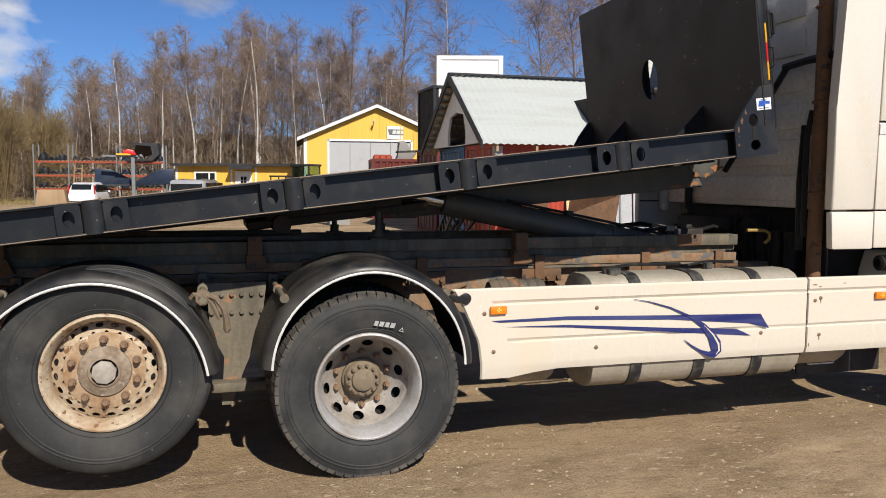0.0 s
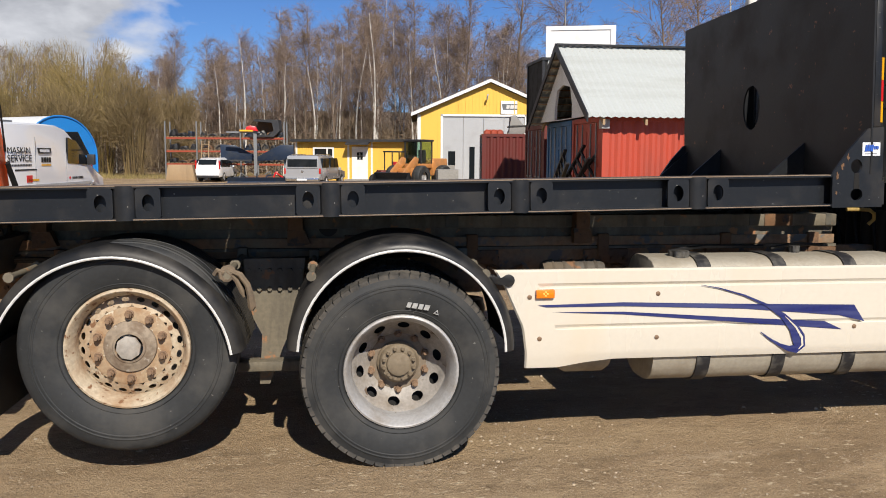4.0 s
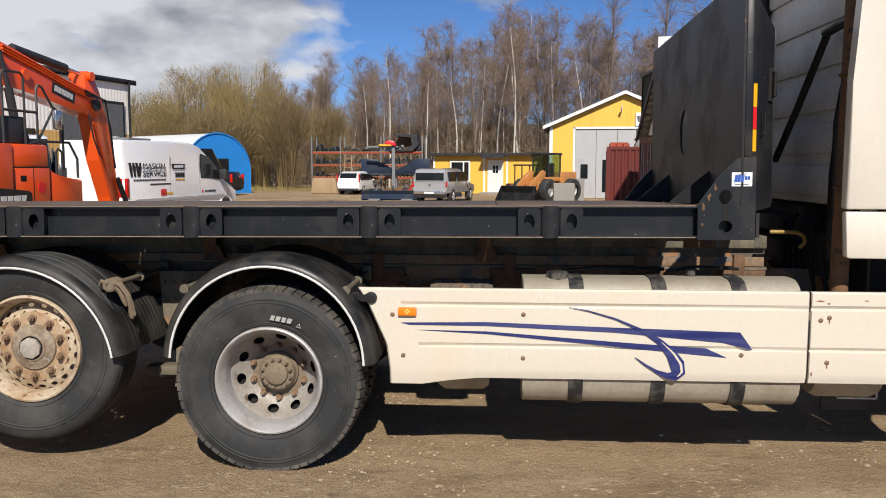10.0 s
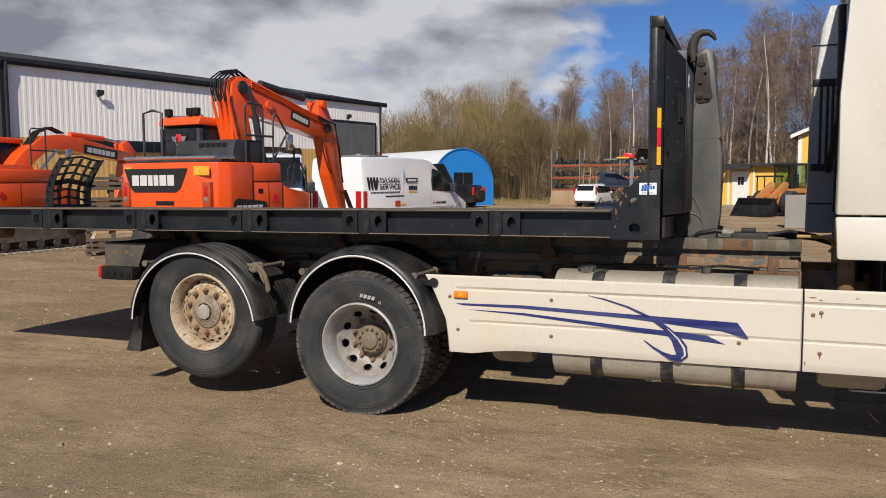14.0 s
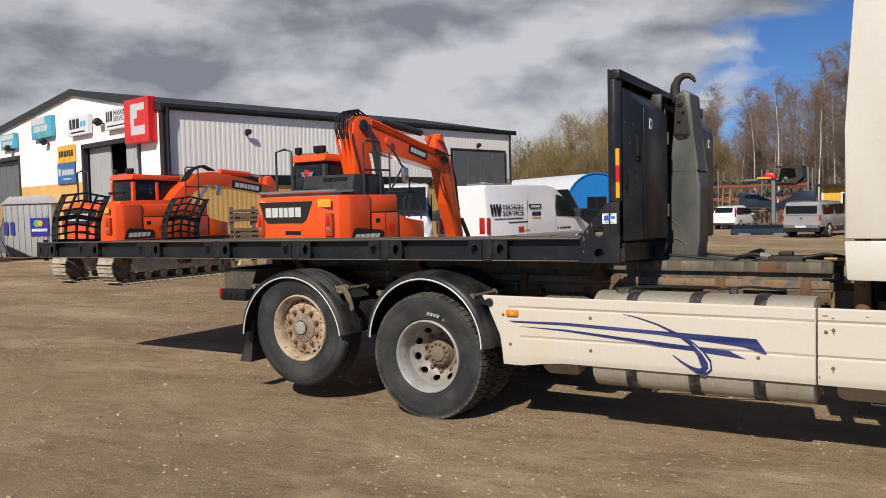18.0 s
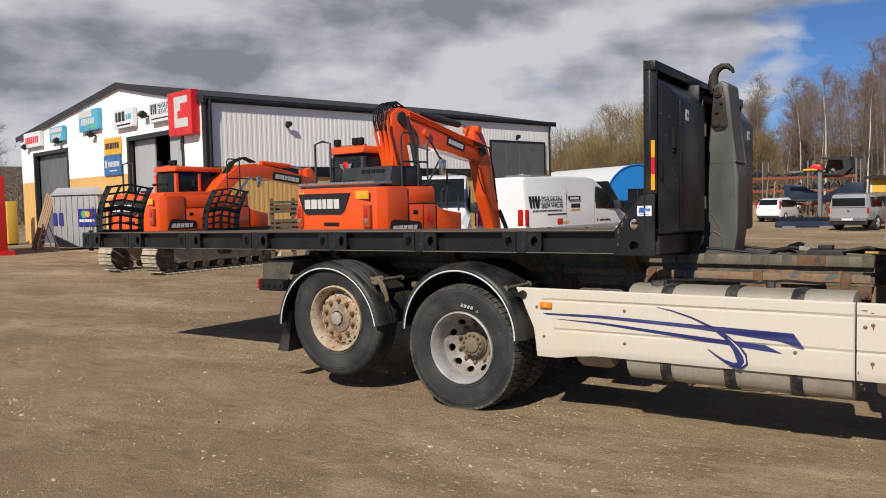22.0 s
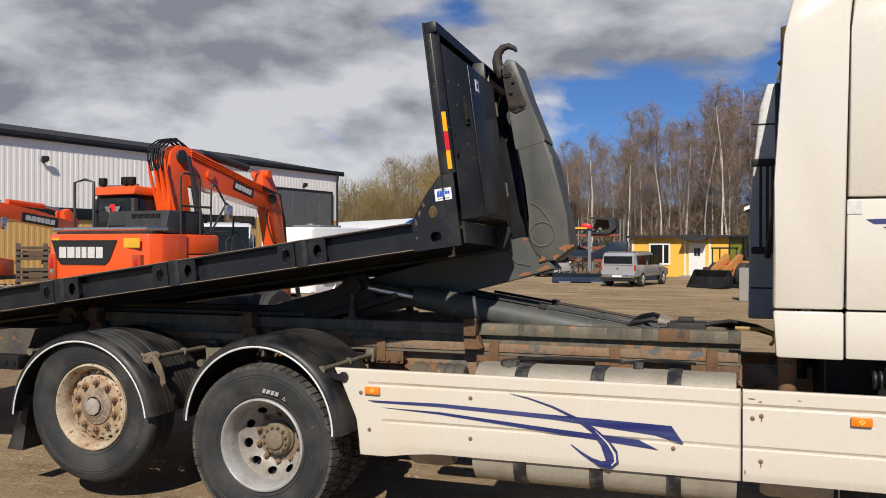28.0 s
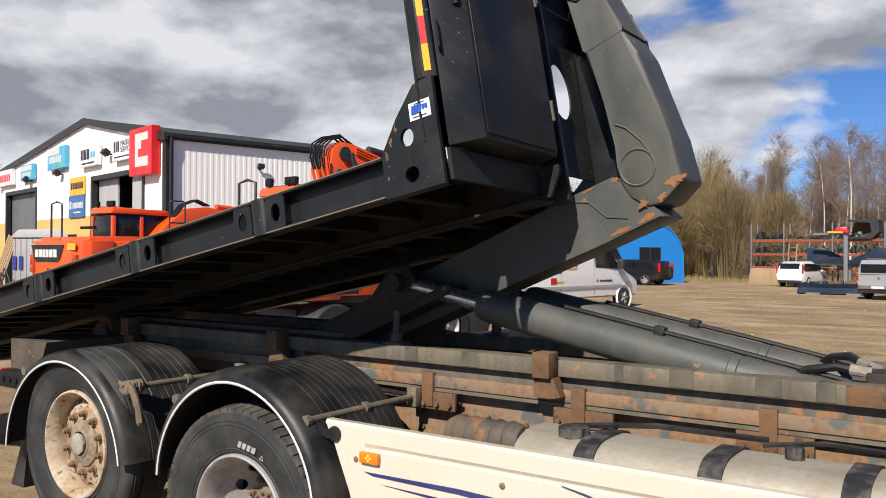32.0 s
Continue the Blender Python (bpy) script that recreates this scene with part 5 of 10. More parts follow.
for k, (xx, zz, rx_, rz_, yy_, host) in enumerate(((3.05, 1.235, 0.055, 0.022, 1.0975, jib), (2.96, 1.19, 0.03, 0.016, 1.0975, jib), (2.86, 1.20, 0.025, 0.02, 1.0975, jib), (2.85, 1.13, 0.05, 0.014, 1.1125, arm), (2.70, 1.125, 0.06, 0.010, 1.1125, arm), (2.77, 1.37, 0.02, 0.014, 1.1125, arm), (2.62, 1.385, 0.04, 0.006, 1.1125, arm))):
    bm = B()
    edge_ = []
    for j in range(18):
        a = 2 * math.pi * j / 18
        r = 1.0 + 1.1 * noise.noise((2.2 * math.cos(a) + 7 * k, 2.2 * math.sin(a), k * 1.3))
        edge_.append((xx + rx_ * r * math.cos(a), zz + rz_ * r * math.sin(a)))
    pr(bm, edge_, "y", yy_, yy_ + 0.0015)
    part("rust_patch", bm, RUST_ORANGE, host, "orange rust patch at the elbow", False)
bm = B()
hk = [(2.895, 2.62), (2.880, 2.70), (2.884, 2.76), (2.908, 2.81), (2.952, 2.838), (3.0, 2.835), (3.035, 2.805), (3.048, 2.775)]
tb(bm, [(a, 1.25, b) for a, b in hk], [0.046, 0.043, 0.038, 0.033, 0.028, 0.024, 0.018, 0.010], 12)
part("hook", bm, CRADLE_STEEL, arm, "curved dark brown steel lifting hook")
bm = B()
bx(bm, -0.60, 0.92, 1.18, 0.62, 1.58, 1.235, 0.01)
for yy in (0.94, 1.52):
    pr(bm, [(-0.5, 1.20), (0.45, 1.22), (0.40, 1.44), (0.26, 1.46), (0.1, 1.36), (-0.45, 1.32)], "y", yy, yy + 0.04, 0.008)
cy(bm, (-0.386, 0.84, 1.20), (-0.386, 1.66, 1.20), 0.06, None, 16)
cy(bm, (0.328, 0.86, 1.36), (0.328, 1.56, 1.36), 0.05, None, 16)
cradle = part("arm_cradle", bm, CRADLE_STEEL, truck, "dark pivot cradle of the hook arm")
# inner tipping frame below the load
bm = B()
for yy in (0.92, 1.50):
    bx(bm, -2.45, yy, 1.295, -0.2, yy + 0.10, 1.325, 0.004)
part("tipping_frame", bm, FRAME_STEEL, truck)

# ---------- the flatbed ----------
flatbed = thing("flatbed_platform", I4, "black steel hooklift flatbed with tool lockers, tilting on the truck", "flatbed")
ZT, ZB = 1.507, 1.326
REAR, FRONT, WID = -4.36, 2.52, 2.5


def edge_beam(mirror):
    f = (lambda y: y) if not mirror else (lambda y: WID - y)
    bm = B()
    bx(bm, REAR, min(f(0.0), f(0.09)), ZT - 0.014, FRONT + 0.25, max(f(0.0), f(0.09)), ZT)
    bx(bm, REAR, min(f(0.0), f(0.09)), ZB, FRONT + 0.25, max(f(0.0), f(0.09)), ZB + 0.014)
    bx(bm, REAR, min(f(0.06), f(0.075)), ZB + 0.014, FRONT + 0.25, max(f(0.06), f(0.075)), ZT - 0.014)
    eb_ = part("edge_beam", bm, BLACK_STEEL, flatbed, "black steel channel along the side")
    if not mirror:
        for z0 in (ZT - 0.0045, ZB + 0.003):
            bm = B()
            bx(bm, REAR, -0.0015, z0, FRONT - 0.04, 0.001, z0 + 0.005)
            part("worn_edge", bm, WORN_EDGE, eb_, "bare worn flange edge", False)
    return eb_


for mir in (False, True):
    eb = edge_beam(mir)
    f = (lambda y: y) if not mir else (lambda y: WID - y)
    first = None
    for cxp in (-4.24, -3.45, -2.43, -1.40, -0.355, 0.668, 1.686):
        if first is None:
            bm = B()
            for s in (-1, 1):
                x0, x1 = (-0.18, -0.055) if s < 0 else (0.055, 0.18)
                holed(bm, rect_line(x0, ZB - 0.002, x1, ZT - 0.001, 20), oval((x0 + x1) / 2 + s * 0.0, (ZB + ZT) / 2, 0.03, 0.044, 20), "y", f(0.002), f(0.014))
            pts = [(-0.056, f(0.016)), (-0.046, f(0.001)), (-0.026, f(-0.010)), (0.0, f(-0.014)), (0.026, f(-0.010)), (0.046, f(0.001)), (0.056, f(0.016)), (0.056, f(0.05)), (-0.056, f(0.05))]
            pr(bm, pts, "z", ZB, ZT - 0.002)
            first = part("lashing_plate", bm, BLACK_STEEL, eb, "plate with two oval lashing holes")
            first.matrix_basis = pose(cxp, 0, 0)
        else:
            again(first, pose(cxp, 0, 0))
# deck plates and cross bearers
first = None
k = 0
xx = REAR
while xx < FRONT - 0.05:
    w = min(1.15, FRONT + 0.2 - xx)
    bm = B()
    bx(bm, xx, 0.092, ZT - 0.008, xx + w - 0.004, WID - 0.092, ZT + 0.002)
    part("deck_plate", bm, DECK_STEEL, flatbed, "worn steel deck plate" if not k else "")
    xx += w
    k += 1
first = None
for j in range(22):
    m4 = pose(REAR + 0.15 + j * 0.312, 0, 0)
    if first is None:
        bm = B()
        bx(bm, 0, 0.076, ZB + 0.055, 0.006, WID - 0.076, ZT - 0.009)
        bx(bm, 0, 0.076, ZB + 0.045, 0.05, WID - 0.076, ZB + 0.055)
        first = part("cross_bearer", bm, UNDER_STEEL, flatbed)
        first.matrix_basis = m4
    else:
        again(first, m4)
for yy in (0.72, 1.62):
    bm = B()
    bx(bm, REAR + 0.1, yy, ZB - 0.03, FRONT + 0.30, yy + 0.16, ZB - 0.015, 0.004)
    bx(bm, REAR + 0.1, yy + 0.07, ZB - 0.016, FRONT + 0.30, yy + 0.085, ZT - 0.010)
    part("long_bearer", bm, UNDER_STEEL, flatbed, "long bearer under the deck")
# rear rail
bm = B()
bx(bm, REAR - 0.06, 0.0, ZB - 0.01, REAR, WID, ZT + 0.004, 0.006)
for yy in (0.1, 2.4):
    cy(bm, (REAR - 0.03, yy, ZB - 0.04), (REAR - 0.03, yy, ZT + 0.03), 0.03, None, 12)
part("rear_rail", bm, BLACK_STEEL, flatbed)
for yy in (0.72, 1.68):
    bm = B()
    cy(bm, (REAR + 0.5, yy, ZB - 0.06), (REAR + 0.5, yy + 0.14, ZB - 0.06), 0.075, None, 20)
    part("ground_roller", bm, DECK_STEEL, flatbed, "steel ground roller")
# front plates with stake openings
for y0, y1 in ((-0.004, 0.016), (WID - 0.016, WID + 0.004)):
    bm = B()
    N = 24
    out = [(2.80, 1.408)]
    low_out = rect_line(2.49, 1.318, 2.80, 1.492, N)
    holed(bm, low_out, oval(2.640, 1.392, 0.037, 0.034, N), "y", y0, y1)
    up_out = []
    for a, b in rect_line(-1, -1, 1, 1, N):
        zz = 1.492 + (b + 1) / 2 * 0.15
        lx = 2.49 + max(0.0, zz - 1.51) * 0.73
        up_out.append((lx + (a + 1) / 2 * (2.80 - lx), zz))
    holed(bm, up_out, oval(2.637, 1.553, 0.035, 0.040, N), "y", y0, y1)
    pr(bm, [(2.585, 1.642), (2.80, 1.642), (2.80, 1.775), (2.752, 1.775), (2.70, 1.765)], "y", y0, y1)
    fp = part("front_plate", bm, BLACK_STEEL, flatbed, "black gusset plate with two openings and worn paint")
    if y0 < 1:
        bm = B()
        bx(bm, 2.668, -0.007, 1.612, 2.778, -0.0045, 1.688)
        st = part("sticker", bm, STICKER, fp, "white sticker with blue print")
        bm = B()
        block_text(bm, 2.68, 1.637, 2.73, 1.673, -0.0075, 3, 0.12, 4, "y", 0.006)
        block_text(bm, 2.738, 1.649, 2.765, 1.667, -0.0075, 2, 0.3, 6)
        part("print", bm, INK_BLUE, st)
        bm = B()
        bx(bm, 2.685, -0.0095, 1.622, 2.757, -0.0075, 1.625)
        bx(bm, 2.697, -0.0095, 1.678, 2.75, -0.0075, 1.6805)
        part("print", bm, INK_BLACK, st)


def rub_patch(cx, cz, rx, rz, seed, parent, yy=-0.0055):
    """An uneven patch of bare worn steel, a flake thick."""
    bm = B()
    rim_ = []
    for k in range(16):
        a = 2 * math.pi * k / 16
        r = 1.0 + 1.6 * noise.noise((2 * math.cos(a) + seed, 2 * math.sin(a), seed * 1.7))
        rim_.append((cx + rx * r * math.cos(a), cz + rz * r * math.sin(a)))
    pr(bm, rim_, "y", yy, yy + 0.0012)
    part("worn_patch", bm, RUSTY_STEEL, parent, "bare rusty rub patch", False)


near_plate = [o for o in flatbed.children if o.name.startswith("front_plate")][0]
for k, (cx, cz, rx, rz) in enumerate(((2.520, 1.50, 0.010, 0.016), (2.548, 1.555, 0.008, 0.016), (2.582, 1.605, 0.006, 0.012), (2.515, 1.40, 0.006, 0.010))):
    rub_patch(cx, cz, rx, rz, 3 + k, near_plate)
bm = B()
pr(bm, [(2.620, 1.424), (2.656, 1.424), (2.652, 1.515), (2.624, 1.515)], "y", -0.0055, -0.0043)
part("worn_groove", bm, DARK, near_plate, "dark slot between the openings", False)
# bulkhead with an oval opening
bm = B()
N = 32
holed(bm, rect_line(-0.008, ZT + 0.003, WID + 0.008, 2.756, N), oval(1.36, 2.0, 0.12, 0.16, N), "x", 2.719, 2.731)
part("bulkhead", bm, BULK_STEEL, flatbed, "scuffed black steel bulkhead with an oval opening")
bm = B()
bx(bm, 2.732, -0.01, 2.68, 2.812, WID + 0.01, 2.752, 0.006)
part("top_tube", bm, BLACK_STEEL, flatbed, "black tube along the top of the bulkhead")
for yy in (-0.01, WID - 0.04):
    plan = [(2.732, -0.01), (2.768, -0.01), (2.812, 0.022), (2.812, 0.04), (2.732, 0.04)]
    plan = [(a, b if yy < 1 else WID - b) for a, b in plan]
    bm = B()
    pr(bm, plan, "z", 1.776, 2.679, 0.004)
    post = part("post", bm, BLACK_STEEL, flatbed, "black chamfered post of the bulkhead")
    if yy < 1:
        for z0, z1, mt in ((1.802, 1.922, YELLOW_R), (1.922, 2.042, RED_R), (2.042, 2.170, YELLOW_R)):
            bm = B()
            pr(bm, [(2.7755, -0.0076), (2.7985, 0.0092), (2.7970, 0.0112), (2.7740, -0.0056)], "z", z0, z1 - 0.002)
            part("reflective_tape", bm, mt, post, "yellow and red reflective tape", False)
for yy in (0.98, 1.635):
    bm = B()
    bx(bm, 2.733, yy - 0.02, ZB - 0.02, 2.87, yy + 0.02, 2.665, 0.004)
    part("hook_post", bm, BLACK_STEEL, flatbed, "black upright beside the hook bar")
for yy in (0.80, 1.66):
    bm = B()
    pr(bm, [(2.762, 2.36), (2.80, 2.36), (2.885, 2.50), (2.885, 2.665), (2.762, 2.678)], "y", yy, yy + 0.04, 0.004)
    part("hook_cheek", bm, BLACK_STEEL, flatbed, "black cheek plate beside the hook bar")
bm = B()
pr(bm, [(2.813, 2.665), (2.885, 2.655), (2.885, 2.667), (2.813, 2.678)], "y", 0.841, 1.659)
part("hook_cover", bm, BLACK_STEEL, flatbed, "black cover plate over the hook bar")
bm = B()
cy(bm, (2.83, 1.0, 2.60), (2.83, 1.50, 2.60), 0.03, None, 14)
part("hook_bar", bm, DECK_STEEL, flatbed, "steel bar gripped by the hook")
for yy in (0.66, 1.83, 2.44):
    bm = B()
    pr(bm, [(2.718, ZT + 0.003), (2.718, 1.715), (2.47, ZT + 0.003)], "y", yy, yy + 0.014)
    part("gusset", bm, BLACK_STEEL, flatbed, "triangular gusset plate")
# tool lockers in front of the bulkhead: slanted side, flat door, sloped lid
for mir in (False, True):
    f = (lambda y: y) if not mir else (lambda y: WID - y)
    bm = B()
    plan = [(2.813, 0.035), (2.932, 0.150), (2.932, 0.78), (2.813, 0.78)]
    low = [bm.verts.new((x, f(y), z)) for (x, y), z in zip(plan, (1.475, 1.495, 1.495, 1.48))]
    high = [bm.verts.new((x, f(y), z)) for (x, y), z in zip(plan, (2.62, 2.49, 2.49, 2.62))]
    bm.faces.new(low)
    bm.faces.new(high)
    for k in range(4):
        bm.faces.new((low[k], low[(k + 1) % 4], high[(k + 1) % 4], high[k]))
    bmesh.ops.bevel(bm, geom=list(bm.edges), offset=0.006, segments=2, profile=0.5, affect="EDGES")
    lk = part("tool_locker", bm, BLACK_STEEL, flatbed, "black steel tool locker on the bulkhead")
    bm = B()
    ya, yb = sorted((f(0.158), f(0.770)))
    bx(bm, 2.933, ya, 1.515, 2.940, yb, 2.475, 0.003)
    part("door", bm, BLACK_STEEL, lk, "flat locker door")
    bm = B()
    ya, yb = sorted((f(0.285), f(0.355)))
    bx(bm, 2.9405, ya, 2.33, 2.9435, yb, 2.41)
    st = part("sticker", bm, STICKER, lk, "small white square sticker")
    bm = B()
    ya, yb = sorted((f(0.30), f(0.34)))
    pr(bm, [(ya, 2.37), ((ya + yb) / 2, 2.35), (yb, 2.37), ((ya + yb) / 2, 2.39)], "x", 2.9440, 2.946)
    part("print", bm, INK_BLACK, st)
    for zz in (1.72, 2.30):
        bm = B()
        cy(bm, (2.940, f(0.78), zz - 0.05), (2.940, f(0.78), zz + 0.05), 0.011, None, 8)
        part("hinge", bm, FRAME_STEEL, lk)
    if not mir:
        for z0, z1, u in ((2.10, 2.25, 0.72), (1.88, 2.02, 0.12)):
            px_, py_ = 2.813 + 0.119 * u, 0.035 + 0.115 * u
            bm = B()
            tb(bm, [(px_ + 0.006, py_ - 0.004, z0), (px_ + 0.02, py_ - 0.028, z0 + 0.012), (px_ + 0.02, py_ - 0.028, z1 - 0.012), (px_ + 0.006, py_ - 0.004, z1)], 0.010 if u > 0.5 else 0.005, 6)
            part("handle", bm, DARK, lk, "black handle")
        bm = B()
        tb(bm, [(2.901, 0.116, 2.085), (2.901, 0.116, 2.265)], 0.018, 8)
        part("handle_plate", bm, DARK, lk)
    for yy in (0.78,):
        bm = B()
        ya, yb = sorted((f(yy), f(yy - 0.02)))
        pr(bm, [(2.812, 1.31), (2.87, 1.31), (2.935, 1.42), (2.935, 1.455), (2.812, 1.465)], "y", ya, yb)
        part("bracket", bm, BLACK_STEEL, lk)
    bm = B()
    ya, yb = sorted((f(0.02), f(0.76)))
    bx(bm, 2.812, ya, 1.33, 2.83, yb, 1.465)
    part("locker_floor", bm, BLACK_STEEL, lk)

# short lattice loading ramps folded upright at the tail
for y0, y1 in ((0.14, 0.78), (1.78, 2.40)):
    prof = lambda u: (REAR + 0.05 + 0.22 * u - 0.08 * math.sin(math.pi * u), ZT + 0.01 + 0.56 * u)
    bm = B()
    cy(bm, (REAR + 0.05, y0, ZT + 0.012), (REAR + 0.05, y1, ZT + 0.012), 0.025, None, 10)
    ramp_ = part("loading_ramp", bm, BLACK_STEEL, flatbed, "black lattice loading ramp folded upright")
    for k in range(5):
        yy = y0 + 0.02 + (y1 - y0 - 0.05) * k / 4
        fat = 0.055 if k in (0, 4) else 0.022
        bm = B()
        line = [prof(u / 8) for u in range(9)]
        pr(bm, [(a - fat, b) for a, b in line] + [(a + fat, b) for a, b in line[::-1]], "y", yy, yy + 0.012)
        part("ramp_bar", bm, BLACK_STEEL, ramp_, "", False)
    for u in (0.16, 0.33, 0.50, 0.67, 0.84, 1.0):
        a, b = prof(u)
        ym = (y0 + y1) / 2
        bm = B()
        fat = 0.03 if u == 0.5 else 0.012
        for ya, yb, za, zb in ((y0, ym, b - 0.02, b + 0.025), (ym, y1, b + 0.025, b - 0.02)):
            pr(bm, [(ya, za - fat), (yb, zb - fat), (yb, zb + fat), (ya, za + fat)], "x", a - 0.028, a - 0.016)
        part("ramp_rung", bm, BLACK_STEEL, ramp_, "", False)
first = None
for k in range(9):
    m4 = pose(REAR + 0.08, 0.06, ZT + 0.03 + k * 0.034, 0, 0, 90 * (k % 2) + 20)
    if first is None:
        bm = B()
        la(bm, [(0.014, -0.005), (0.019, 0.0), (0.014, 0.005), (0.010, 0.0)], (0, 0, 0), "y", 8, True)
        first = part("chain_link", bm, RUSTY_STEEL, flatbed, "rusty chain link")
        first.matrix_basis = m4
    else:
        again(first, m4)


# seconds, tilt, shift along, shift up
BED = [(0, 6.13, 0.114, 0.248), (0.5, 5.6, 0.106, 0.230), (1, 4.9, 0.095, 0.208), (1.5, 4.25, 0.084, 0.185), (2, 3.56, 0.072, 0.157),
       (2.5, 2.87, 0.064, 0.127), (3, 2.12, 0.052, 0.097), (3.5, 1.22, 0.032, 0.066), (4.0, 0.45, 0.012, 0.028), (4.5, 0.0, 0.003, 0.002), (8.8, -0.15, -0.006, 0.003),
       (9.5, -0.2, -0.031, 0.004), (10, -0.2, -0.093, 0.004), (12, -0.25, -0.371, 0.006), (14, -0.25, -0.653, 0.004), (16.5, -0.1, -1.004, -0.006),
       (17, -0.1, -1.077, -0.006), (17.5, -0.12, -1.12, -0.006), (18, -0.14, -1.127, -0.006), (22.5, -0.14, -1.127, -0.005), (23, 0.09, -1.12, -0.001), (23.5, 0.83, -1.108, 0.008),
       (24, 1.9, -1.115, 0.028), (24.5, 2.77, -1.14, 0.048), (26.5, 6.1, -1.185, 0.111), (27.5, 7.1, -1.208, 0.143), (28.5, 8.0, -1.230, 0.170),
       (29.5, 9.03, -1.251, 0.187), (30.5, 9.95, -1.282, 0.205), (31, 10.25, -1.304, 0.219), (31.5, 10.45, -1.326, 0.236), (32, 10.71, -1.346, 0.247)]
PIVOT = (-0.386, 1.197)
GRIP = (2.95, 2.65)


def turned(p, deg, about):
    c, s = math.cos(radians(deg)), math.sin(radians(deg))
    x, z = p[0] - about[0], p[1] - about[1]
    return about[0] + c * x - s * z, about[1] + s * x + c * z


def motions():
    walk(flatbed, [(t, pose(tx, 0, tz, -1.7, -(a + 0.49), 0)) for t, a, tx, tz in BED])
    g0 = (GRIP[0] - 1.127, GRIP[1])
    rest = math.degrees(math.atan2(g0[1] - PIVOT[1], g0[0] - PIVOT[0]))
    arm_rows, cradle_rows, cyl_rows = [], [], []
    for t, a, tx, tz in BED:
        if t <= 22.5:
            a_ = max(a, 0.0)
            up = tz if t < 5 else 0.0
            arm_rows.append((t, pose(tx, 0, up, 0, -a_, 0)))
            cradle_rows.append((t, pose(tx if t < 5 else 0, 0, up, 0, -a_, 0)))
            ex, ez = turned(REST_EYE, a_, (0, 0))
            eye = (ex + (tx if t < 5 else 0), ez + up)
        else:
            gx, gz = turned(GRIP, a, (0, 0))
            ang = math.degrees(math.atan2(gz + tz - PIVOT[1], gx + tx - PIVOT[0])) - rest
            px, pz = turned((0, 0), ang, PIVOT)
            sx, sz = turned((-1.127, 0), ang, PIVOT)
            arm_rows.append((t, pose(sx, 0, sz, 0, -ang, 0)))
            cradle_rows.append((t, pose(px, 0, pz, 0, -ang, 0)))
            eye = turned(REST_EYE, ang, PIVOT)
        dx_, dz_ = eye[0] - FOOT[0], eye[1] - FOOT[1]
        cyl_rows.append((t, math.degrees(math.atan2(dz_, -dx_)), math.hypot(dx_, dz_)))
    walk(arm, arm_rows)
    walk(cradle, cradle_rows)
    for barrel, rod, yy in cylinders:
        walk(barrel, [(t, pose(FOOT[0], yy, FOOT[1], 0, -ang, 180)) for t, ang, ln in cyl_rows])
        walk(rod, [(t, pose(ln, 0, 0)) for t, ang, ln in cyl_rows])

# ---------- ground ----------


def yard():
    n = 150
    co = [math.copysign(abs(u) ** 2.6, u) * 420 for u in [2 * k / n - 1 for k in range(n + 1)]]
    verts = [(x, y, 0.03 * noise.noise((x * 0.35, y * 0.35, 0.3)) * min(1.0, max(0.0, (abs(y + 2.0) - 3.2) / 4)) - 0.004 * abs(noise.noise((x, y, 1)))) for y in co for x in co]
    faces = [(j * (n + 1) + i, j * (n + 1) + i + 1, (j + 1) * (n + 1) + i + 1, (j + 1) * (n + 1) + i) for j in range(n) for i in range(n)]
    g = raw("ground", verts, faces, GROUND)
    g.data.shade_smooth()
    return tagged(g, "packed brown dirt yard with gravel and dry patches", "ground", "", "structure")


yard()


def pebbles(count, x0, x1, y0, y1, s0, s1, seed, name, label):
    rnd = random.Random(seed)
    verts, faces = [], []
    for _ in range(count):
        x, y = rnd.uniform(x0, x1), rnd.uniform(y0, y1)
        if noise.noise((x * 0.5, y * 1.3, 3)) < rnd.uniform(-0.1, 0.5):
            continue
        s = s0 + (s1 - s0) * rnd.random() ** 5
        b, a = len(verts), rnd.uniform(0, 3)
        for k in range(5):
            q = a + 2 * math.pi * k / 5
            r = s * rnd.uniform(0.6, 1.1)
            verts.append((x + r * math.cos(q), y + r * math.sin(q) * 0.8, -0.004))
        for k in range(5):
            q = a + 2 * math.pi * k / 5
            r = s * rnd.uniform(0.3, 0.75)
            verts.append((x + r * math.cos(q), y + r * math.sin(q) * 0.8, s * rnd.uniform(0.25, 0.6)))
        for k in range(5):
            j = (k + 1) % 5
            faces.append((b + k, b + j, b + 5 + j, b + 5 + k))
        faces.append(tuple(b + 5 + k for k in range(5)))
    ob = raw(name, verts, faces, STONE)
    return tagged(ob, label, "gravel", "", "stuff")


pebbles(36000, -8, 6, -4.6, 4, 0.002, 0.014, 7, "gravel", "loose pale gravel scattered on dirt")
pebbles(2600, -8, 6, -4.6, 3, 0.010, 0.034, 9, "gravel", "scattered larger stones on dirt")
pebbles(9000, -30, 14, 4, 40, 0.008, 0.045, 8, "gravel", "coarse gravel across the yard")


# ---------- hall ----------
HC = (-19.05, 13.43)
HALL_YAW = 12.6  # gable runs to -x, long wall to +y, both turned a little
hall = thing("workshop_hall", pose(HC[0], HC[1], 0, 0, 0, -HALL_YAW), "long white steel hall with ochre base and black roof edge", "building")


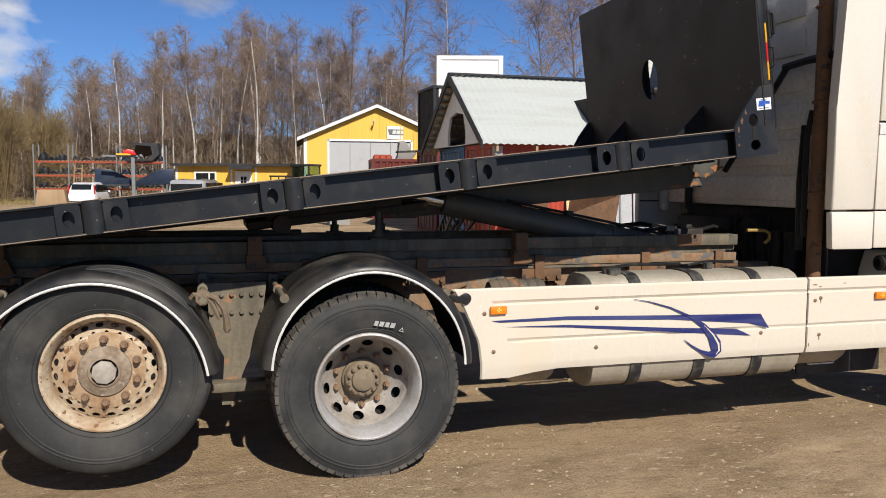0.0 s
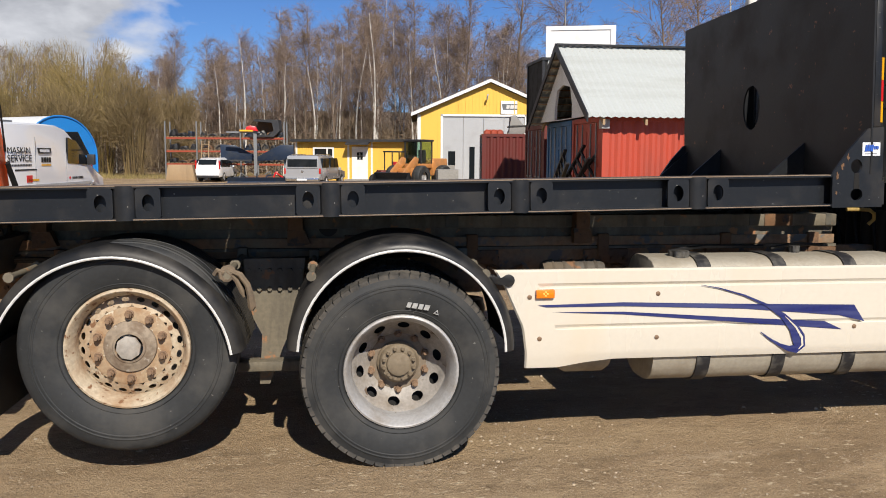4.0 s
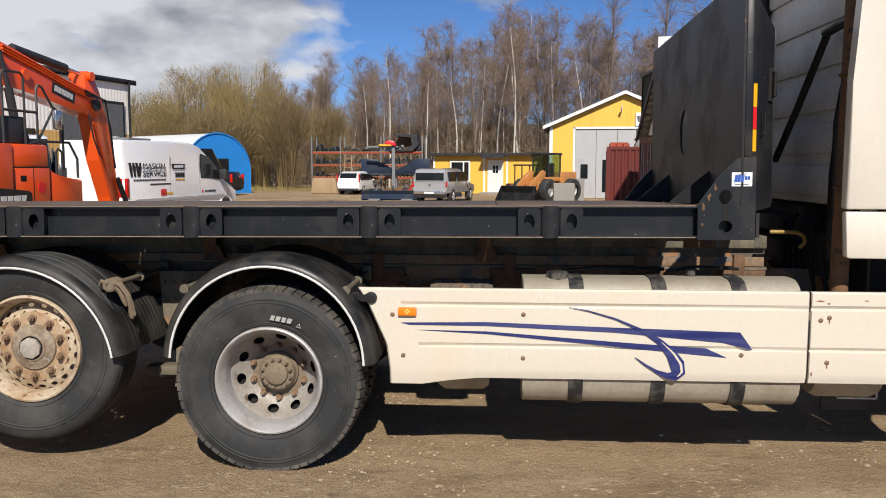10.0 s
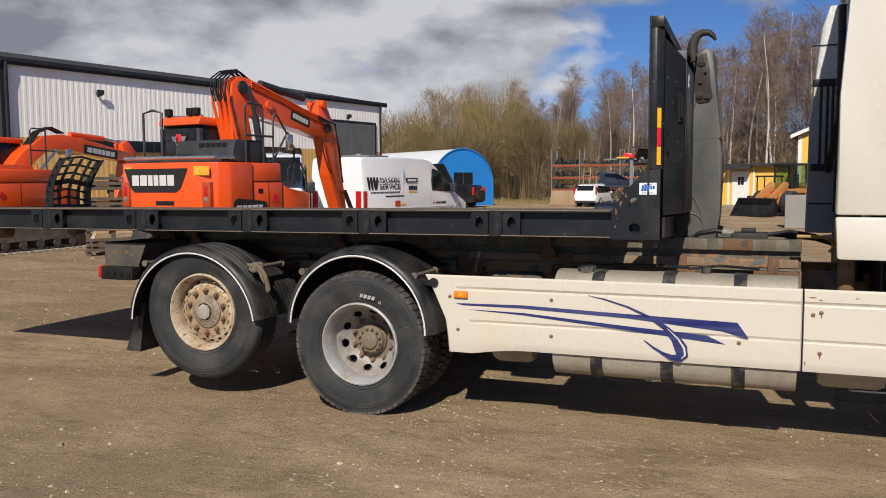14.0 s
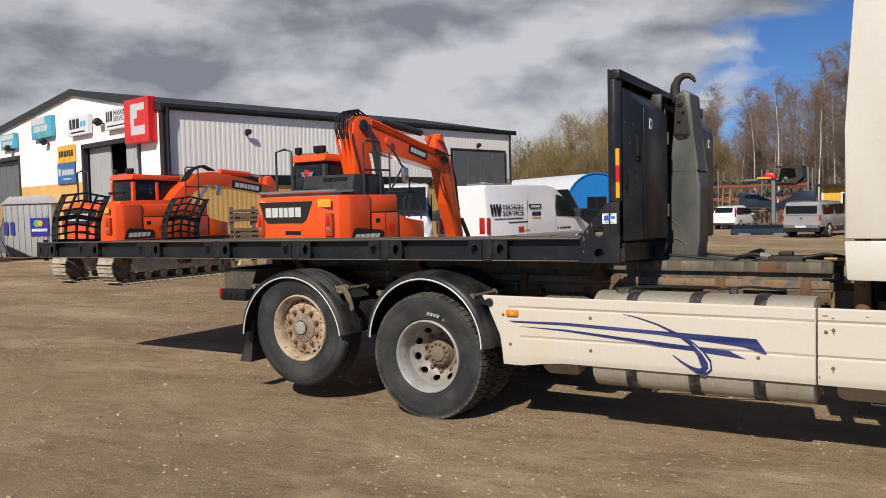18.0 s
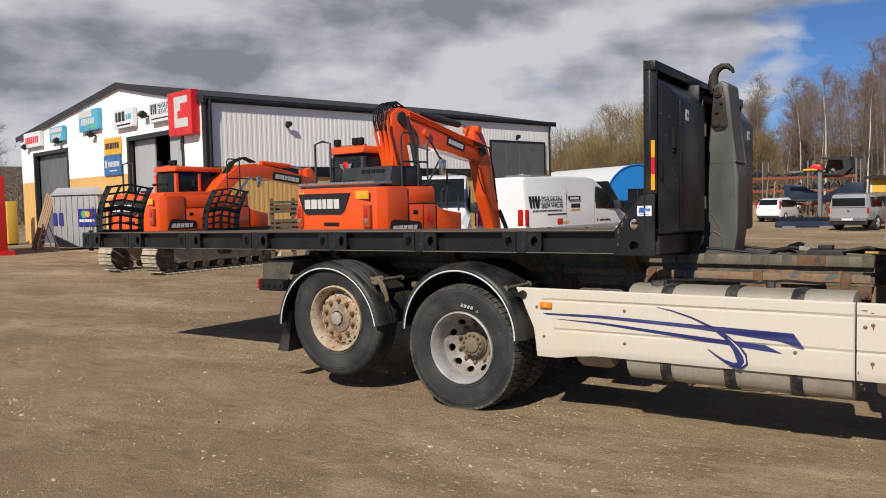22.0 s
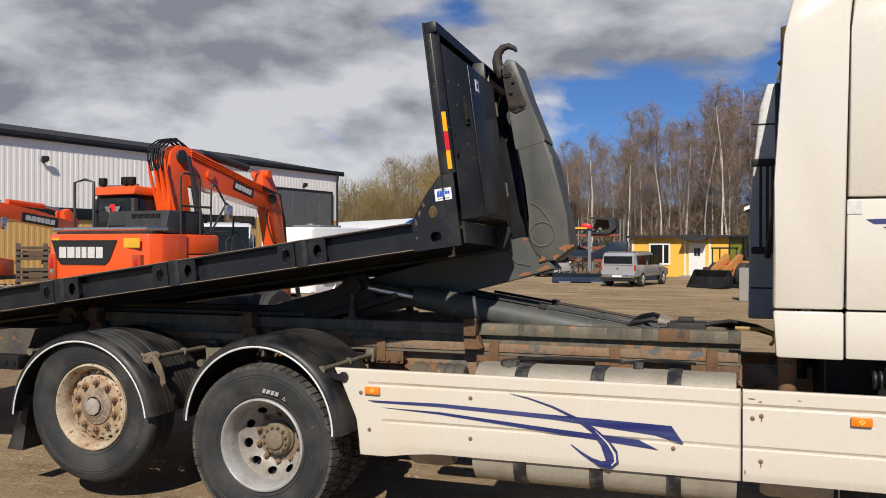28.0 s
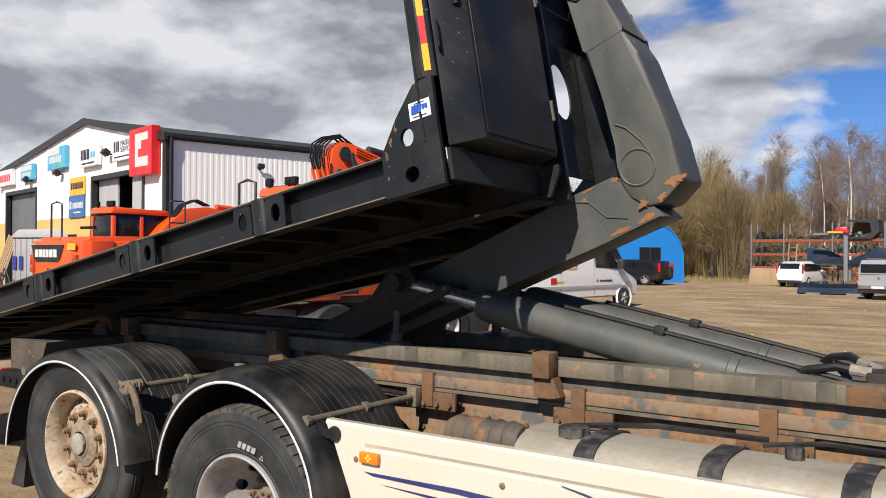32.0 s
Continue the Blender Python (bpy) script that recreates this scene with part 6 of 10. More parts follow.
def ribbed(u0, u1, z0, z1, along, flip, pitch=0.24, depth=0.012, zfun=None):
    """A wall of trapezoid steel sheet. along 'y': the long wall at x = 0; along 'x': the gable at y = 0."""
    bm = B()
    us, n = [], max(1, int(round((u1 - u0) / pitch)))
    p = (u1 - u0) / n
    for k in range(n):
        b = u0 + k * p
        us += [(b, 0.0), (b + 0.34 * p, 0.0), (b + 0.46 * p, depth), (b + 0.88 * p, depth)]
    us.append((u1, 0.0))
    rows = []
    for u, d in us:
        top = zfun(u) if zfun else z1
        v = (lambda z: (d, u, z)) if along == "y" else (lambda z: (u, -d, z))
        rows.append((bm.verts.new(v(z0)), bm.verts.new(v(max(z0 + 0.01, top)))))
    for a, b in zip(rows, rows[1:]):
        bm.faces.new((a[0], b[0], b[1], a[1]))
    return bm


LL, GW, EAVE, APX, AP = 18.8, 20.4, 5.45, -7.3, 6.75
OCH = 3.15
gz = lambda u: EAVE + (AP - EAVE) * (1 - (u - APX) / (-APX) if u > APX else 1 - (APX - u) / (GW + APX)) - 0.04
D1, D2 = (-6.55, -1.85), (-18.2, -13.6)  # door openings in the gable
part("wall_cladding", ribbed(0, LL, OCH, EAVE, "y", False, 0.20, 0.006), WHITE_SHEET, hall, "white trapezoid steel cladding", False)
part("wall_cladding", ribbed(0, LL, 0, OCH, "y", False, 0.20, 0.006), OCHRE_SHEET, hall, "ochre trapezoid steel cladding", False)
for a, b, z0, sheet in ((D1[1], 0.0, OCH, WHITE_SHEET), (D1[0], D1[1], 4.5, WHITE_SHEET), (D2[1], D1[0], OCH, WHITE_SHEET), (D2[0], D2[1], 4.5, WHITE_SHEET), (-GW, D2[0], OCH, WHITE_SHEET)):
    part("wall_cladding", ribbed(a, b, z0, 0, "x", True, 0.22, 0.015, gz), sheet, hall, "", False)
for a, b in ((D1[1], 0.0), (D2[1], D1[0]), (-GW, D2[0])):
    part("wall_cladding", ribbed(a, b, 0, OCH, "x", True, 0.22, 0.015), OCHRE_SHEET, hall, "", False)
bm = B()
bx(bm, -GW, LL - 0.1, 0, 0, LL, EAVE)
bx(bm, -GW, 0.1, 0, -GW + 0.1, LL, EAVE)
bx(bm, -GW, 0.2, 0.0, -0.1, LL - 0.1, 0.05)
part("inner_wall", bm, GREY_SHEET, hall, "", False)
bm = B()
pr(bm, [(0.10, EAVE - 0.10), (0.10, EAVE + 0.09), (APX, AP + 0.12), (-GW - 0.35, EAVE + 0.10), (-GW - 0.35, EAVE - 0.05), (APX, AP - 0.05)], "y", -0.10, LL + 0.35)
rf = part("roof", bm, ROOF_FELT, hall, "dark low-pitched roof", False)
bm = B()
pr(bm, [(0.12, EAVE - 0.14), (0.12, EAVE + 0.13), (APX, AP + 0.15), (-GW - 0.37, EAVE + 0.13), (-GW - 0.37, EAVE - 0.12), (APX, AP - 0.10)], "y", -0.14, -0.10)
part("fascia", bm, BLACK_TRIM, rf, "black roof edge", False)
bm = B()
bx(bm, 0.10, -0.10, EAVE - 0.10, 0.12, LL + 0.35, EAVE + 0.12)
bx(bm, 0.12, -0.08, EAVE - 0.02, 0.18, LL + 0.30, EAVE + 0.06, 0.02)
part("fascia", bm, BLACK_TRIM, rf, "", False)
bm = B()
bx(bm, -0.22, -0.06, 0, 0.05, 0.20, EAVE - 0.03, 0.01)
part("corner_trim", bm, BLACK_TRIM, hall, "black corner trim", False)
for yy in (-0.02, LL - 0.3):
    bm = B()
    tb(bm, [(0.16, yy + 0.1, EAVE - 0.02), (0.16, yy + 0.1, EAVE - 0.12), (0.12, yy + 0.1, EAVE - 0.55), (0.14, yy + 0.1, 0.1)], 0.055, 10)
    part("downpipe", bm, BLACK_TRIM, hall, "black downpipe")
for (a, b), mt, leafs in ((D1, GREY_SHEET, ((-6.5, -4.6), (-3.3, -1.95))), (D2, SLATE_SHEET, ((-18.15, -13.65),))):
    bm = B()
    bx(bm, a - 0.16, -0.05, 0, a + 0.02, 0.15, 4.62)
    bx(bm, b - 0.02, -0.05, 0, b + 0.16, 0.15, 4.62)
    bx(bm, a - 0.16, -0.05, 4.45, b + 0.16, 0.15, 4.62)
    dr = part("door_frame", bm, BLACK_TRIM, hall, "black door surround", False)
    for p, q in leafs:
        bm = B()
        n = max(2, int((q - p) / 0.9))
        for k in range(n):
            bx(bm, p + (q - p) * k / n, 0.20, 0.05, p + (q - p) * (k + 1) / n - 0.02, 0.27, 4.45, 0.01)
        part("door_leaf", bm, mt, dr, "grey folding door leaf", False)
# near-black panel added behind the door gap, standing in for the hall's inner shade
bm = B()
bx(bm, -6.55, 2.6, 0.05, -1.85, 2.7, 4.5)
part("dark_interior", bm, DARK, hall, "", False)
# long-wall door and windows
bm = B()
bx(bm, 0.03, 14.3, 0, 0.09, 18.3, 4.55)
dr = part("door_frame", bm, BLACK_TRIM, hall, "", False)
for k in range(4):
    bm = B()
    bx(bm, 0.09, 14.42 + k * 0.94, 0.05, 0.12, 15.34 + k * 0.94, 4.42, 0.01)
    part("door_leaf", bm, SLATE_SHEET, dr, "slate grey folding door leaf", False)
bm = B()
bx(bm, 0.03, 1.6, 2.78, 0.07, 13.0, 3.17)
wb = part("window_band", bm, BLACK_TRIM, hall, "dark window band", False)
for k in range(9):
    bm = B()
    bx(bm, 0.072, 1.7 + k * 1.25, 2.82, 0.08, 2.85 + k * 1.25, 3.13)
    part("pane", bm, GLASS, wb, "", False)
for yy in (3.26, 16.2):
    bm = B()
    bx(bm, 0.03, yy - 0.03, 4.60, 0.12, yy + 0.03, 4.66)
    pr(bm, [(0.09, 4.64), (0.22, 4.70), (0.20, 4.84), (0.12, 4.80)], "y", yy - 0.12, yy + 0.12, 0.01)
    part("floodlight", bm, BLACK_TRIM, hall, "black floodlight on the wall")
for uu in (-4.6, -10.0, -14.2, -19.0):
    bm = B()
    bx(bm, uu - 0.05, -0.25, 4.9 if uu < -5 else 5.25, uu + 0.05, 0, 4.96 if uu < -5 else 5.31)
    z = 4.95 if uu < -5 else 5.3
    pr(bm, [(-0.40, z + 0.02), (-0.22, z - 0.12), (-0.12, z + 0.05), (-0.3, z + 0.18)], "x", uu - 0.18, uu + 0.18, 0.01)
    part("floodlight", bm, BLACK_TRIM, hall)


def board(name, u0, u1, z0, z1, face, label, inks, thick=0.18):
    s = thing(name, hall.matrix_basis @ Matrix.Translation((u0, -0.03, z0)), label, "sign", "signs on the hall")
    w, h = u1 - u0, z1 - z0
    bm = B()
    bx(bm, 0, -thick, 0, w, 0, h, 0.02)
    part("panel", bm, face, s, "", False)
    for mt, make in inks:
        bm = B()
        make(bm, w, h, -thick)
        part("print", bm, mt, s, "", False)


txt = lambda a, b, c, d, n, sl=0.0, sd=1: (lambda bm, w, h, y: block_text(bm, a * w, c * h, b * w, d * h, y, n, 0.25, sd, "y", sl))
blk = lambda *rs: (lambda bm, w, h, y: [bx(bm, a * w, y - 0.004, c * h, b * w, y, d * h) for a, b, c, d in rs])
board("red_sign", -2.25, -0.42, 4.30, 5.85, INK_RED, "red square sign with a white emblem on a hall gable", [(WHITE_STRIPE, blk((0.28, 0.42, 0.18, 0.88), (0.42, 0.85, 0.72, 0.88), (0.42, 0.85, 0.18, 0.38), (0.42, 0.55, 0.55, 0.72)))], 0.3)
board("white_sign", -4.1, -2.28, 4.95, 5.72, STICKER, "white sign reading MASKIN SERVICE in dark letters", [(INK_BLACK, blk((0.08, 0.15, 0.4, 0.88), (0.18, 0.24, 0.4, 0.88), (0.27, 0.36, 0.4, 0.88))), (INK_BLACK, blk((0.1, 0.9, 0.14, 0.2)))])
for row, word in ((0.64, "MASKIN"), (0.36, "SERVICE")):
    words("lettering", word, 0.27, INK_BLACK, bpy.data.objects["white_sign"], pose(0.42 * 1.82, -0.184, row * 0.77), 0.96)
board("white_sign", -7.5, -5.6, 4.98, 5.75, STICKER, "white sign with blue-black letter bars on a hall gable", [(INK_BLACK, txt(0.1, 0.58, 0.35, 0.85, 3)), (INK_CYAN, txt(0.64, 0.9, 0.4, 0.68, 2)), (INK_BLACK, blk((0.15, 0.85, 0.12, 0.2)))])
board("cyan_sign", -11.4, -9.2, 5.15, 6.05, INK_CYAN, "pale blue and white sign on a hall gable", [(WHITE_STRIPE, blk((0.0, 0.7, 0.66, 0.98))), (WHITE_STRIPE, txt(0.12, 0.8, 0.3, 0.6, 6, 0.05)), (INK_GREEN, blk((0.5, 0.9, 0.1, 0.2)))])
board("cyan_sign", -15.3, -13.5, 4.95, 5.65, INK_CYAN, "small blue and white sign on a hall gable", [(WHITE_STRIPE, blk((0.05, 0.95, 0.62, 0.92))), (WHITE_STRIPE, txt(0.15, 0.85, 0.2, 0.5, 6))])
board("white_sign", -19.2, -16.7, 4.9, 5.65, STICKER, "white sign with red-orange bars on a hall gable", [(INK_RED, txt(0.1, 0.9, 0.25, 0.7, 7, 0.03))])
board("yellow_sign", -9.0, -7.25, 3.98, 4.70, INK_YELLOW, "yellow sign with black letter bars on a hall gable", [(INK_BLACK, txt(0.1, 0.9, 0.35, 0.7, 6))], 0.05)
board("blue_sign", -9.1, -7.35, 3.12, 3.98, surf("mid_blue_panel", (0.04, 0.16, 0.4)), "blue sign with white letter bars on a hall gable", [(WHITE_STRIPE, txt(0.28, 0.95, 0.42, 0.68, 8)), (WHITE_STRIPE, blk((0.08, 0.2, 0.4, 0.75), (0.35, 0.8, 0.2, 0.27)))], 0.05)

# ---------- yellow workshop and shed ----------
wk = thing("yellow_workshop", pose(8.57, 41.6, 0, 0, 0, -6), "yellow wooden workshop with white trim and grey door", "building")
HWD, EZ, AZ, DEP = 4.0, 4.0, 5.72, 10.0
bm = B()
pr(bm, [(-HWD, 0), (-2.66, 0), (-2.66, 3.85), (1.95, 3.85), (1.95, 0), (HWD, 0), (HWD, EZ), (0, AZ), (-HWD, EZ)], "y", 0.0, 0.2)
bx(bm, -HWD, 0.2, 0, -HWD + 0.2, DEP, EZ)
bx(bm, HWD - 0.2, 0.2, 0, HWD, DEP, EZ)
bx(bm, -HWD, DEP - 0.2, 0, HWD, DEP, EZ)
part("wall", bm, YELLOW_WOOD, wk, "yellow board wall", False)
first = None
for k in range(41):
    xx = -HWD + 0.1 + k * 0.195
    z0 = 3.98 if -2.75 < xx < 2.05 else 0.1
    z1 = EZ + (AZ - EZ) * (1 - abs(xx) / HWD) - 0.12
    bm = B()
    bx(bm, xx - 0.028, -0.022, z0, xx + 0.028, 0.001, z1)
    part("batten", bm, YELLOW_WOOD, wk, "", False)
for s in (-1, 1):
    bm = B()
    pr(bm, [(0, AZ + 0.02), (0, AZ + 0.2), (s * (HWD + 0.45), EZ + 0.02), (s * (HWD + 0.45), EZ - 0.17)], "y", -0.35, -0.28)
    part("bargeboard", bm, WHITE_WOOD, wk, "white bargeboard", False)
    bm = B()
    pr(bm, [(0, AZ + 0.05), (0, AZ + 0.16), (s * (HWD + 0.45), EZ - 0.02), (s * (HWD + 0.45), EZ - 0.12)], "y", -0.28, DEP + 0.3)
    part("roof", bm, ROOF_FELT, wk, "dark roof slope", False)
    bm = B()
    bx(bm, s * HWD - 0.09, -0.03, 0, s * HWD + 0.09, 0.02, EZ - 0.05)
    part("corner_board", bm, WHITE_WOOD, wk, "", False)
bm = B()
for a in ((-2.78, 0, -2.66, 3.97), (1.95, 0, 2.07, 3.97), (-2.78, 3.85, 2.07, 3.97)):
    bx(bm, a[0], -0.03, a[1], a[2], 0.05, a[3])
part("door_frame", bm, WHITE_WOOD, wk, "", False)
for k in range(4):
    bm = B()
    x0 = -2.65 + k * 1.15
    bx(bm, x0, 0.05, 0.02, x0 + 1.135, 0.11, 3.84, 0.008)
    lf = part("door_leaf", bm, GREY_SHEET, wk, "light grey folding door leaf", False)
    bm = B()
    if k == 1:
        bx(bm, x0 + 0.35, 0.035, 0.35, x0 + 0.65, 0.052, 2.15)
    else:
        bx(bm, x0 + 0.3, 0.035, 1.1, x0 + 0.7, 0.052, 1.9)
    part("pane", bm, GLASS, lf, "dark window in the door", False)
sg = thing("white_sign", pose(9.15, 41.52, 4.0), "white sign with a dark letter plate on a yellow gable", "sign")
bm = B()
bx(bm, 0, -0.08, 0, 2.0, 0, 0.72, 0.01)
part("panel", bm, STICKER, sg, "", False)
bm = B()
pr(bm, [(0.12, 0.22), (1.88, 0.22), (1.96, 0.55), (0.04, 0.55)], "y", -0.085, -0.08)
part("print", bm, SLATE_SHEET, sg, "", False)
bm = B()
block_text(bm, 0.3, 0.29, 1.7, 0.49, -0.085, 6, 0.2, 3, "y", 0.03)
part("print", bm, WHITE_STRIPE, sg, "", False)
bm = B()
tb(bm, [(-0.2, -0.02, 4.75), (-0.2, -0.35, 4.8), (-0.2, -0.45, 4.95), (-0.15, -0.35, 5.05)], 0.04, 8)
part("wall_lamp", bm, GREY_SHEET, wk, "curved lamp on the gable")

shed = thing("yellow_shed", pose(-2.6, 50.6, 0, 0, 0, -14.5), "low yellow shed with flat roof, white door and window", "building")
bm = B()
bx(bm, 0, 0, 0, 7.4, 4, 2.5)
part("wall", bm, YELLOW_WOOD, shed, "yellow board wall", False)
for k in range(37):
    bm = B()
    bx(bm, 0.08 + k * 0.2, -0.02, 0.1, 0.13 + k * 0.2, 0.001, 2.48)
    part("batten", bm, YELLOW_WOOD, shed, "", False)
bm = B()
bx(bm, -0.25, -0.45, 2.5, 7.7, 4.3, 2.66)
part("roof", bm, ROOF_FELT, shed, "dark flat roof", False)
for xx in (-0.02, 3.45, 5.0):
    bm = B()
    bx(bm, xx, -0.035, 0.05, xx + 0.12, 0.02, 2.48)
    part("trim_board", bm, WHITE_WOOD, shed, "", False)
bm = B()
bx(bm, 1.15, -0.05, 0.75, 2.55, 0.0, 2.15)
wf = part("window", bm, WHITE_WOOD, shed, "white framed window", False)
for a, b in ((1.27, 2.05), (2.15, 2.45)):
    bm = B()
    bx(bm, a, -0.06, 0.87, b, -0.048, 2.05)
    part("pane", bm, GLASS, wf, "", False)
bm = B()
bx(bm, 3.75, -0.06, 0.1, 4.8, 0.0, 2.2)
dd = part("door", bm, WHITE_WOOD, shed, "white door with small panes", False)
for i in range(2):
    for j in range(2):
        bm = B()
        bx(bm, 4.1 + i * 0.2, -0.07, 1.35 + j * 0.26, 4.27 + i * 0.2, -0.058, 1.58 + j * 0.26)
        part("pane", bm, GLASS, dd, "", False)
bm = B()
pr(bm, [(-0.9, 2.3), (-0.9, 2.38), (0, 2.62), (0, 2.5)], "x", 3.5, 5.0)
part("porch_roof", bm, ROOF_FELT, shed, "small dark porch roof", False)
bm = B()
bx(bm, 3.5, -1.2, 0, 5.1, 0, 0.1)
part("step", bm, CONCRETE, shed, "", False)

# ---------- containers and the roof between them ----------


def container(m, L, paint, label, h=2.6, w=2.44, doors=True, group="containers"):
    """A steel container; its doors look to -x of its own frame, its long side to -y."""
    c = thing("shipping_container", m, label, "container", group)
    bm = B()
    n = int(L / 0.28)
    for side in (0, 1):
        rows = []
        for k in range(n * 4 + 1):
            u = 0.1 + (L - 0.2) * k / (n * 4)
            d = (0.0, 0.0, 0.036, 0.036)[k % 4]
            y = 0.02 + d if side == 0 else w - 0.02 - d
            rows.append((bm.verts.new((u, y, 0.15)), bm.verts.new((u, y, h - 0.12))))
        for a, b in zip(rows, rows[1:]):
            bm.faces.new((a[0], b[0], b[1], a[1]))
    bx(bm, L - 0.06, 0.05, 0.15, L - 0.02, w - 0.05, h - 0.1)
    bx(bm, 0.02, 0.05, h - 0.06, L - 0.02, w - 0.05, h - 0.02)
    part("side_panel", bm, paint, c, "corrugated steel sides", False)
    bm = B()
    for yy in (0, w - 0.12):
        for zz in (0, h - 0.12):
            bx(bm, 0, yy, zz, L, yy + 0.12, zz + 0.12)
    for xx in (0, L - 0.12):
        for yy in (0, w - 0.14):
            bx(bm, xx - 0.003, yy - 0.003, 0, xx + 0.12, yy + 0.143, h)
        for zz in (0, h - 0.12):
            bx(bm, xx, 0, zz, xx + 0.12, w, zz + 0.12)
    part("frame", bm, paint, c, "", False)
    if not doors:
        bm = B()
        bx(bm, 0.03, 0.1, 0.12, 0.07, w - 0.1, h - 0.12)
        part("end_panel", bm, paint, c, "", False)
    if doors:
        for k in range(2):
            bm = B()
            y0 = 0.14 + k * (w - 0.28) / 2
            y1 = y0 + (w - 0.28) / 2 - 0.01
            bx(bm, 0.03, y0, 0.13, 0.07, y1, h - 0.13)
            for j in range(5):
                z0 = 0.25 + j * (h - 0.5) / 5
                bx(bm, 0.015, y0 + 0.06, z0, 0.032, y1 - 0.06, z0 + (h - 0.5) / 5 - 0.08, 0.005)
            d = part("door", bm, paint, c, "", False)
            for q in (0.3, 0.7):
                bm = B()
                yy = y0 + (y1 - y0) * q
                cy(bm, (-0.01, yy, 0.15), (-0.01, yy, h - 0.15), 0.018, None, 8)
                bx(bm, -0.03, yy - 0.05, 1.0, 0.0, yy + 0.15, 1.05)
                part("locking_bar", bm, RACK_GREY, d)
    return c


container(pose(5.9, 14.2, 0), 6.06, RED_BOX, "red steel container under the shelter roof")
container(pose(5.95, 16.9, 0), 6.06, BLUE_BOX, "blue steel container under the shelter roof")
container(pose(6.15, 30.9, 0, 0, 0, -8), 6.06, DARKRED_BOX, "faded dark red container by the workshop")
container(pose(6.0, 19.85, 0), 6.06, DARKRED_BOX, "dark red container behind the shelter")
container(pose(8.6, 22.5, 0), 6.06, DARKRED_BOX, "dark red container standing further back")
container(pose(8.7, 21.0, 2.6), 6.06, BLUE_BOX, "blue container stacked behind the shelter", 2.38, 2.44, False)
container(pose(8.1, 19.75, 2.6, 0, 0, 73), 6.06, WHITE_BOX, "white container stacked above another", 2.95, 2.06, False)

shelter = thing("container_shelter", pose(5.98, 14.1, 2.6), "gabled shelter roof of pale sheet steel on containers", "shelter")
SL, SW, SR = 8.0, 5.0, 1.86
bm = B()
N = 96
for side in (0, 1):
    ya, za, yb, zb = (-0.28, -0.06, SW / 2, SR) if side == 0 else (SW + 0.28, -0.06, SW / 2, SR)
    rows = []
    for k in range(N + 1):
        u = -0.55 + (SL + 0.6) * k / N
        d = (0.0, 0.028)[k % 2]
        rows.append((bm.verts.new((u, ya, za + d)), bm.verts.new((u, yb, zb + d))))
    for a, b in zip(rows, rows[1:]):
        bm.faces.new((a[0], b[0], b[1], a[1]))
part("roof_sheet", bm, ROOF_SHEET, shelter, "pale corrugated roof sheets", False)
for k in range(9):
    bm = B()
    u = -0.2 + (SL + 0.1) * k / 8
    pr(bm, [(-0.24, -0.22), (-0.24, -0.09), (SW / 2, SR - 0.03), (SW + 0.24, -0.09), (SW + 0.24, -0.22), (SW / 2, SR - 0.19)], "x", u, u + 0.06)
    part("rafter", bm, PLANK, shelter, "wooden rafter", False)
for k in range(11):
    f = (k + 0.5) / 11
    bm = B()
    for s in (0, 1):
        y = -0.2 + f * (SW / 2 + 0.2) if s == 0 else SW + 0.2 - f * (SW / 2 + 0.2)
        z = -0.10 + f * (SR + 0.05)
        bx(bm, -0.54, y - 0.06, z - 0.01, SL, y + 0.06, z + 0.018)
    part("purlin", bm, PLANK, shelter, "", False)
bm = B()
for s in (-1, 1):
    e = SW / 2 + s * (SW / 2 + 0.3)
    pr(bm, [(e, -0.16), (e, 0.02), (SW / 2, SR + 0.08), (SW / 2, SR - 0.12)], "x", -0.60, -0.56)
bx(bm, -0.58, SW / 2 - 0.12, SR + 0.02, SL + 0.05, SW / 2 + 0.12, SR + 0.07)
part("bargeboard", bm, BLACK_TRIM, shelter, "dark bargeboard", False)
bm = B()
holed(bm, [(0.15 + (SW - 0.3) * u, z) for u, z in ((0.99, 0.02), (0.83, 0.58), (0.68, 1.12), (0.5, 1.74), (0.32, 1.12), (0.17, 0.58), (0.01, 0.02), (0.5, 0.0))], [(SW / 2 + 0.05 + a, b) for a, b in ((0.8, 0.02), (0.8, 0.35), (0.6, 0.8), (0.0, 0.9), (-0.6, 0.8), (-0.8, 0.35), (-0.8, 0.02), (0.0, 0.02))], "x", -0.34, -0.27)
part("gable_wall", bm, WHITE_WOOD, shelter, "white gable with a dark opening", False)
# black sheet added behind the gable opening as the shade under the roof
bm = B()
bx(bm, 2.6, 0.2, 0.01, 2.7, SW - 0.2, 1.2)
part("dark_interior", bm, DARK, shelter, "", False)
bm = B()
bx(bm, -0.15, -0.02, -0.30, 0.05, 0.2, -0.08, 0.02)
part("gutter_end", bm, GREY_SHEET, shelter)
cabn = thing("mesh_cabin", pose(6.02, 20.3, 2.6, 0, 0, 0), "dark framed cabin standing on a container", "cabin")
for a, b in ((0, 0), (0.58, 0), (0, 1.9), (0.58, 1.9)):
    bm = B()
    bx(bm, a, b, 0, a + 0.08, b + 0.08, 1.95)
    part("post", bm, BLACK_TRIM, cabn, "", False)
for zz in (0.0, 1.95):
    bm = B()
    bx(bm, -0.02, -0.02, zz, 0.68, 2.0, zz + 0.08)
    part("frame", bm, BLACK_TRIM, cabn, "", False)
bm = B()
bx(bm, 0.03, 0.03, 0.08, 0.63, 1.95, 1.95)
part("panel", bm, DARK, cabn, "", False)
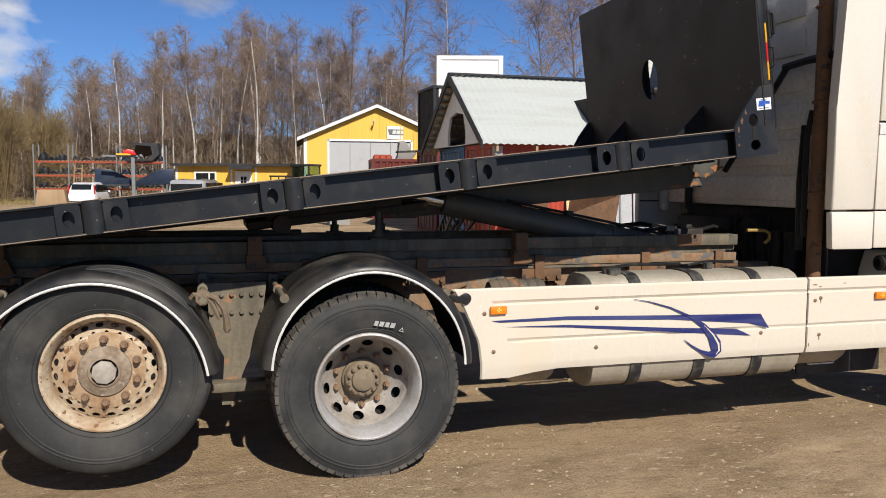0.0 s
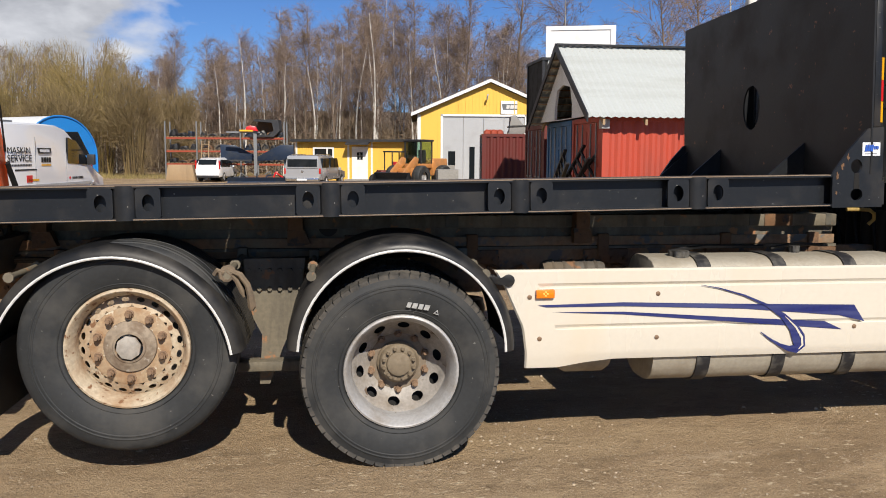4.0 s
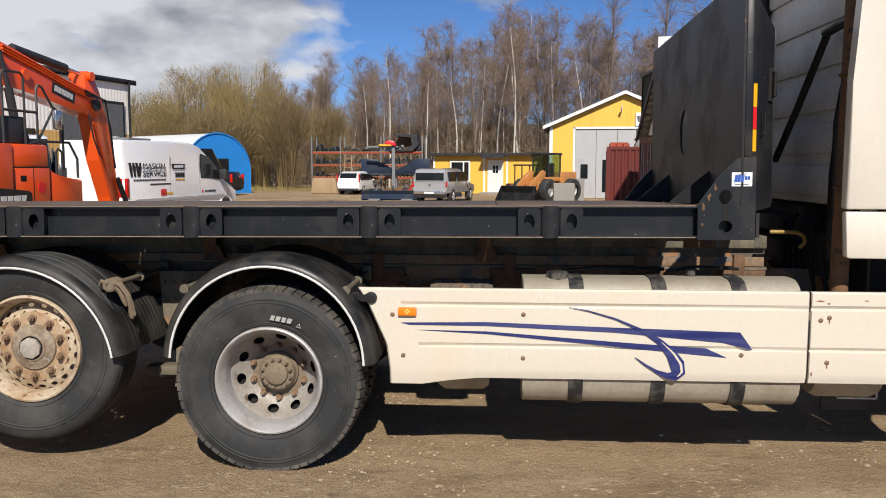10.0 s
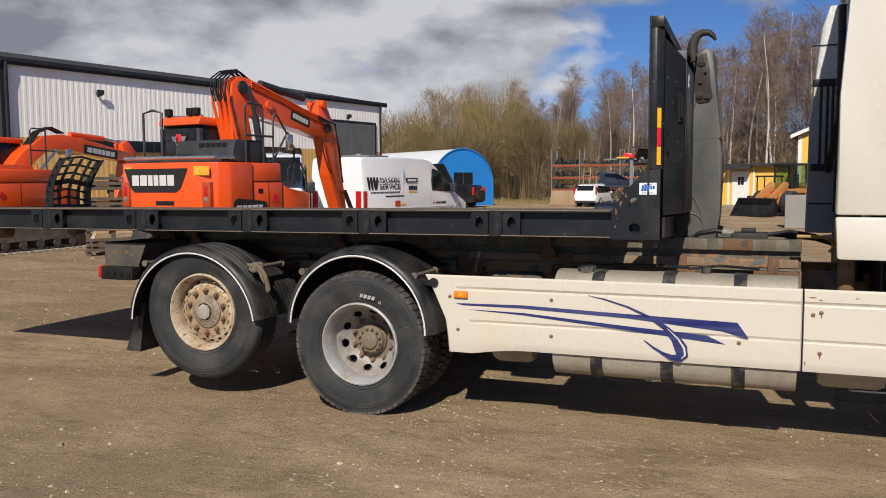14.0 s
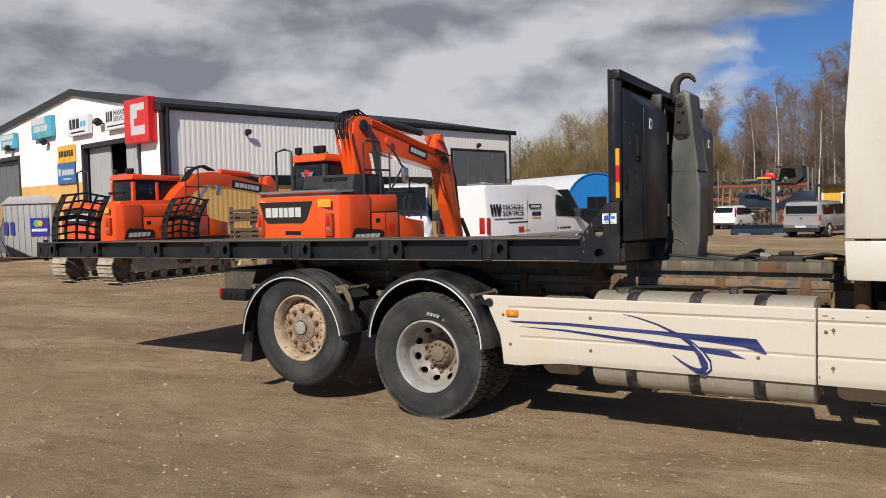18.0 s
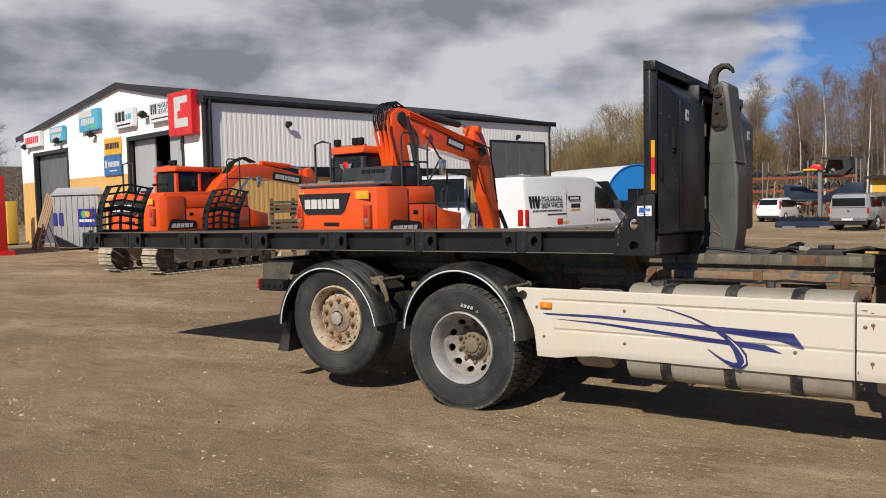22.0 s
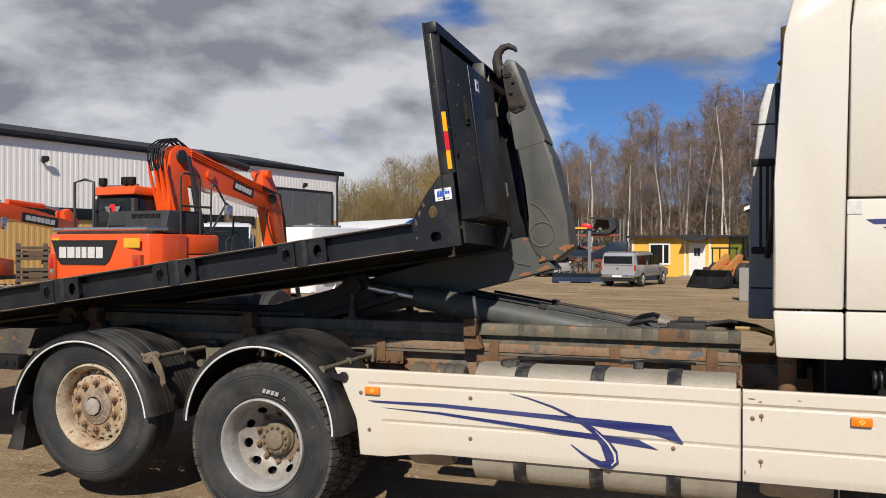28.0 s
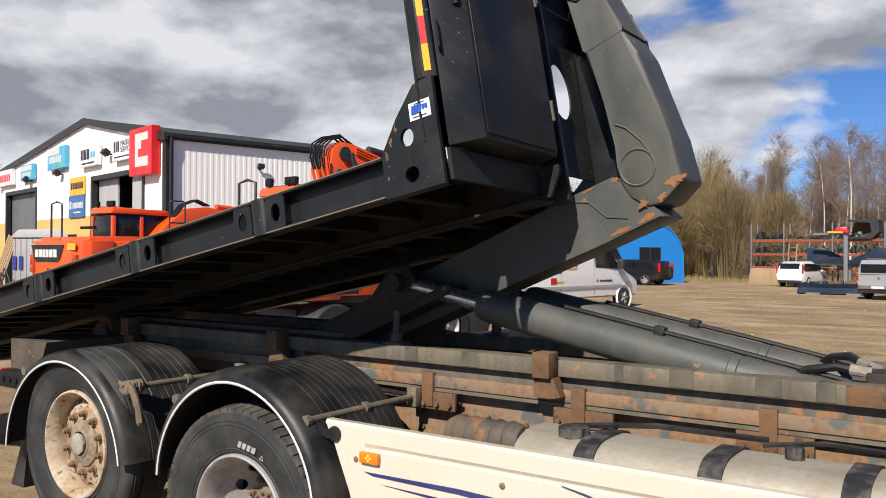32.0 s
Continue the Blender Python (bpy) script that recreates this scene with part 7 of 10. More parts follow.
rl = thing("stacked_rails", pose(9.4, 21.3, 4.98), "grey steel rails lying on a container roof", "rails")
for k in range(3):
    bm = B()
    bx(bm, -0.6, k * 0.5, 0.0, 2.8, k * 0.5 + 0.12, 0.12)
    bx(bm, -0.6 + k * 0.8, 0, 0.12, -0.5 + k * 0.8, 1.3, 0.22)
    part("rail", bm, RACK_GREY, rl, "", False)

# loose things by the red container
def heap(name, m, label, cat, mt, pieces_, seed, size):
    t_ = thing(name, m, label, cat)
    rnd = random.Random(seed)
    for k in range(pieces_):
        bm = B()
        a, b, c = size
        bx(bm, -a / 2, -b / 2, -c / 2, a / 2, b / 2, c / 2, 0.01)
        ob = part({"pallet_stack": "pallet", "concrete_blocks": "block"}.get(name, name.split("_")[-1]), bm, mt, t_, "", False)
        ob.matrix_basis = pose(rnd.uniform(-0.15, 0.15), rnd.uniform(-0.2, 0.2), c / 2 + k * c * 1.02, 0, 0, rnd.uniform(-6, 6))
    return t_


sc = thing("steel_skip_bucket", pose(7.3, 13.3, 0, 0, 0, 20), "rusty brown loader bucket standing by a container", "bucket")
bm = B()
pr(bm, [(-0.6, 0.0), (0.6, 0.0), (0.75, 0.5), (0.9, 1.35), (0.8, 1.38), (0.6, 0.6), (0.4, 0.12), (-0.5, 0.1), (-1.0, 0.9), (-1.08, 0.85)], "y", -0.9, 0.9)
part("shell", bm, RUSTY_STEEL, sc, "", False)
for yy in (-0.92, 0.9):
    bm = B()
    pr(bm, [(-0.6, 0.0), (0.6, 0.0), (0.9, 1.35), (-1.05, 0.88)], "y", yy, yy + 0.03)
    part("cheek", bm, RUSTY_STEEL, sc, "", False)
for k in range(2):
    pl_ = thing("wooden_pallet", pose(7.72 + 0.55 * k, 13.95, 0.1, -8, 0, 0), "pale new wooden pallet leaning on a container", "pallet", "leaning pallets")
    for j in range(4):
        bm = B()
        bx(bm, j * 0.125, 0, 0, j * 0.125 + 0.085, 0.022, 1.25)
        part("board", bm, PALE_WOOD, pl_, "", False)
    for z in (0.02, 0.58, 1.14):
        bm = B()
        bx(bm, 0, 0.022, z, 0.46, 0.10, z + 0.09)
        part("block", bm, PALE_WOOD, pl_, "", False)
for k in range(4):
    sh_ = thing("wall_sheet", pose(8.85 + 0.72 * k, 14.0, 0.0, -5, 0, 0), "grey steel sheet leaning on a container", "sheet", "leaning sheets")
    bm = B()
    bx(bm, 0, 0, 0, 0.68, 0.05, 1.9, 0.01)
    part("panel", bm, GREY_SHEET, sh_, "", False)
    bm = B()
    bx(bm, 0.31, -0.03, 0.1, 0.36, 0.0, 1.8)
    part("rib", bm, RACK_GREY, sh_, "", False)
heap("concrete_blocks", pose(5.55, 38.6, 0, 0, 0, 0), "grey concrete block beside the workshop", "block", CONCRETE, 1, 4, (1.15, 0.9, 1.15))
heap("concrete_blocks", pose(4.0, 26.1, 0, 0, 0, 0), "grey concrete block standing on the yard", "block", CONCRETE, 1, 4, (0.76, 0.7, 1.15))
lm = thing("leaning_ramps", pose(5.2, 16.6, 0), "dark steel ramps leaning on a blue container", "ramp")
for k in range(3):
    bm = B()
    for s in (0, 0.4):
        bx(bm, 0, s, 0, 0.08, s + 0.05, 2.4)
    for j in range(9):
        bx(bm, 0.01, 0, 0.1 + j * 0.26, 0.06, 0.45, 0.15 + j * 0.26)
    ob = part("ramp", bm, BLACK_STEEL, lm, "", False)
    ob.matrix_basis = pose(0.1 * k, -0.35 * k, 0.0, 48 if k else 52, 0, 12 * k)

# bundles lying on the dark red container
tb_ = thing("tarp_bundle", pose(7.35, 31.4, 2.6, 0, 0, -8), "crumpled pale grey tarpaulin bundle on a container", "tarpaulin")
bm = B()
pr(bm, [(0, 0), (0.75, 0), (0.95, 0.30), (0.62, 0.42), (0.40, 0.85), (0.12, 0.80), (0.18, 0.35)], "y", 0, 0.7, 0.06)
part("bundle", bm, CONCRETE, tb_, "pale folded sheet")
bm = B()
pr(bm, [(0.05, 0.30), (1.0, 0.34), (0.98, 0.42), (0.05, 0.38)], "y", -0.03, 0.74, 0.02)
part("fold", bm, STRAP, tb_, "dark fold")
nb_ = thing("net_bundle", pose(6.45, 31.3, 2.6, 0, 0, -8), "faded red net heaped on a container", "net")
for k in range(5):
    bm = B()
    la(bm, [(0.0001, 0.0), (0.17, 0.02), (0.15, 0.13), (0.07, 0.20), (0.0001, 0.21)], (0.14 * k, 0.2 + 0.1 * (k % 2), 0), "z", 9)
    part("lump", bm, RACK_ORANGE, nb_)

# ---------- tent ----------
tent = thing("arched_tent", pose(-16.1, 47.0, 0, 0, 0, 53.7), "arched storage tent, white tarpaulin with blue gable", "tent")
TW, TH, TL = 2.45, 3.85, 11.0


def arch(k, n):
    a = math.pi * k / n
    return TW * math.cos(a) * (1.0 if abs(math.cos(a)) < 0.9 else 1.0), 1.5 + (TH - 1.5) * math.sin(a)


n = 20
bm = B()
line = [(TW, 0.0)] + [arch(k, n) for k in range(n + 1)] + [(-TW, 0.0)]
f0 = [bm.verts.new((x, -0.02, z)) for x, z in line]
f1 = [bm.verts.new((x, TL, z)) for x, z in line]
for k in range(len(line) - 1):
    bm.faces.new((f0[k], f0[k + 1], f1[k + 1], f1[k]))
part("cover", bm, TENT_WHITE, tent, "white tarpaulin cover")
bm = B()
bm.faces.new([bm.verts.new((x * 0.995, 0.0, z * 0.997)) for x, z in line])
part("gable_sheet", bm, TENT_BLUE, tent, "blue tarpaulin gable", False)
bm = B()
tb(bm, [(x, -0.03, z) for x, z in line], 0.05, 6)
part("edge_tube", bm, TENT_BLUE, tent)
# no opening is cut: near-black panels give the doorway's shade as colour
for k in range(2):
    bm = B()
    bx(bm, -0.75 + k * 0.78, -0.03, 0.02, -0.01 + k * 0.78, -0.006, 2.25)
    part("door", bm, DARK, tent, "near-black panel painted as the shade of an open doorway", False)
bm = B()
bx(bm, -1.9, -0.03, 0.9, -1.5, -0.01, 1.1)
part("label_plate", bm, STICKER, tent, "", False)

# ---------- vehicles ----------


def car_wheel(parent, x, y, r, w, side, rim=RIM_SILVER):
    """Wheel of a parked vehicle; side -1: the outer face looks to -y."""
    bm = B()
    la(bm, [(r * 0.62, -w / 2), (r * 0.9, -w / 2), (r, -w / 2 + 0.03), (r, w / 2 - 0.03), (r * 0.9, w / 2), (r * 0.62, w / 2)], (x, y, r), "y", 28)
    ob = part("wheel", bm, TYRE, parent, "black tyre")
    bm = B()
    f = y + side * w * 0.42
    la(bm, [(r * 0.63, f), (r * 0.58, f - side * 0.03), (r * 0.2, f - side * 0.02), (r * 0.15, f), (0.0001, f)], (x, 0, r), "y", 20)
    for k in range(5):
        a = 2 * math.pi * k / 5
        c, s = math.cos(a), math.sin(a)
        p, q = Vector((x + r * 0.12 * c, f, r + r * 0.12 * s)), Vector((x + r * 0.6 * c, f, r + r * 0.6 * s))
        cy(bm, p, q, 0.035, 0.03, 6)
    part("rim", bm, rim, ob)


def body_shell(bm, rows, bev=0.0):
    """A closed skin through cross-sections: (x, half width low, z low, half width belt, z belt, half width top, z top)."""
    rings = []
    for x, wl, zl, wb, zb, wt_, zt in rows:
        half = [(wl * 0.9, zl), (wl, zl + 0.06), (wb, (zl + zb) / 2), (wb * 0.995, zb), (wt_, zt - 0.05), (wt_ * 0.9, zt)]
        pts = half + [(-a, b) for a, b in half[::-1]]
        rings.append([bm.verts.new((x, a, b)) for a, b in pts])
    n = len(rings[0])
    for a, b in zip(rings, rings[1:]):
        for k in range(n):
            bm.faces.new((a[k], a[(k + 1) % n], b[(k + 1) % n], b[k]))
    bm.faces.new(rings[0])
    bm.faces.new(rings[-1][::-1])
    return bm


def van(m, label, lettered):
    """A long high-roof van; nose to +x, its right side to -y."""
    v = thing("panel_van", m, label, "van", "white vans")
    L, W = 6.9, 0.99
    bm = B()
    body_shell(bm, [(0.0, 0.9, 0.45, 0.95, 1.5, 0.86, 2.50), (0.08, 0.95, 0.4, W, 1.5, 0.9, 2.56), (2.5, 0.96, 0.4, W, 1.5, 0.9, 2.6), (3.7, 0.96, 0.4, W, 1.5, 0.89, 2.58), (4.2, 0.96, 0.4, W, 1.45, 0.86, 2.50), (4.7, 0.96, 0.4, W, 1.42, 0.84, 2.24), (5.55, 0.95, 0.4, 0.97, 1.35, 0.82, 1.68), (5.95, 0.94, 0.4, 0.95, 1.15, 0.85, 1.35), (6.75, 0.85, 0.4, 0.86, 0.9, 0.75, 1.08), (6.9, 0.7, 0.45, 0.7, 0.7, 0.6, 0.85)])
    part("body", bm, WHITE_CAR, v, "white van body", True, 28)
    for s in (-1, 1):
        bm = B()
        pr(bm, [(4.05, 1.42), (5.45, 1.36), (5.25, 1.62), (4.62, 2.12), (4.10, 2.22)], "y", s * 0.945, s * (W + 0.006))
        part("side_window", bm, GLASS, v, "dark cab window", False)
        bm = B()
        bx(bm, 5.25, s * 1.0, 1.36, 5.40, s * 1.22, 1.70, 0.03)
        part("mirror", bm, MACHINE_GREY, v)
        bm = B()
        for xx in (3.95, 2.2):
            bx(bm, xx, s * (W - 0.004) - 0.006, 0.6, xx + 0.02, s * (W - 0.004) + 0.006, 2.2)
        bx(bm, 0.4, s * (W + 0.004) - 0.012, 0.75, 5.6, s * (W + 0.004) + 0.012, 0.83)
        part("trim", bm, GREY_SHEET, v, "", False)
        bm = B()
        bx(bm, -0.012, s * 0.78 - 0.1, 0.9, 0.02, s * 0.78 + 0.1, 1.45, 0.01)
        bx(bm, 0.0, s * 0.97 - 0.035, 0.9, 0.12, s * 0.97 + 0.035, 1.45, 0.01)
        part("tail_lamp", bm, RED_LAMP, v, "red tail lamp")
        for xx in (1.35, 5.75):
            car_wheel(v, xx, s * 0.87, 0.35, 0.24, s)
            bm = B()
            la(bm, [(0.37, s * 0.98), (0.43, s * 1.0), (0.43, s * 0.93)], (xx, 0, 0.37), "y", 24)
            part("wheel_arch", bm, WHITE_CAR, v)
    bm = B()
    pr(bm, [(5.20, 2.40), (5.22, 2.43), (5.93, 1.72), (5.88, 1.66)], "y", -0.80, 0.80)
    part("windscreen", bm, GLASS, v, "dark windscreen", False)
    bm = B()
    bx(bm, 6.72, -0.5, 0.62, 6.93, 0.5, 0.80, 0.03)
    part("grille", bm, MACHINE_GREY, v)
    bm = B()
    la(bm, [(0.0001, 2.72), (0.13, 2.72), (0.15, 2.60)], (1.5, 0.2, 0), "z", 16)
    bx(bm, 1.0, -0.5, 2.60, 2.1, 0.5, 2.66)
    part("roof_vent", bm, RACK_GREY, v, "grey roof vent and beacon bar")
    if lettered:
        y = -W - 0.002
        bm = B()
        for k in range(3):
            x0 = 0.12 + k * 0.16
            pr(bm, [(x0, 1.90), (x0 + 0.12, 1.90), (x0 + 0.19, 1.50), (x0 + 0.10, 1.50)], "y", y - 0.006, y)
        pr(bm, [(0.64, 1.90), (0.73, 1.90), (0.68, 1.50), (0.60, 1.50)], "y", y - 0.006, y)
        words("lettering", "MASKIN", 0.25, INK_BLACK, v, pose(0.80, y - 0.003, 1.72), 1.12)
        words("lettering", "SERVICE", 0.25, INK_BLACK, v, pose(0.80, y - 0.003, 1.50), 1.2)
        block_text(bm, 0.35, 1.37, 1.98, 1.42, y, 22, 0.5, 7)
        pr(bm, [(2.32, 1.88), (3.10, 1.88), (3.05, 1.72), (2.37, 1.72)], "y", y - 0.004, y)
        block_text(bm, 2.52, 1.46, 3.05, 1.61, y, 4, 0.2, 8)
        bx(bm, 1.15, y - 0.004, 1.24, 2.25, y, 1.28)
        block_text(bm, 4.3, 0.93, 5.0, 1.0, y, 9, 0.4, 9)
        part("lettering", bm, INK_BLACK, v, "dark lettering bars on the side", False)
        bm = B()
        block_text(bm, 2.46, 1.76, 2.98, 1.84, y - 0.004, 6, 0.2, 3)
        part("lettering", bm, STICKER, v, "", False)
        bm = B()
        bx(bm, 2.52, y - 0.004, 1.36, 3.05, y, 1.41)
        bx(bm, 1.75, y - 0.004, 0.93, 2.35, y, 0.99)
        part("lettering", bm, INK_YELLOW, v, "yellow underline", False)
        bm = B()
        bx(bm, 1.7, y - 0.004, 0.90, 2.0, y, 1.1)
        cy(bm, (4.15, y - 0.004, 0.97), (4.15, y, 0.97), 0.05, None, 10)
        part("lettering", bm, INK_RED, v, "", False)
    return v


# nose away from the truck: local +x turned to +y
van(pose(-10.1, 17.75, 0, 0, 0, 81.3) @ pose(0.14, -0.16, 0) @ Matrix.Diagonal((1.03, 1.1, 0.965, 1)), "long white van lettered MASKIN SERVICE", True)
van(pose(-13.5, 19.9, 0, 0, 0, -58), "white van nose-on behind an excavator", False)


def car(name, m, paint, label, rows, windows, wheels, L, W, cat="car", lamps=(0.95, 1.25)):
    c = thing(name, m, label, cat)
    bm = B()
    body_shell(bm, rows)
    part("body", bm, paint, c, "", True, 30)
    for s in (-1, 1):
        for pts in windows:
            bm = B()
            pr(bm, pts, "y", s * (W - 0.14), s * (W + 0.004))
            part("side_window", bm, GLASS, c, "dark side window", False)
        bm = B()
        bx(bm, -0.012, s * (W - 0.075) - 0.045, lamps[0], 0.14, s * (W - 0.075) + 0.045, lamps[1], 0.02)
        part("tail_lamp", bm, RED_LAMP, c, "red tail lamp")
        bm = B()
        bx(bm, L * 0.62, s * W - 0.02, 1.0, L * 0.62 + 0.14, s * W + s * 0.18 + 0.02, 1.15, 0.03)
        part("mirror", bm, paint, c)
        for xx, r in wheels:
            car_wheel(c, xx, s * (W - 0.12), r, 0.24, s)
    return c


pick = car("pickup_truck", pose(-1.67, 34.5, 0, 0, 0, 75) @ Matrix.Diagonal((0.95, 0.93, 0.90, 1)), SILVER_CAR, "silver pickup with a canopy parked on dirt",
           [(0.0, 0.85, 0.55, 0.93, 1.05, 0.80, 1.62), (0.12, 0.92, 0.5, 0.97, 1.1, 0.80, 1.80), (1.5, 0.93, 0.5, 0.97, 1.1, 0.80, 1.84), (1.75, 0.93, 0.5, 0.97, 1.1, 0.74, 1.82), (2.9, 0.93, 0.5, 0.97, 1.1, 0.74, 1.82), (3.3, 0.93, 0.5, 0.97, 1.1, 0.72, 1.66), (3.85, 0.93, 0.5, 0.96, 1.02, 0.82, 1.18), (5.0, 0.9, 0.5, 0.9, 0.9, 0.75, 1.02), (5.2, 0.7, 0.5, 0.7, 0.75, 0.6, 0.9)],
           [[(0.25, 1.18), (1.45, 1.18), (1.45, 1.66), (0.4, 1.66)], [(1.78, 1.18), (2.45, 1.18), (2.45, 1.68), (1.82, 1.68)], [(2.55, 1.18), (3.4, 1.18), (3.1, 1.66), (2.55, 1.68)]],
           [(1.0, 0.39), (4.1, 0.39)], 5.2, 0.97, "pickup", (0.85, 1.15))
bm = B()
pr(bm, [(-0.012, 1.22), (0.02, 1.22), (0.105, 1.68), (0.075, 1.70), (-0.012, 1.60)], "y", -0.76, 0.76)
part("rear_window", bm, GLASS, pick, "dark canopy window", False)
bm = B()
bx(bm, -0.10, -0.85, 0.48, 0.06, 0.85, 0.66, 0.03)
part("bumper", bm, CHROME, pick, "bright rear bumper")
bm = B()
bx(bm, -0.04, -0.88, 0.30, 0.10, 0.88, 0.49, 0.03)
part("valance", bm, BLACK_TRIM, pick, "black lower valance")
bm = B()
bx(bm, -0.008, -0.80, 1.135, 0.01, 0.80, 1.155)
part("tailgate_seam", bm, BLACK_TRIM, pick, "", False)
bm = B()
la(bm, [(0.0001, -0.022), (0.06, -0.02), (0.07, -0.012), (0.07, 0.0)], (0, 0, 0.98), "x", 16)
part("emblem", bm, CHROME, pick, "round bright emblem")
bm = B()
bx(bm, 0.3, 0.62, 1.845, 2.7, 0.66, 1.875, 0.01)
part("roof_rail", bm, CHROME, pick)
bm = B()
bx(bm, 0.3, -0.66, 1.845, 2.7, -0.62, 1.875, 0.01)
part("roof_rail", bm, CHROME, pick)
bm = B()
bx(bm, -0.115, -0.26, 0.52, -0.101, 0.26, 0.62)
part("number_plate", bm, STICKER, pick, "", False)

suv = car("white_estate_car", pose(-7.65, 46.3, 0, 0, 0, 81) @ Matrix.Diagonal((0.88, 0.82, 0.86, 1)), WHITE_CAR, "white estate car parked in front of racks",
          [(0.0, 0.8, 0.4, 0.88, 1.0, 0.65, 1.2), (0.15, 0.9, 0.32, 0.93, 1.0, 0.66, 1.58), (0.6, 0.92, 0.32, 0.94, 1.0, 0.68, 1.68), (2.2, 0.92, 0.32, 0.94, 1.0, 0.68, 1.70), (3.0, 0.92, 0.32, 0.94, 0.98, 0.66, 1.5), (3.5, 0.92, 0.32, 0.93, 0.95, 0.8, 1.06), (4.5, 0.85, 0.32, 0.85, 0.8, 0.7, 0.9), (4.65, 0.7, 0.35, 0.7, 0.6, 0.6, 0.75)],
          [[(0.3, 1.06), (1.6, 1.04), (1.6, 1.52), (0.55, 1.55)], [(1.68, 1.04), (3.1, 1.02), (2.75, 1.42), (1.68, 1.52)]], [(0.9, 0.35), (3.65, 0.35)], 4.65, 0.94, "car", (0.9, 1.5))
bm = B()
pr(bm, [(0.02, 1.20), (-0.015, 1.20), (0.125, 1.56), (0.16, 1.55)], "y", -0.66, 0.66)
part("rear_window", bm, GLASS, suv, "dark rear window", False)
bm = B()
bx(bm, -0.02, -0.8, 0.30, 0.06, 0.8, 0.46, 0.02)
part("bumper", bm, MACHINE_GREY, suv)
bm = B()
bx(bm, -0.012, -0.27, 0.80, 0.01, 0.27, 0.90)
part("number_plate", bm, STICKER, suv, "", False)
car("black_estate_car", pose(-13.9, 44.0, 0, 0, 0, 174), BLACK_CAR, "black estate car parked beside a tent",
          [(0.0, 0.8, 0.4, 0.86, 0.95, 0.65, 1.1), (0.2, 0.88, 0.3, 0.91, 0.95, 0.66, 1.42), (0.8, 0.9, 0.3, 0.92, 0.95, 0.66, 1.5), (2.3, 0.9, 0.3, 0.92, 0.95, 0.66, 1.5), (3.1, 0.9, 0.3, 0.92, 0.93, 0.64, 1.3), (3.6, 0.9, 0.3, 0.91, 0.9, 0.78, 0.98), (4.6, 0.82, 0.3, 0.82, 0.75, 0.7, 0.82), (4.75, 0.7, 0.35, 0.7, 0.6, 0.6, 0.7)],
          [[(0.35, 1.0), (1.6, 1.0), (1.6, 1.36), (0.7, 1.38)], [(1.68, 1.0), (3.1, 0.98), (2.75, 1.28), (1.68, 1.36)]], [(0.95, 0.33), (3.75, 0.33)], 4.75, 0.92, "car", (0.8, 1.3))

# ---------- excavators ----------


def limb(bm, pts, w):
    """A boxed limb: outline in the machine's own x and z, as wide as w."""
    return pr(bm, pts, "y", -w / 2, w / 2, 0.02)


def rail_loop(bm, pts, r=0.022):
    return tb(bm, pts, r, 6)


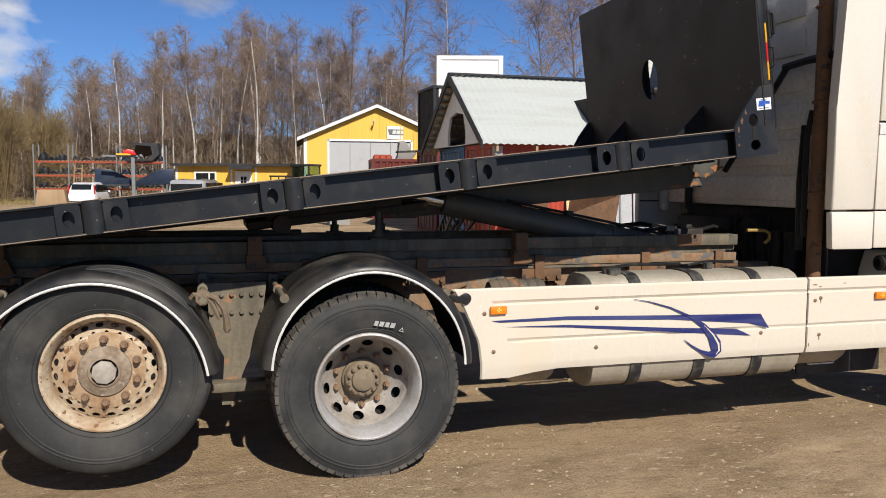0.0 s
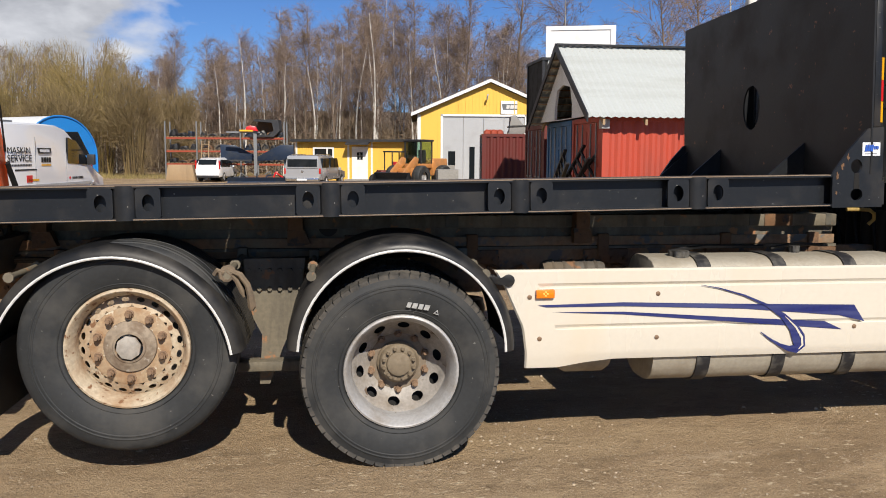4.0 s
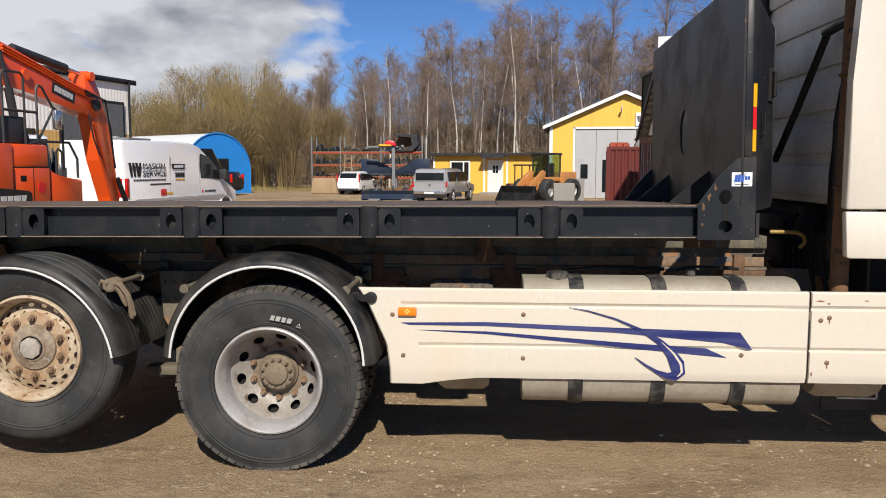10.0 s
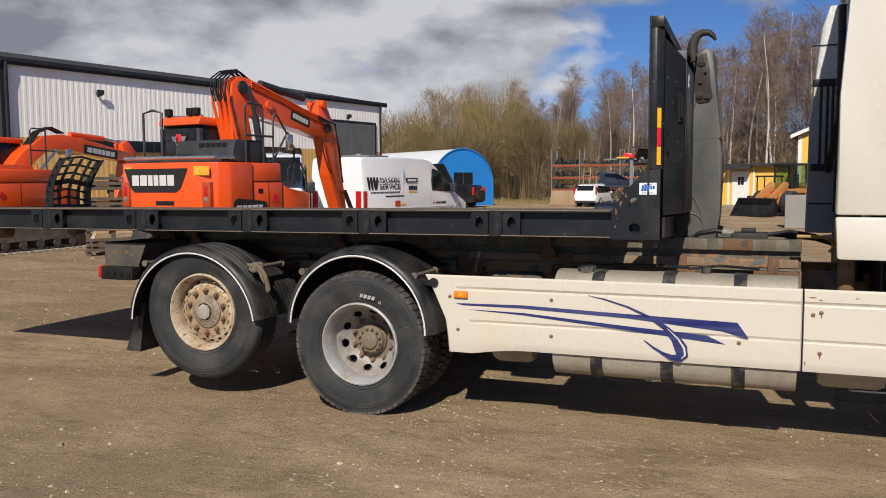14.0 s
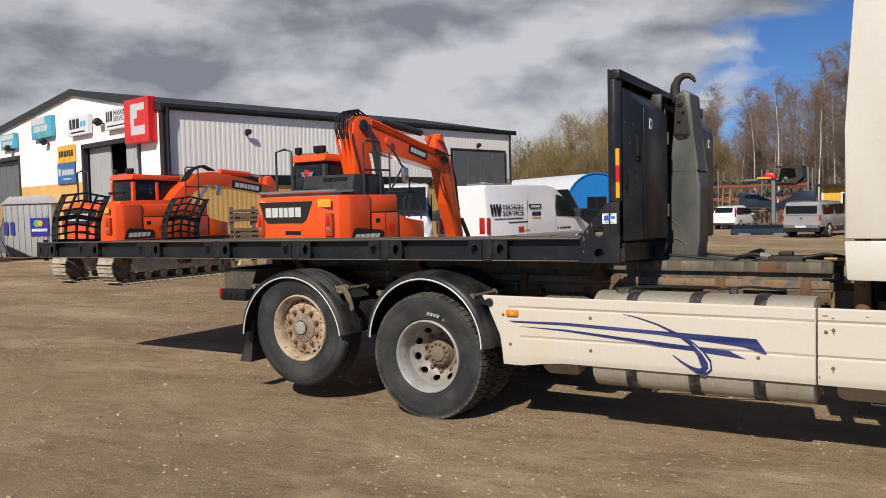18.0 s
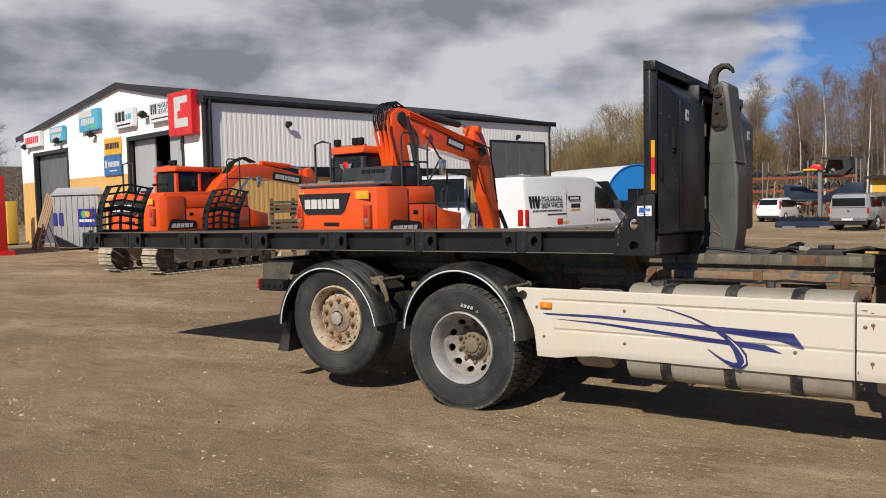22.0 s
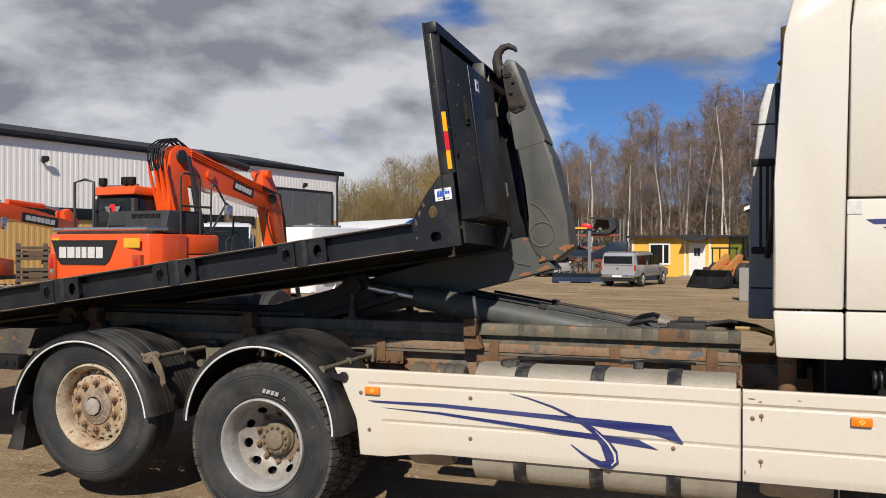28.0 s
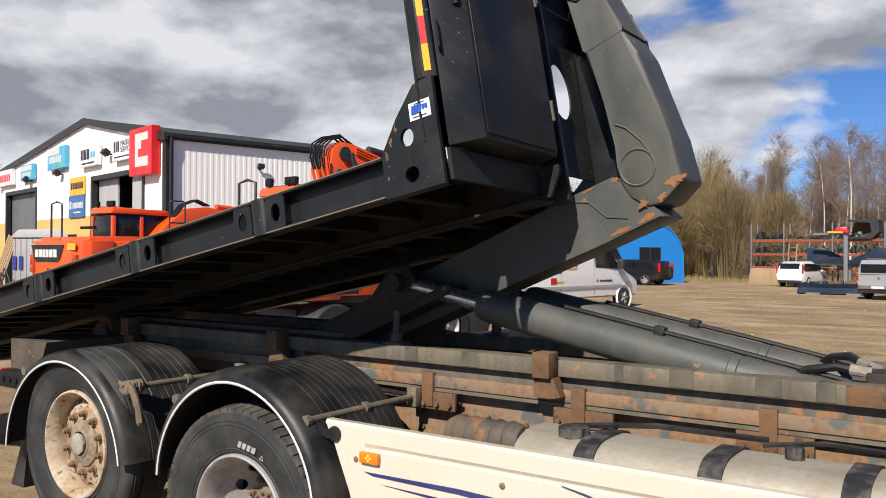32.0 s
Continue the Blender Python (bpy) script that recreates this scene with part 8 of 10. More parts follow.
def excavator(m, tracked, label):
    """Local +x is where the boom points; z = 0 is the ground."""
    e = thing("excavator", m, label, "excavator", "orange excavators")
    W = 1.22
    zb = 1.08
    R, CE = -2.0, -1.15
    # counterweight and side housings
    bm = B()
    plan = [(R + 0.30, -W), (R + 0.10, -W + 0.10), (R + 0.01, -W + 0.45), (R, 0), (R + 0.01, W - 0.45), (R + 0.10, W - 0.10), (R + 0.30, W), (CE, W), (CE, -W)]
    pr(bm, plan, "z", zb, 2.05, 0.03)
    cw = part("counterweight", bm, ORANGE, e, "orange counterweight with moulded corners", True, 30)
    FR, ST = (1.05, 1.75) if tracked else (-0.35, 0.42)
    bm = B()
    bx(bm, CE + 0.01, -W + 0.02, 1.70, FR, -0.28, 2.05, 0.05)
    bx(bm, CE + 0.01, -W, zb + 0.05, FR, -0.28, 1.715, 0.03)
    part_single("side_housing", bm, ORANGE, e, "orange side housing")
    bm = B()
    for xx in (CE, (FR + CE) / 2, FR - 0.03):
        bx(bm, xx, -W - 0.003, zb + 0.1, xx + 0.014, -W + 0.004, 1.70)
    bx(bm, CE + 0.03, -W + 0.008, 1.705, FR, -W + 0.03, 1.722)
    bx(bm, -1.02, -W - 0.004, 1.52, -0.90, -W + 0.006, 1.60)
    part("panel_seam", bm, DARK, e, "dark panel seams", False)
    bm = B()
    bx(bm, R - 0.004, -0.22, 1.32, R + 0.02, 0.22, 1.40, 0.01)
    part("lifting_slot", bm, DARK, cw, "dark slot in the counterweight", False)
    bm = B()
    pr(bm, [(FR + 0.01, zb + 0.05), (ST, zb + 0.05), (ST, 1.52), (FR + 0.12, 1.58), (FR + 0.01, 1.70)], "y", -W, -0.45, 0.03)
    part("side_box", bm, ORANGE, e, "orange step box")
    bm = B()
    bx(bm, CE + 0.01, -0.26, zb + 0.05, ST + 0.15, W, 1.45, 0.03)
    bx(bm, -1.3, -W + 0.1, zb - 0.06, ST + 0.2, W - 0.1, zb + 0.06, 0.02)
    part_single("deck", bm, MACHINE_GREY, e, "dark machine deck")
    # engine hood with vents
    bm = B()
    if tracked:
        pr(bm, [(-1.75, 2.05), (-1.72, 2.14), (-0.6, 2.16), (0.35, 2.16), (0.5, 1.88), (-0.72, 1.88)], "y", -W + 0.06, 0.1, 0.02)
    else:
        pr(bm, [(-1.56, 2.06), (-1.46, 2.44), (-0.75, 2.44), (-0.62, 2.06)], "y", -W + 0.10, 0.22, 0.02)
        bx(bm, -1.74, -W + 0.12, 2.05, -1.55, 0.9, 2.12, 0.02)
    bx(bm, -1.7, 0.24, 2.04, -0.75, W - 0.1, 2.13, 0.02)
    hood = part_single("engine_hood", bm, ORANGE if tracked else MACHINE_GREY, e, "engine hood with slots")
    for k in range(5):
        y0 = -0.95 + 0.13 * k
        bm = B()
        bx(bm, -1.505, y0, 2.32, -1.45, y0 + 0.095, 2.385)
        part("vent_slot", bm, DARK, hood, "", False)
        if k < 3:
            bm = B()
            bx(bm, -1.545, -0.18 + 0.12 * k, 2.14, -1.50, -0.09 + 0.12 * k, 2.20)
            part("vent_slot", bm, DARK, hood, "", False)
    # cab
    cx0, cx1, cy0, cy1 = (-0.35, 1.35, 0.22, 1.18) if tracked else (-0.92, 0.46, 0.22, 1.18)
    bm = B()
    pr(bm, [(cx0, 1.46), (cx1, 1.46), (cx1 + 0.1, 2.0), (cx1 - 0.15, 2.78), (cx0 + 0.05, 2.80), (cx0, 2.6)], "y", cy0, cy1, 0.04)
    part("cab", bm, GLASS, e, "dark glazed operator's cab")
    bm = B()
    pr(bm, [(cx0 - 0.06, 2.76), (cx1 - 0.05, 2.74), (cx1 - 0.12, 2.88), (cx0, 2.92)], "y", cy0 - 0.04, cy1 + 0.04, 0.04)
    part("cab_roof", bm, ORANGE, e, "orange cab roof")
    for xx in (cx0 - 0.02, cx0 + 0.75):
        for y in (cy0 - 0.02, cy1 - 0.06):
            bm = B()
            bx(bm, xx, y, 1.46, xx + 0.10, y + 0.08, 2.7, 0.01)
            part("cab_pillar", bm, MACHINE_GREY if not tracked else ORANGE, e, "cab pillar")
    if not tracked:
        bm = B()
        pr(bm, [(0.52, 2.56), (0.90, 2.56), (0.86, 2.48), (0.80, 2.46), (0.76, 2.36), (0.66, 2.36), (0.62, 2.46), (0.56, 2.48)], "x", cx0 - 0.03, cx0 - 0.02)
        part("emblem", bm, CHROME, e, "pale winged emblem", False)
        bm = B()
        bx(bm, cx0 - 0.034, 0.645, 2.42, cx0 - 0.03, 0.775, 2.60)
        part("emblem", bm, INK_RED, e, "red emblem", False)
    for yy in (0.35, 0.5, 1.05):
        bm = B()
        bx(bm, cx0 + 0.02, yy - 0.07, 2.94, cx0 + 0.12, yy + 0.07, 3.08, 0.02)
        cy(bm, (cx0 + 0.07, yy, 2.88), (cx0 + 0.07, yy, 2.95), 0.015, None, 6)
        part("work_lamp", bm, DARK, e, "black work lamp")
    bm = B()
    tb(bm, [(cx0 + 0.1, cy0, 2.93), (cx0 + 0.1, cy1, 2.93)], 0.02, 6)
    part("light_bar", bm, CHROME, e)
    # handrails
    bm = B()
    rail_loop(bm, [(R + 0.5, 1.0, 2.05), (R + 0.5, 1.0, 2.95), (R + 0.52, 0.78, 3.0), (R + 0.55, 0.60, 2.95), (R + 0.55, 0.6, 2.05)], 0.025)
    part("handrail", bm, MACHINE_GREY, e, "dark tube handrail")
    o = 0.35 if tracked else -1.22
    zr = 2.05
    for pts in ([(o, zr), (o, 3.0), (o + 0.05, 3.06), (o + 0.40, 3.06), (o + 0.45, 3.0), (o + 0.45, zr)], [(o, 2.52), (o + 0.72, 2.52)], [(o + 0.72, 2.02), (o + 0.72, 2.85), (o + 0.76, 2.92), (o + 0.85, 2.90), (o + 1.30, 2.35), (o + 1.30, 1.66)], [(o + 0.72, 2.10), (o + 1.12, 2.62), (o + 1.22, 2.55)], [(o + 0.5, zr), (o + 0.72, 2.10), (o + 1.45, 2.10), (o + 1.64, 1.85), (o + 1.64, 1.55)], [(o + 1.12, 1.6), (o + 1.12, 1.95), (o + 1.18, 2.0), (o + 1.26, 1.95), (o + 1.26, 1.6)]):
        if tracked and pts[0][0] > o:
            continue
        bm = B()
        rail_loop(bm, [(x, -W + 0.08, z) for x, z in pts], 0.02)
        part("handrail", bm, MACHINE_GREY, e)
    bm = B()
    bx(bm, o + 1.02, -W - 0.02, 2.28, o + 1.18, -W + 0.06, 2.58, 0.03)
    part("mirror", bm, CHROME, e, "mirror on a handrail")
    bm = B()
    cy(bm, (o + 0.25, -W + 0.2, 2.05), (o + 0.25, -W + 0.2, 2.15), 0.035, None, 10)
    part("beacon", bm, AMBER, e, "small amber lamp")
    # rail of silver tube across the counterweight
    if not tracked:
        bm = B()
        tb(bm, [(R + 0.45, -W + 0.05, 2.13), (R + 0.12, -W + 0.15, 2.13), (R + 0.05, 0, 2.13), (R + 0.12, W - 0.15, 2.13)], 0.032, 8)
        part("bumper_tube", bm, CHROME, e, "silver tube along the counterweight")
    for s in (-1, 1):
        bm = B()
        bx(bm, R - 0.012, s * 0.95 - 0.045, 1.48, R + 0.10, s * 0.95 + 0.045, 1.66, 0.015)
        tl = part("tail_lamp", bm, RED_LAMP, e, "red tail lamp")
        bm = B()
        bx(bm, R - 0.010, s * 0.95 - 0.04, 1.38, R + 0.10, s * 0.95 + 0.04, 1.475, 0.012)
        part("reverse_lamp", bm, CHROME, tl, "pale reversing lamp")
        # raised block in darker orange; the recess's shade is only its colour
        bm = B()
        bx(bm, R - 0.004, s * 0.95 - 0.09, 1.30, R + 0.09, s * 0.95 + 0.09, 1.72, 0.02)
        part("lamp_recess", bm, surf("shaded_orange_recess", (0.45, 0.06, 0.01)), e)
        bm = B()
        lw = 0.17 if s < 0 else 0.08
        bx(bm, R - 0.001, s * 0.86 - lw, 1.83, R + 0.012, s * 0.86 + lw, 1.98)
        part("warning_label", bm, INK_YELLOW, e, "yellow warning label", False)
    bm = B()
    pr(bm, [(0.95, 1.95), (-0.55, 1.95), (-0.38, 1.62), (-0.28, 1.55), (0.72, 1.55), (0.80, 1.62)], "x", R - 0.012, R - 0.004)
    plate = part("name_plate", bm, INK_BLACK, e, "black trapezoid plate", False)
    bm = B()
    block_text(bm, 0.0, 1.66, 1.0, 1.84, 0, 6, 0.2, 2, "x")
    for v in bm.verts:
        v.co.x, v.co.y = R - 0.016 - (0.004 if v.co.x < -0.002 else 0), 0.75 - v.co.y
    part("lettering", bm, WHITE_STRIPE, plate, "white letter bars", False)
    bm = B()
    pr(bm, [(-1.72, 1.16), (-0.80, 1.16), (-0.80, 1.34), (-0.86, 1.38), (-1.55, 1.44), (-1.62, 1.40)], "y", -W - 0.008, -W - 0.002)
    plate = part("model_plate", bm, INK_BLACK, e, "black model plate", False)
    bm = B()
    block_text(bm, -1.6, 1.21, -0.95, 1.32, -W - 0.008, 5, 0.2, 9, "y", 0.03)
    part("lettering", bm, WHITE_STRIPE, plate, "", False)
    bm = B()
    la(bm, [(0.0001, -W - 0.012), (0.08, -W - 0.012), (0.08, -W - 0.002)], (-0.58, 0, 1.42), "y", 20)
    part("emblem", bm, INK_RED, e, "round red emblem", False)
    # undercarriage
    bm = B()
    la(bm, [(0.6, 0.9), (0.65, 0.92), (0.65, 1.06), (0.6, 1.08)], (0, 0, 0), "z", 28)
    part("slewing_ring", bm, MACHINE_GREY, e)
    if tracked:
        for s in (-1, 1):
            y0 = s * 1.0
            Lh, rr = 1.75, 0.42
            bm = B()
            bx(bm, -Lh, y0 - 0.15, 0.28, Lh, y0 + 0.15, 0.66, 0.03)
            fr = part("track_frame", bm, TRACK_MUD, e, "mud-grey track frame")
            bm = B()
            for k in range(7):
                cy(bm, (-Lh + 0.25 + k * 0.5, y0 - 0.18, 0.2), (-Lh + 0.25 + k * 0.5, y0 + 0.18, 0.2), 0.1, None, 14)
            part("roller", bm, FRAME_STEEL, fr)
            for xe in (-Lh, Lh):
                bm = B()
                la(bm, [(0.0001, -0.2), (0.15, -0.2), (0.3, -0.12), (0.34, 0), (0.3, 0.12), (0.15, 0.2), (0.0001, 0.2)], (xe, y0, rr), "y", 24)
                part("sprocket", bm, FRAME_STEEL, fr, "dark drive sprocket")
            per = 4 * Lh + 2 * math.pi * rr
            n = 46
            first = None
            for k in range(n):
                d = per * k / n
                if d < 2 * Lh:
                    p, ang = (-Lh + d, 0.0), 0
                elif d < 2 * Lh + math.pi * rr:
                    a = (d - 2 * Lh) / rr
                    p, ang = (Lh + rr * math.sin(a), rr - rr * math.cos(a)), -a
                elif d < 4 * Lh + math.pi * rr:
                    p, ang = (Lh - (d - 2 * Lh - math.pi * rr), 2 * rr), math.pi
                else:
                    a = (d - 4 * Lh - math.pi * rr) / rr
                    p, ang = (-Lh - rr * math.sin(a), rr + rr * math.cos(a)), math.pi - a
                m4 = Matrix.Translation((p[0], y0, p[1] + 0.02)) @ pose(0, 0, 0, 0, math.degrees(ang), 0)
                if first is None:
                    bm = B()
                    bx(bm, -0.085, -0.30, -0.01, 0.085, 0.30, 0.02)
                    bx(bm, -0.06, -0.30, -0.035, -0.04, 0.30, -0.01)
                    bx(bm, -0.08, -0.07, 0.02, 0.08, 0.07, 0.07)
                    first = part("track_shoe", bm, TRACK_MUD, fr, "muddy track shoe", False)
                    first.matrix_basis = m4
                else:
                    again(first, m4)
        bm = B()
        bx(bm, -0.8, -0.9, 0.45, 0.8, 0.9, 0.9, 0.05)
        part("lower_frame", bm, MACHINE_GREY, e)
    else:
        for xx in (-1.25, 1.35):
            for s in (-1, 1):
                bm = B()
                la(bm, [(0.28, -0.25), (0.47, -0.25), (0.52, -0.18), (0.52, 0.18), (0.47, 0.25), (0.28, 0.25)], (xx, s * 0.98, 0.52), "y", 32)
                w_ = part("wheel", bm, TYRE, e, "large black tyre")
                bm = B()
                la(bm, [(0.29, s * 1.18), (0.25, s * 1.12), (0.1, s * 1.14), (0.0001, s * 1.2)], (xx, 0, 0.52), "y", 24)
                part("rim", bm, RIM_SILVER, w_)
        bm = B()
        bx(bm, -1.5, -0.55, 0.5, 1.6, 0.55, 0.92, 0.05)
        bx(bm, 1.9, -1.15, 0.25, 2.0, 1.15, 0.85, 0.02)
        bx(bm, 1.5, -0.3, 0.4, 1.95, 0.3, 0.7)
        part("lower_frame", bm, MACHINE_GREY, e)
    return e


def boom_set(e, w, boom, stick, plate_at, hoses, ps=1.0):
    """Boom and stick as outlines in x and z, with rams, hoses and a name plate."""
    bm = B()
    limb(bm, boom, w)
    bo = part("boom", bm, ORANGE, e, "orange boom")
    bm = B()
    limb(bm, stick, w * 0.8)
    st = part("stick", bm, ORANGE, e, "orange stick")
    for a, b, r, mt in hoses:
        bm = B()
        cy(bm, a, b, r, None, 12)
        part("ram", bm, mt, bo, "")
    (x, z), ang = plate_at
    bm = B()
    bx(bm, -0.62 * ps, -0.004, -0.13 * ps ** 0.5, 0.62 * ps, 0.0, 0.13 * ps ** 0.5)
    pl = part("name_plate", bm, INK_BLACK, bo, "black plate with white letter bars", False)
    pl.matrix_basis = pose(x, -w / 2 - 0.004, z, 0, ang, 0)
    bm = B()
    block_text(bm, -0.5 * ps, -0.07 * ps ** 0.5, 0.5 * ps, 0.07 * ps ** 0.5, -0.006, 6, 0.2, 2)
    part("lettering", bm, WHITE_STRIPE, pl, "", False)
    return bo


# wheeled machine behind the flatbed
DX = pose(-6.50, 7.93, 0, 0, 0, 83)
e1 = excavator(DX, False, "orange wheeled excavator with raised folded boom")
b1 = boom_set(e1, 0.34,
              [(-0.40, 1.85), (0.14, 1.80), (0.04, 2.6), (-0.06, 2.95), (0.10, 3.02), (0.95, 2.87), (1.6, 2.76), (2.42, 2.62), (2.62, 2.72), (2.62, 2.96), (2.35, 3.10), (1.6, 3.24), (0.9, 3.43), (0.3, 3.59), (0.0, 3.67), (-0.26, 3.68), (-0.45, 3.55), (-0.50, 3.2), (-0.46, 2.6)],
              [(2.22, 2.95), (2.20, 3.34), (2.30, 3.46), (2.44, 3.44), (2.66, 3.10), (2.86, 2.6), (3.03, 1.9), (3.18, 1.15), (3.18, 0.75), (2.98, 0.72), (2.86, 1.15), (2.56, 1.85), (2.40, 2.5)],
              ((1.53, 3.00), 14), [((0.5, 0, 3.62), (1.85, 0, 3.46), 0.075, MACHINE_GREY), ((1.85, 0, 3.46), (2.28, 0, 3.40), 0.035, CHROME), ((0.34, -0.25, 1.7), (0.06, -0.25, 2.95), 0.065, MACHINE_GREY), ((0.06, -0.25, 2.95), (-0.10, -0.25, 3.5), 0.04, MACHINE_GREY), ((0.34, 0.25, 1.7), (0.06, 0.25, 2.95), 0.065, MACHINE_GREY)], 0.5)
for k in range(3):
    bm = B()
    oz = 0.045 * k
    tb(bm, [(0.05, -0.185, 3.60 - oz), (0.9, -0.185, 3.40 - oz), (1.6, -0.185, 3.21 - oz), (2.3, -0.185, 3.05 - oz)], 0.016, 6)
    part("pipe", bm, ORANGE, b1)
for px_, pz_, pr0 in ((2.45, 2.86, 0.11), (2.33, 3.36, 0.08), (-0.2, 3.48, 0.12), (0.55, 3.2, 0.09)):
    bm = B()
    cy(bm, (px_, -0.215, pz_), (px_, 0.215, pz_), pr0, None, 16)
    part("pivot_pin", bm, MACHINE_GREY if pr0 > 0.1 else ORANGE, b1)
for yy in (-0.20, -0.08, 0.05, 0.18):
    bm = B()
    cy(bm, (-0.30, yy, 2.2), (-0.60, yy, 3.2), 0.030, None, 10)
    cy(bm, (-0.60, yy, 3.2), (-0.62, yy, 3.4), 0.022, None, 8)
    part("pipe", bm, ORANGE, b1, "orange hydraulic pipe")
for k in range(9):
    bm = B()
    yy = -0.15 + 0.037 * k
    o = 0.025 * (k % 3)
    tb(bm, [(-0.60, yy, 3.2), (-0.63 - o, yy, 3.4), (-0.60 - o, yy, 3.58 + o), (-0.44, yy, 3.71 + o), (-0.22, yy, 3.76 + o), (0.0, yy, 3.66)], 0.015, 6)
    part("hose", bm, RUBBER, b1, "black hydraulic hose")
for k in range(3):
    bm = B()
    yy = -0.20 - 0.01 * k
    tb(bm, [(2.1, yy, 3.10 - 0.05 * k), (2.55, yy - 0.1, 2.95), (2.78, yy - 0.06, 2.4 - 0.2 * k), (2.95, yy, 1.7)], 0.014, 6)
    part("hose", bm, RUBBER, b1)
bm = B()
tb(bm, [(2.2, -0.2, 2.68), (2.22, -0.26, 2.25), (2.35, -0.28, 1.95), (2.55, -0.2, 1.9)], 0.015, 6)
part("hose", bm, RUBBER, b1)
bm = B()
pr(bm, [(2.85, 0.75), (3.35, 0.75), (3.4, 0.5), (3.25, 0.12), (2.8, 0.0), (2.6, 0.25), (2.62, 0.6)], "y", -0.5, 0.5, 0.02)
part("bucket", bm, MACHINE_GREY, e1, "dark bucket on the ground")
bm = B()
tb(bm, [(3.1, -0.15, 1.5), (3.35, -0.15, 1.1), (3.45, -0.15, 0.7)], 0.05, 8)
part("bucket_link", bm, DARK, e1)

# tracked machine further back
e2 = excavator(pose(-15.25, 9.6, 0, 0, 0, 88), True, "orange tracked excavator with its boom lowered")
b2 = boom_set(e2, 0.42,
              [(0.2, 1.5), (0.6, 1.45), (1.25, 2.3), (1.7, 2.62), (2.3, 2.62), (4.7, 2.30), (4.8, 2.55), (3.3, 2.86), (2.2, 3.02), (1.55, 2.95), (0.9, 2.5), (0.25, 1.8)],
              [(4.5, 2.35), (4.35, 2.85), (4.6, 2.95), (4.95, 2.6), (4.75, 2.0), (4.0, 0.7), (3.8, 0.75), (4.4, 2.0)],
              ((3.5, 2.58), 7), [((2.6, 0, 3.05), (3.8, 0, 2.98), 0.075, ORANGE), ((3.8, 0, 2.98), (4.5, 0, 2.88), 0.04, CHROME), ((0.7, -0.28, 1.5), (1.3, -0.28, 2.0), 0.08, ORANGE), ((1.3, -0.28, 2.0), (1.9, -0.28, 2.6), 0.045, CHROME)])
for k in range(4):
    bm = B()
    yy = -0.12 + 0.08 * k
    tb(bm, [(1.2, yy, 2.7), (1.5, yy, 3.05), (1.9, yy, 3.2), (2.3, yy, 3.06)], 0.022, 6)
    part("hose", bm, RUBBER, b2)

# crates behind the machines
for i in range(3):
    cr = thing("crate_frame", pose(-12.2 + 0.75 * i, 9.7 + 1.2 * i, 0, 0, 0, 48), "stack of brown slatted pallet crates", "crate", "pallet crates")
    for j in range(4):
        for k in range(3):
            bm = B()
            bx(bm, k * 0.55 - 0.04, -0.4, j * 0.48, k * 0.55 + 0.04, 0.4, j * 0.48 + 0.10)
            bx(bm, k * 0.55 - 0.05, -0.41, j * 0.48, k * 0.55 + 0.05, -0.35, j * 0.48 + 0.48)
            part("post", bm, CRATE_WOOD, cr, "", False)
        for k in range(3):
            bm = B()
            bx(bm, -0.05, -0.45, j * 0.48 + 0.10 + k * 0.12, 1.2, -0.42, j * 0.48 + 0.17 + k * 0.12)
            part("slat", bm, CRATE_WOOD, cr, "", False)
        bm = B()
        bx(bm, 0.1, -0.2, j * 0.48 + 0.1, 1.0, 0.35, j * 0.48 + 0.32, 0.02)
        part("load", bm, RUSTY_STEEL, cr, "", False)

# booth, planks, ladder, red skip by the hall
bo = thing("portable_booth", pose(-30.6, 14.5, 0, 0, 0, 12), "grey portable site booth with a blue poster", "booth")
bm = B()
bx(bm, 0, 0, 0.1, 2.6, 1.6, 2.35, 0.05)
part("wall", bm, BOOTH_GREY, bo)
for k in range(8):
    bm = B()
    bx(bm, 0.1 + k * 0.33, -0.03, 0.2, 0.16 + k * 0.33, 0.01, 2.3)
    part("rib", bm, BOOTH_GREY, bo, "", False)
bm = B()
pr(bm, [(-0.1, 2.35), (2.7, 2.35), (2.2, 2.68), (0.4, 2.68)], "y", -0.08, 1.68, 0.03)
part("roof", bm, GREY_SHEET, bo, "pale domed roof")
bm = B()
bx(bm, 1.5, -0.05, 1.0, 2.5, -0.035, 1.75)
po = part("poster", bm, surf("navy_poster", (0.03, 0.04, 0.28)), bo, "navy poster with green and orange discs", False)
bm = B()
cy(bm, (1.85, -0.055, 1.52), (1.85, -0.05, 1.52), 0.16, None, 20)
part("disc", bm, INK_GREEN, po)
bm = B()
cy(bm, (2.05, -0.060, 1.52), (2.05, -0.056, 1.52), 0.13, None, 20)
part("disc", bm, INK_YELLOW, po)
bm = B()
block_text(bm, 1.58, 1.18, 2.42, 1.30, -0.05, 9, 0.25, 2)
part("lettering", bm, STICKER, po, "", False)
bm = B()
bx(bm, 0.4, -0.05, 1.05, 0.62, -0.035, 1.6)
bx(bm, 0.05, -0.05, 1.05, 0.27, -0.035, 1.6)
part("poster", bm, surf("navy_poster_small", (0.04, 0.05, 0.26)), bo, "", False)
pk = thing("plank_bundle", pose(-31.6, 14.0, 0, 0, 0, 10), "long wooden planks leaning on a booth", "planks")
for k in range(5):
    bm = B()
    bx(bm, 0.12 * k, 0.0, 0, 0.12 * k + 0.1, 0.03, 2.6 - 0.05 * k)
    ob = part("plank", bm, PLANK, pk, "", False)
    ob.matrix_basis = pose(0, 0, 0, -14, 9, 0)
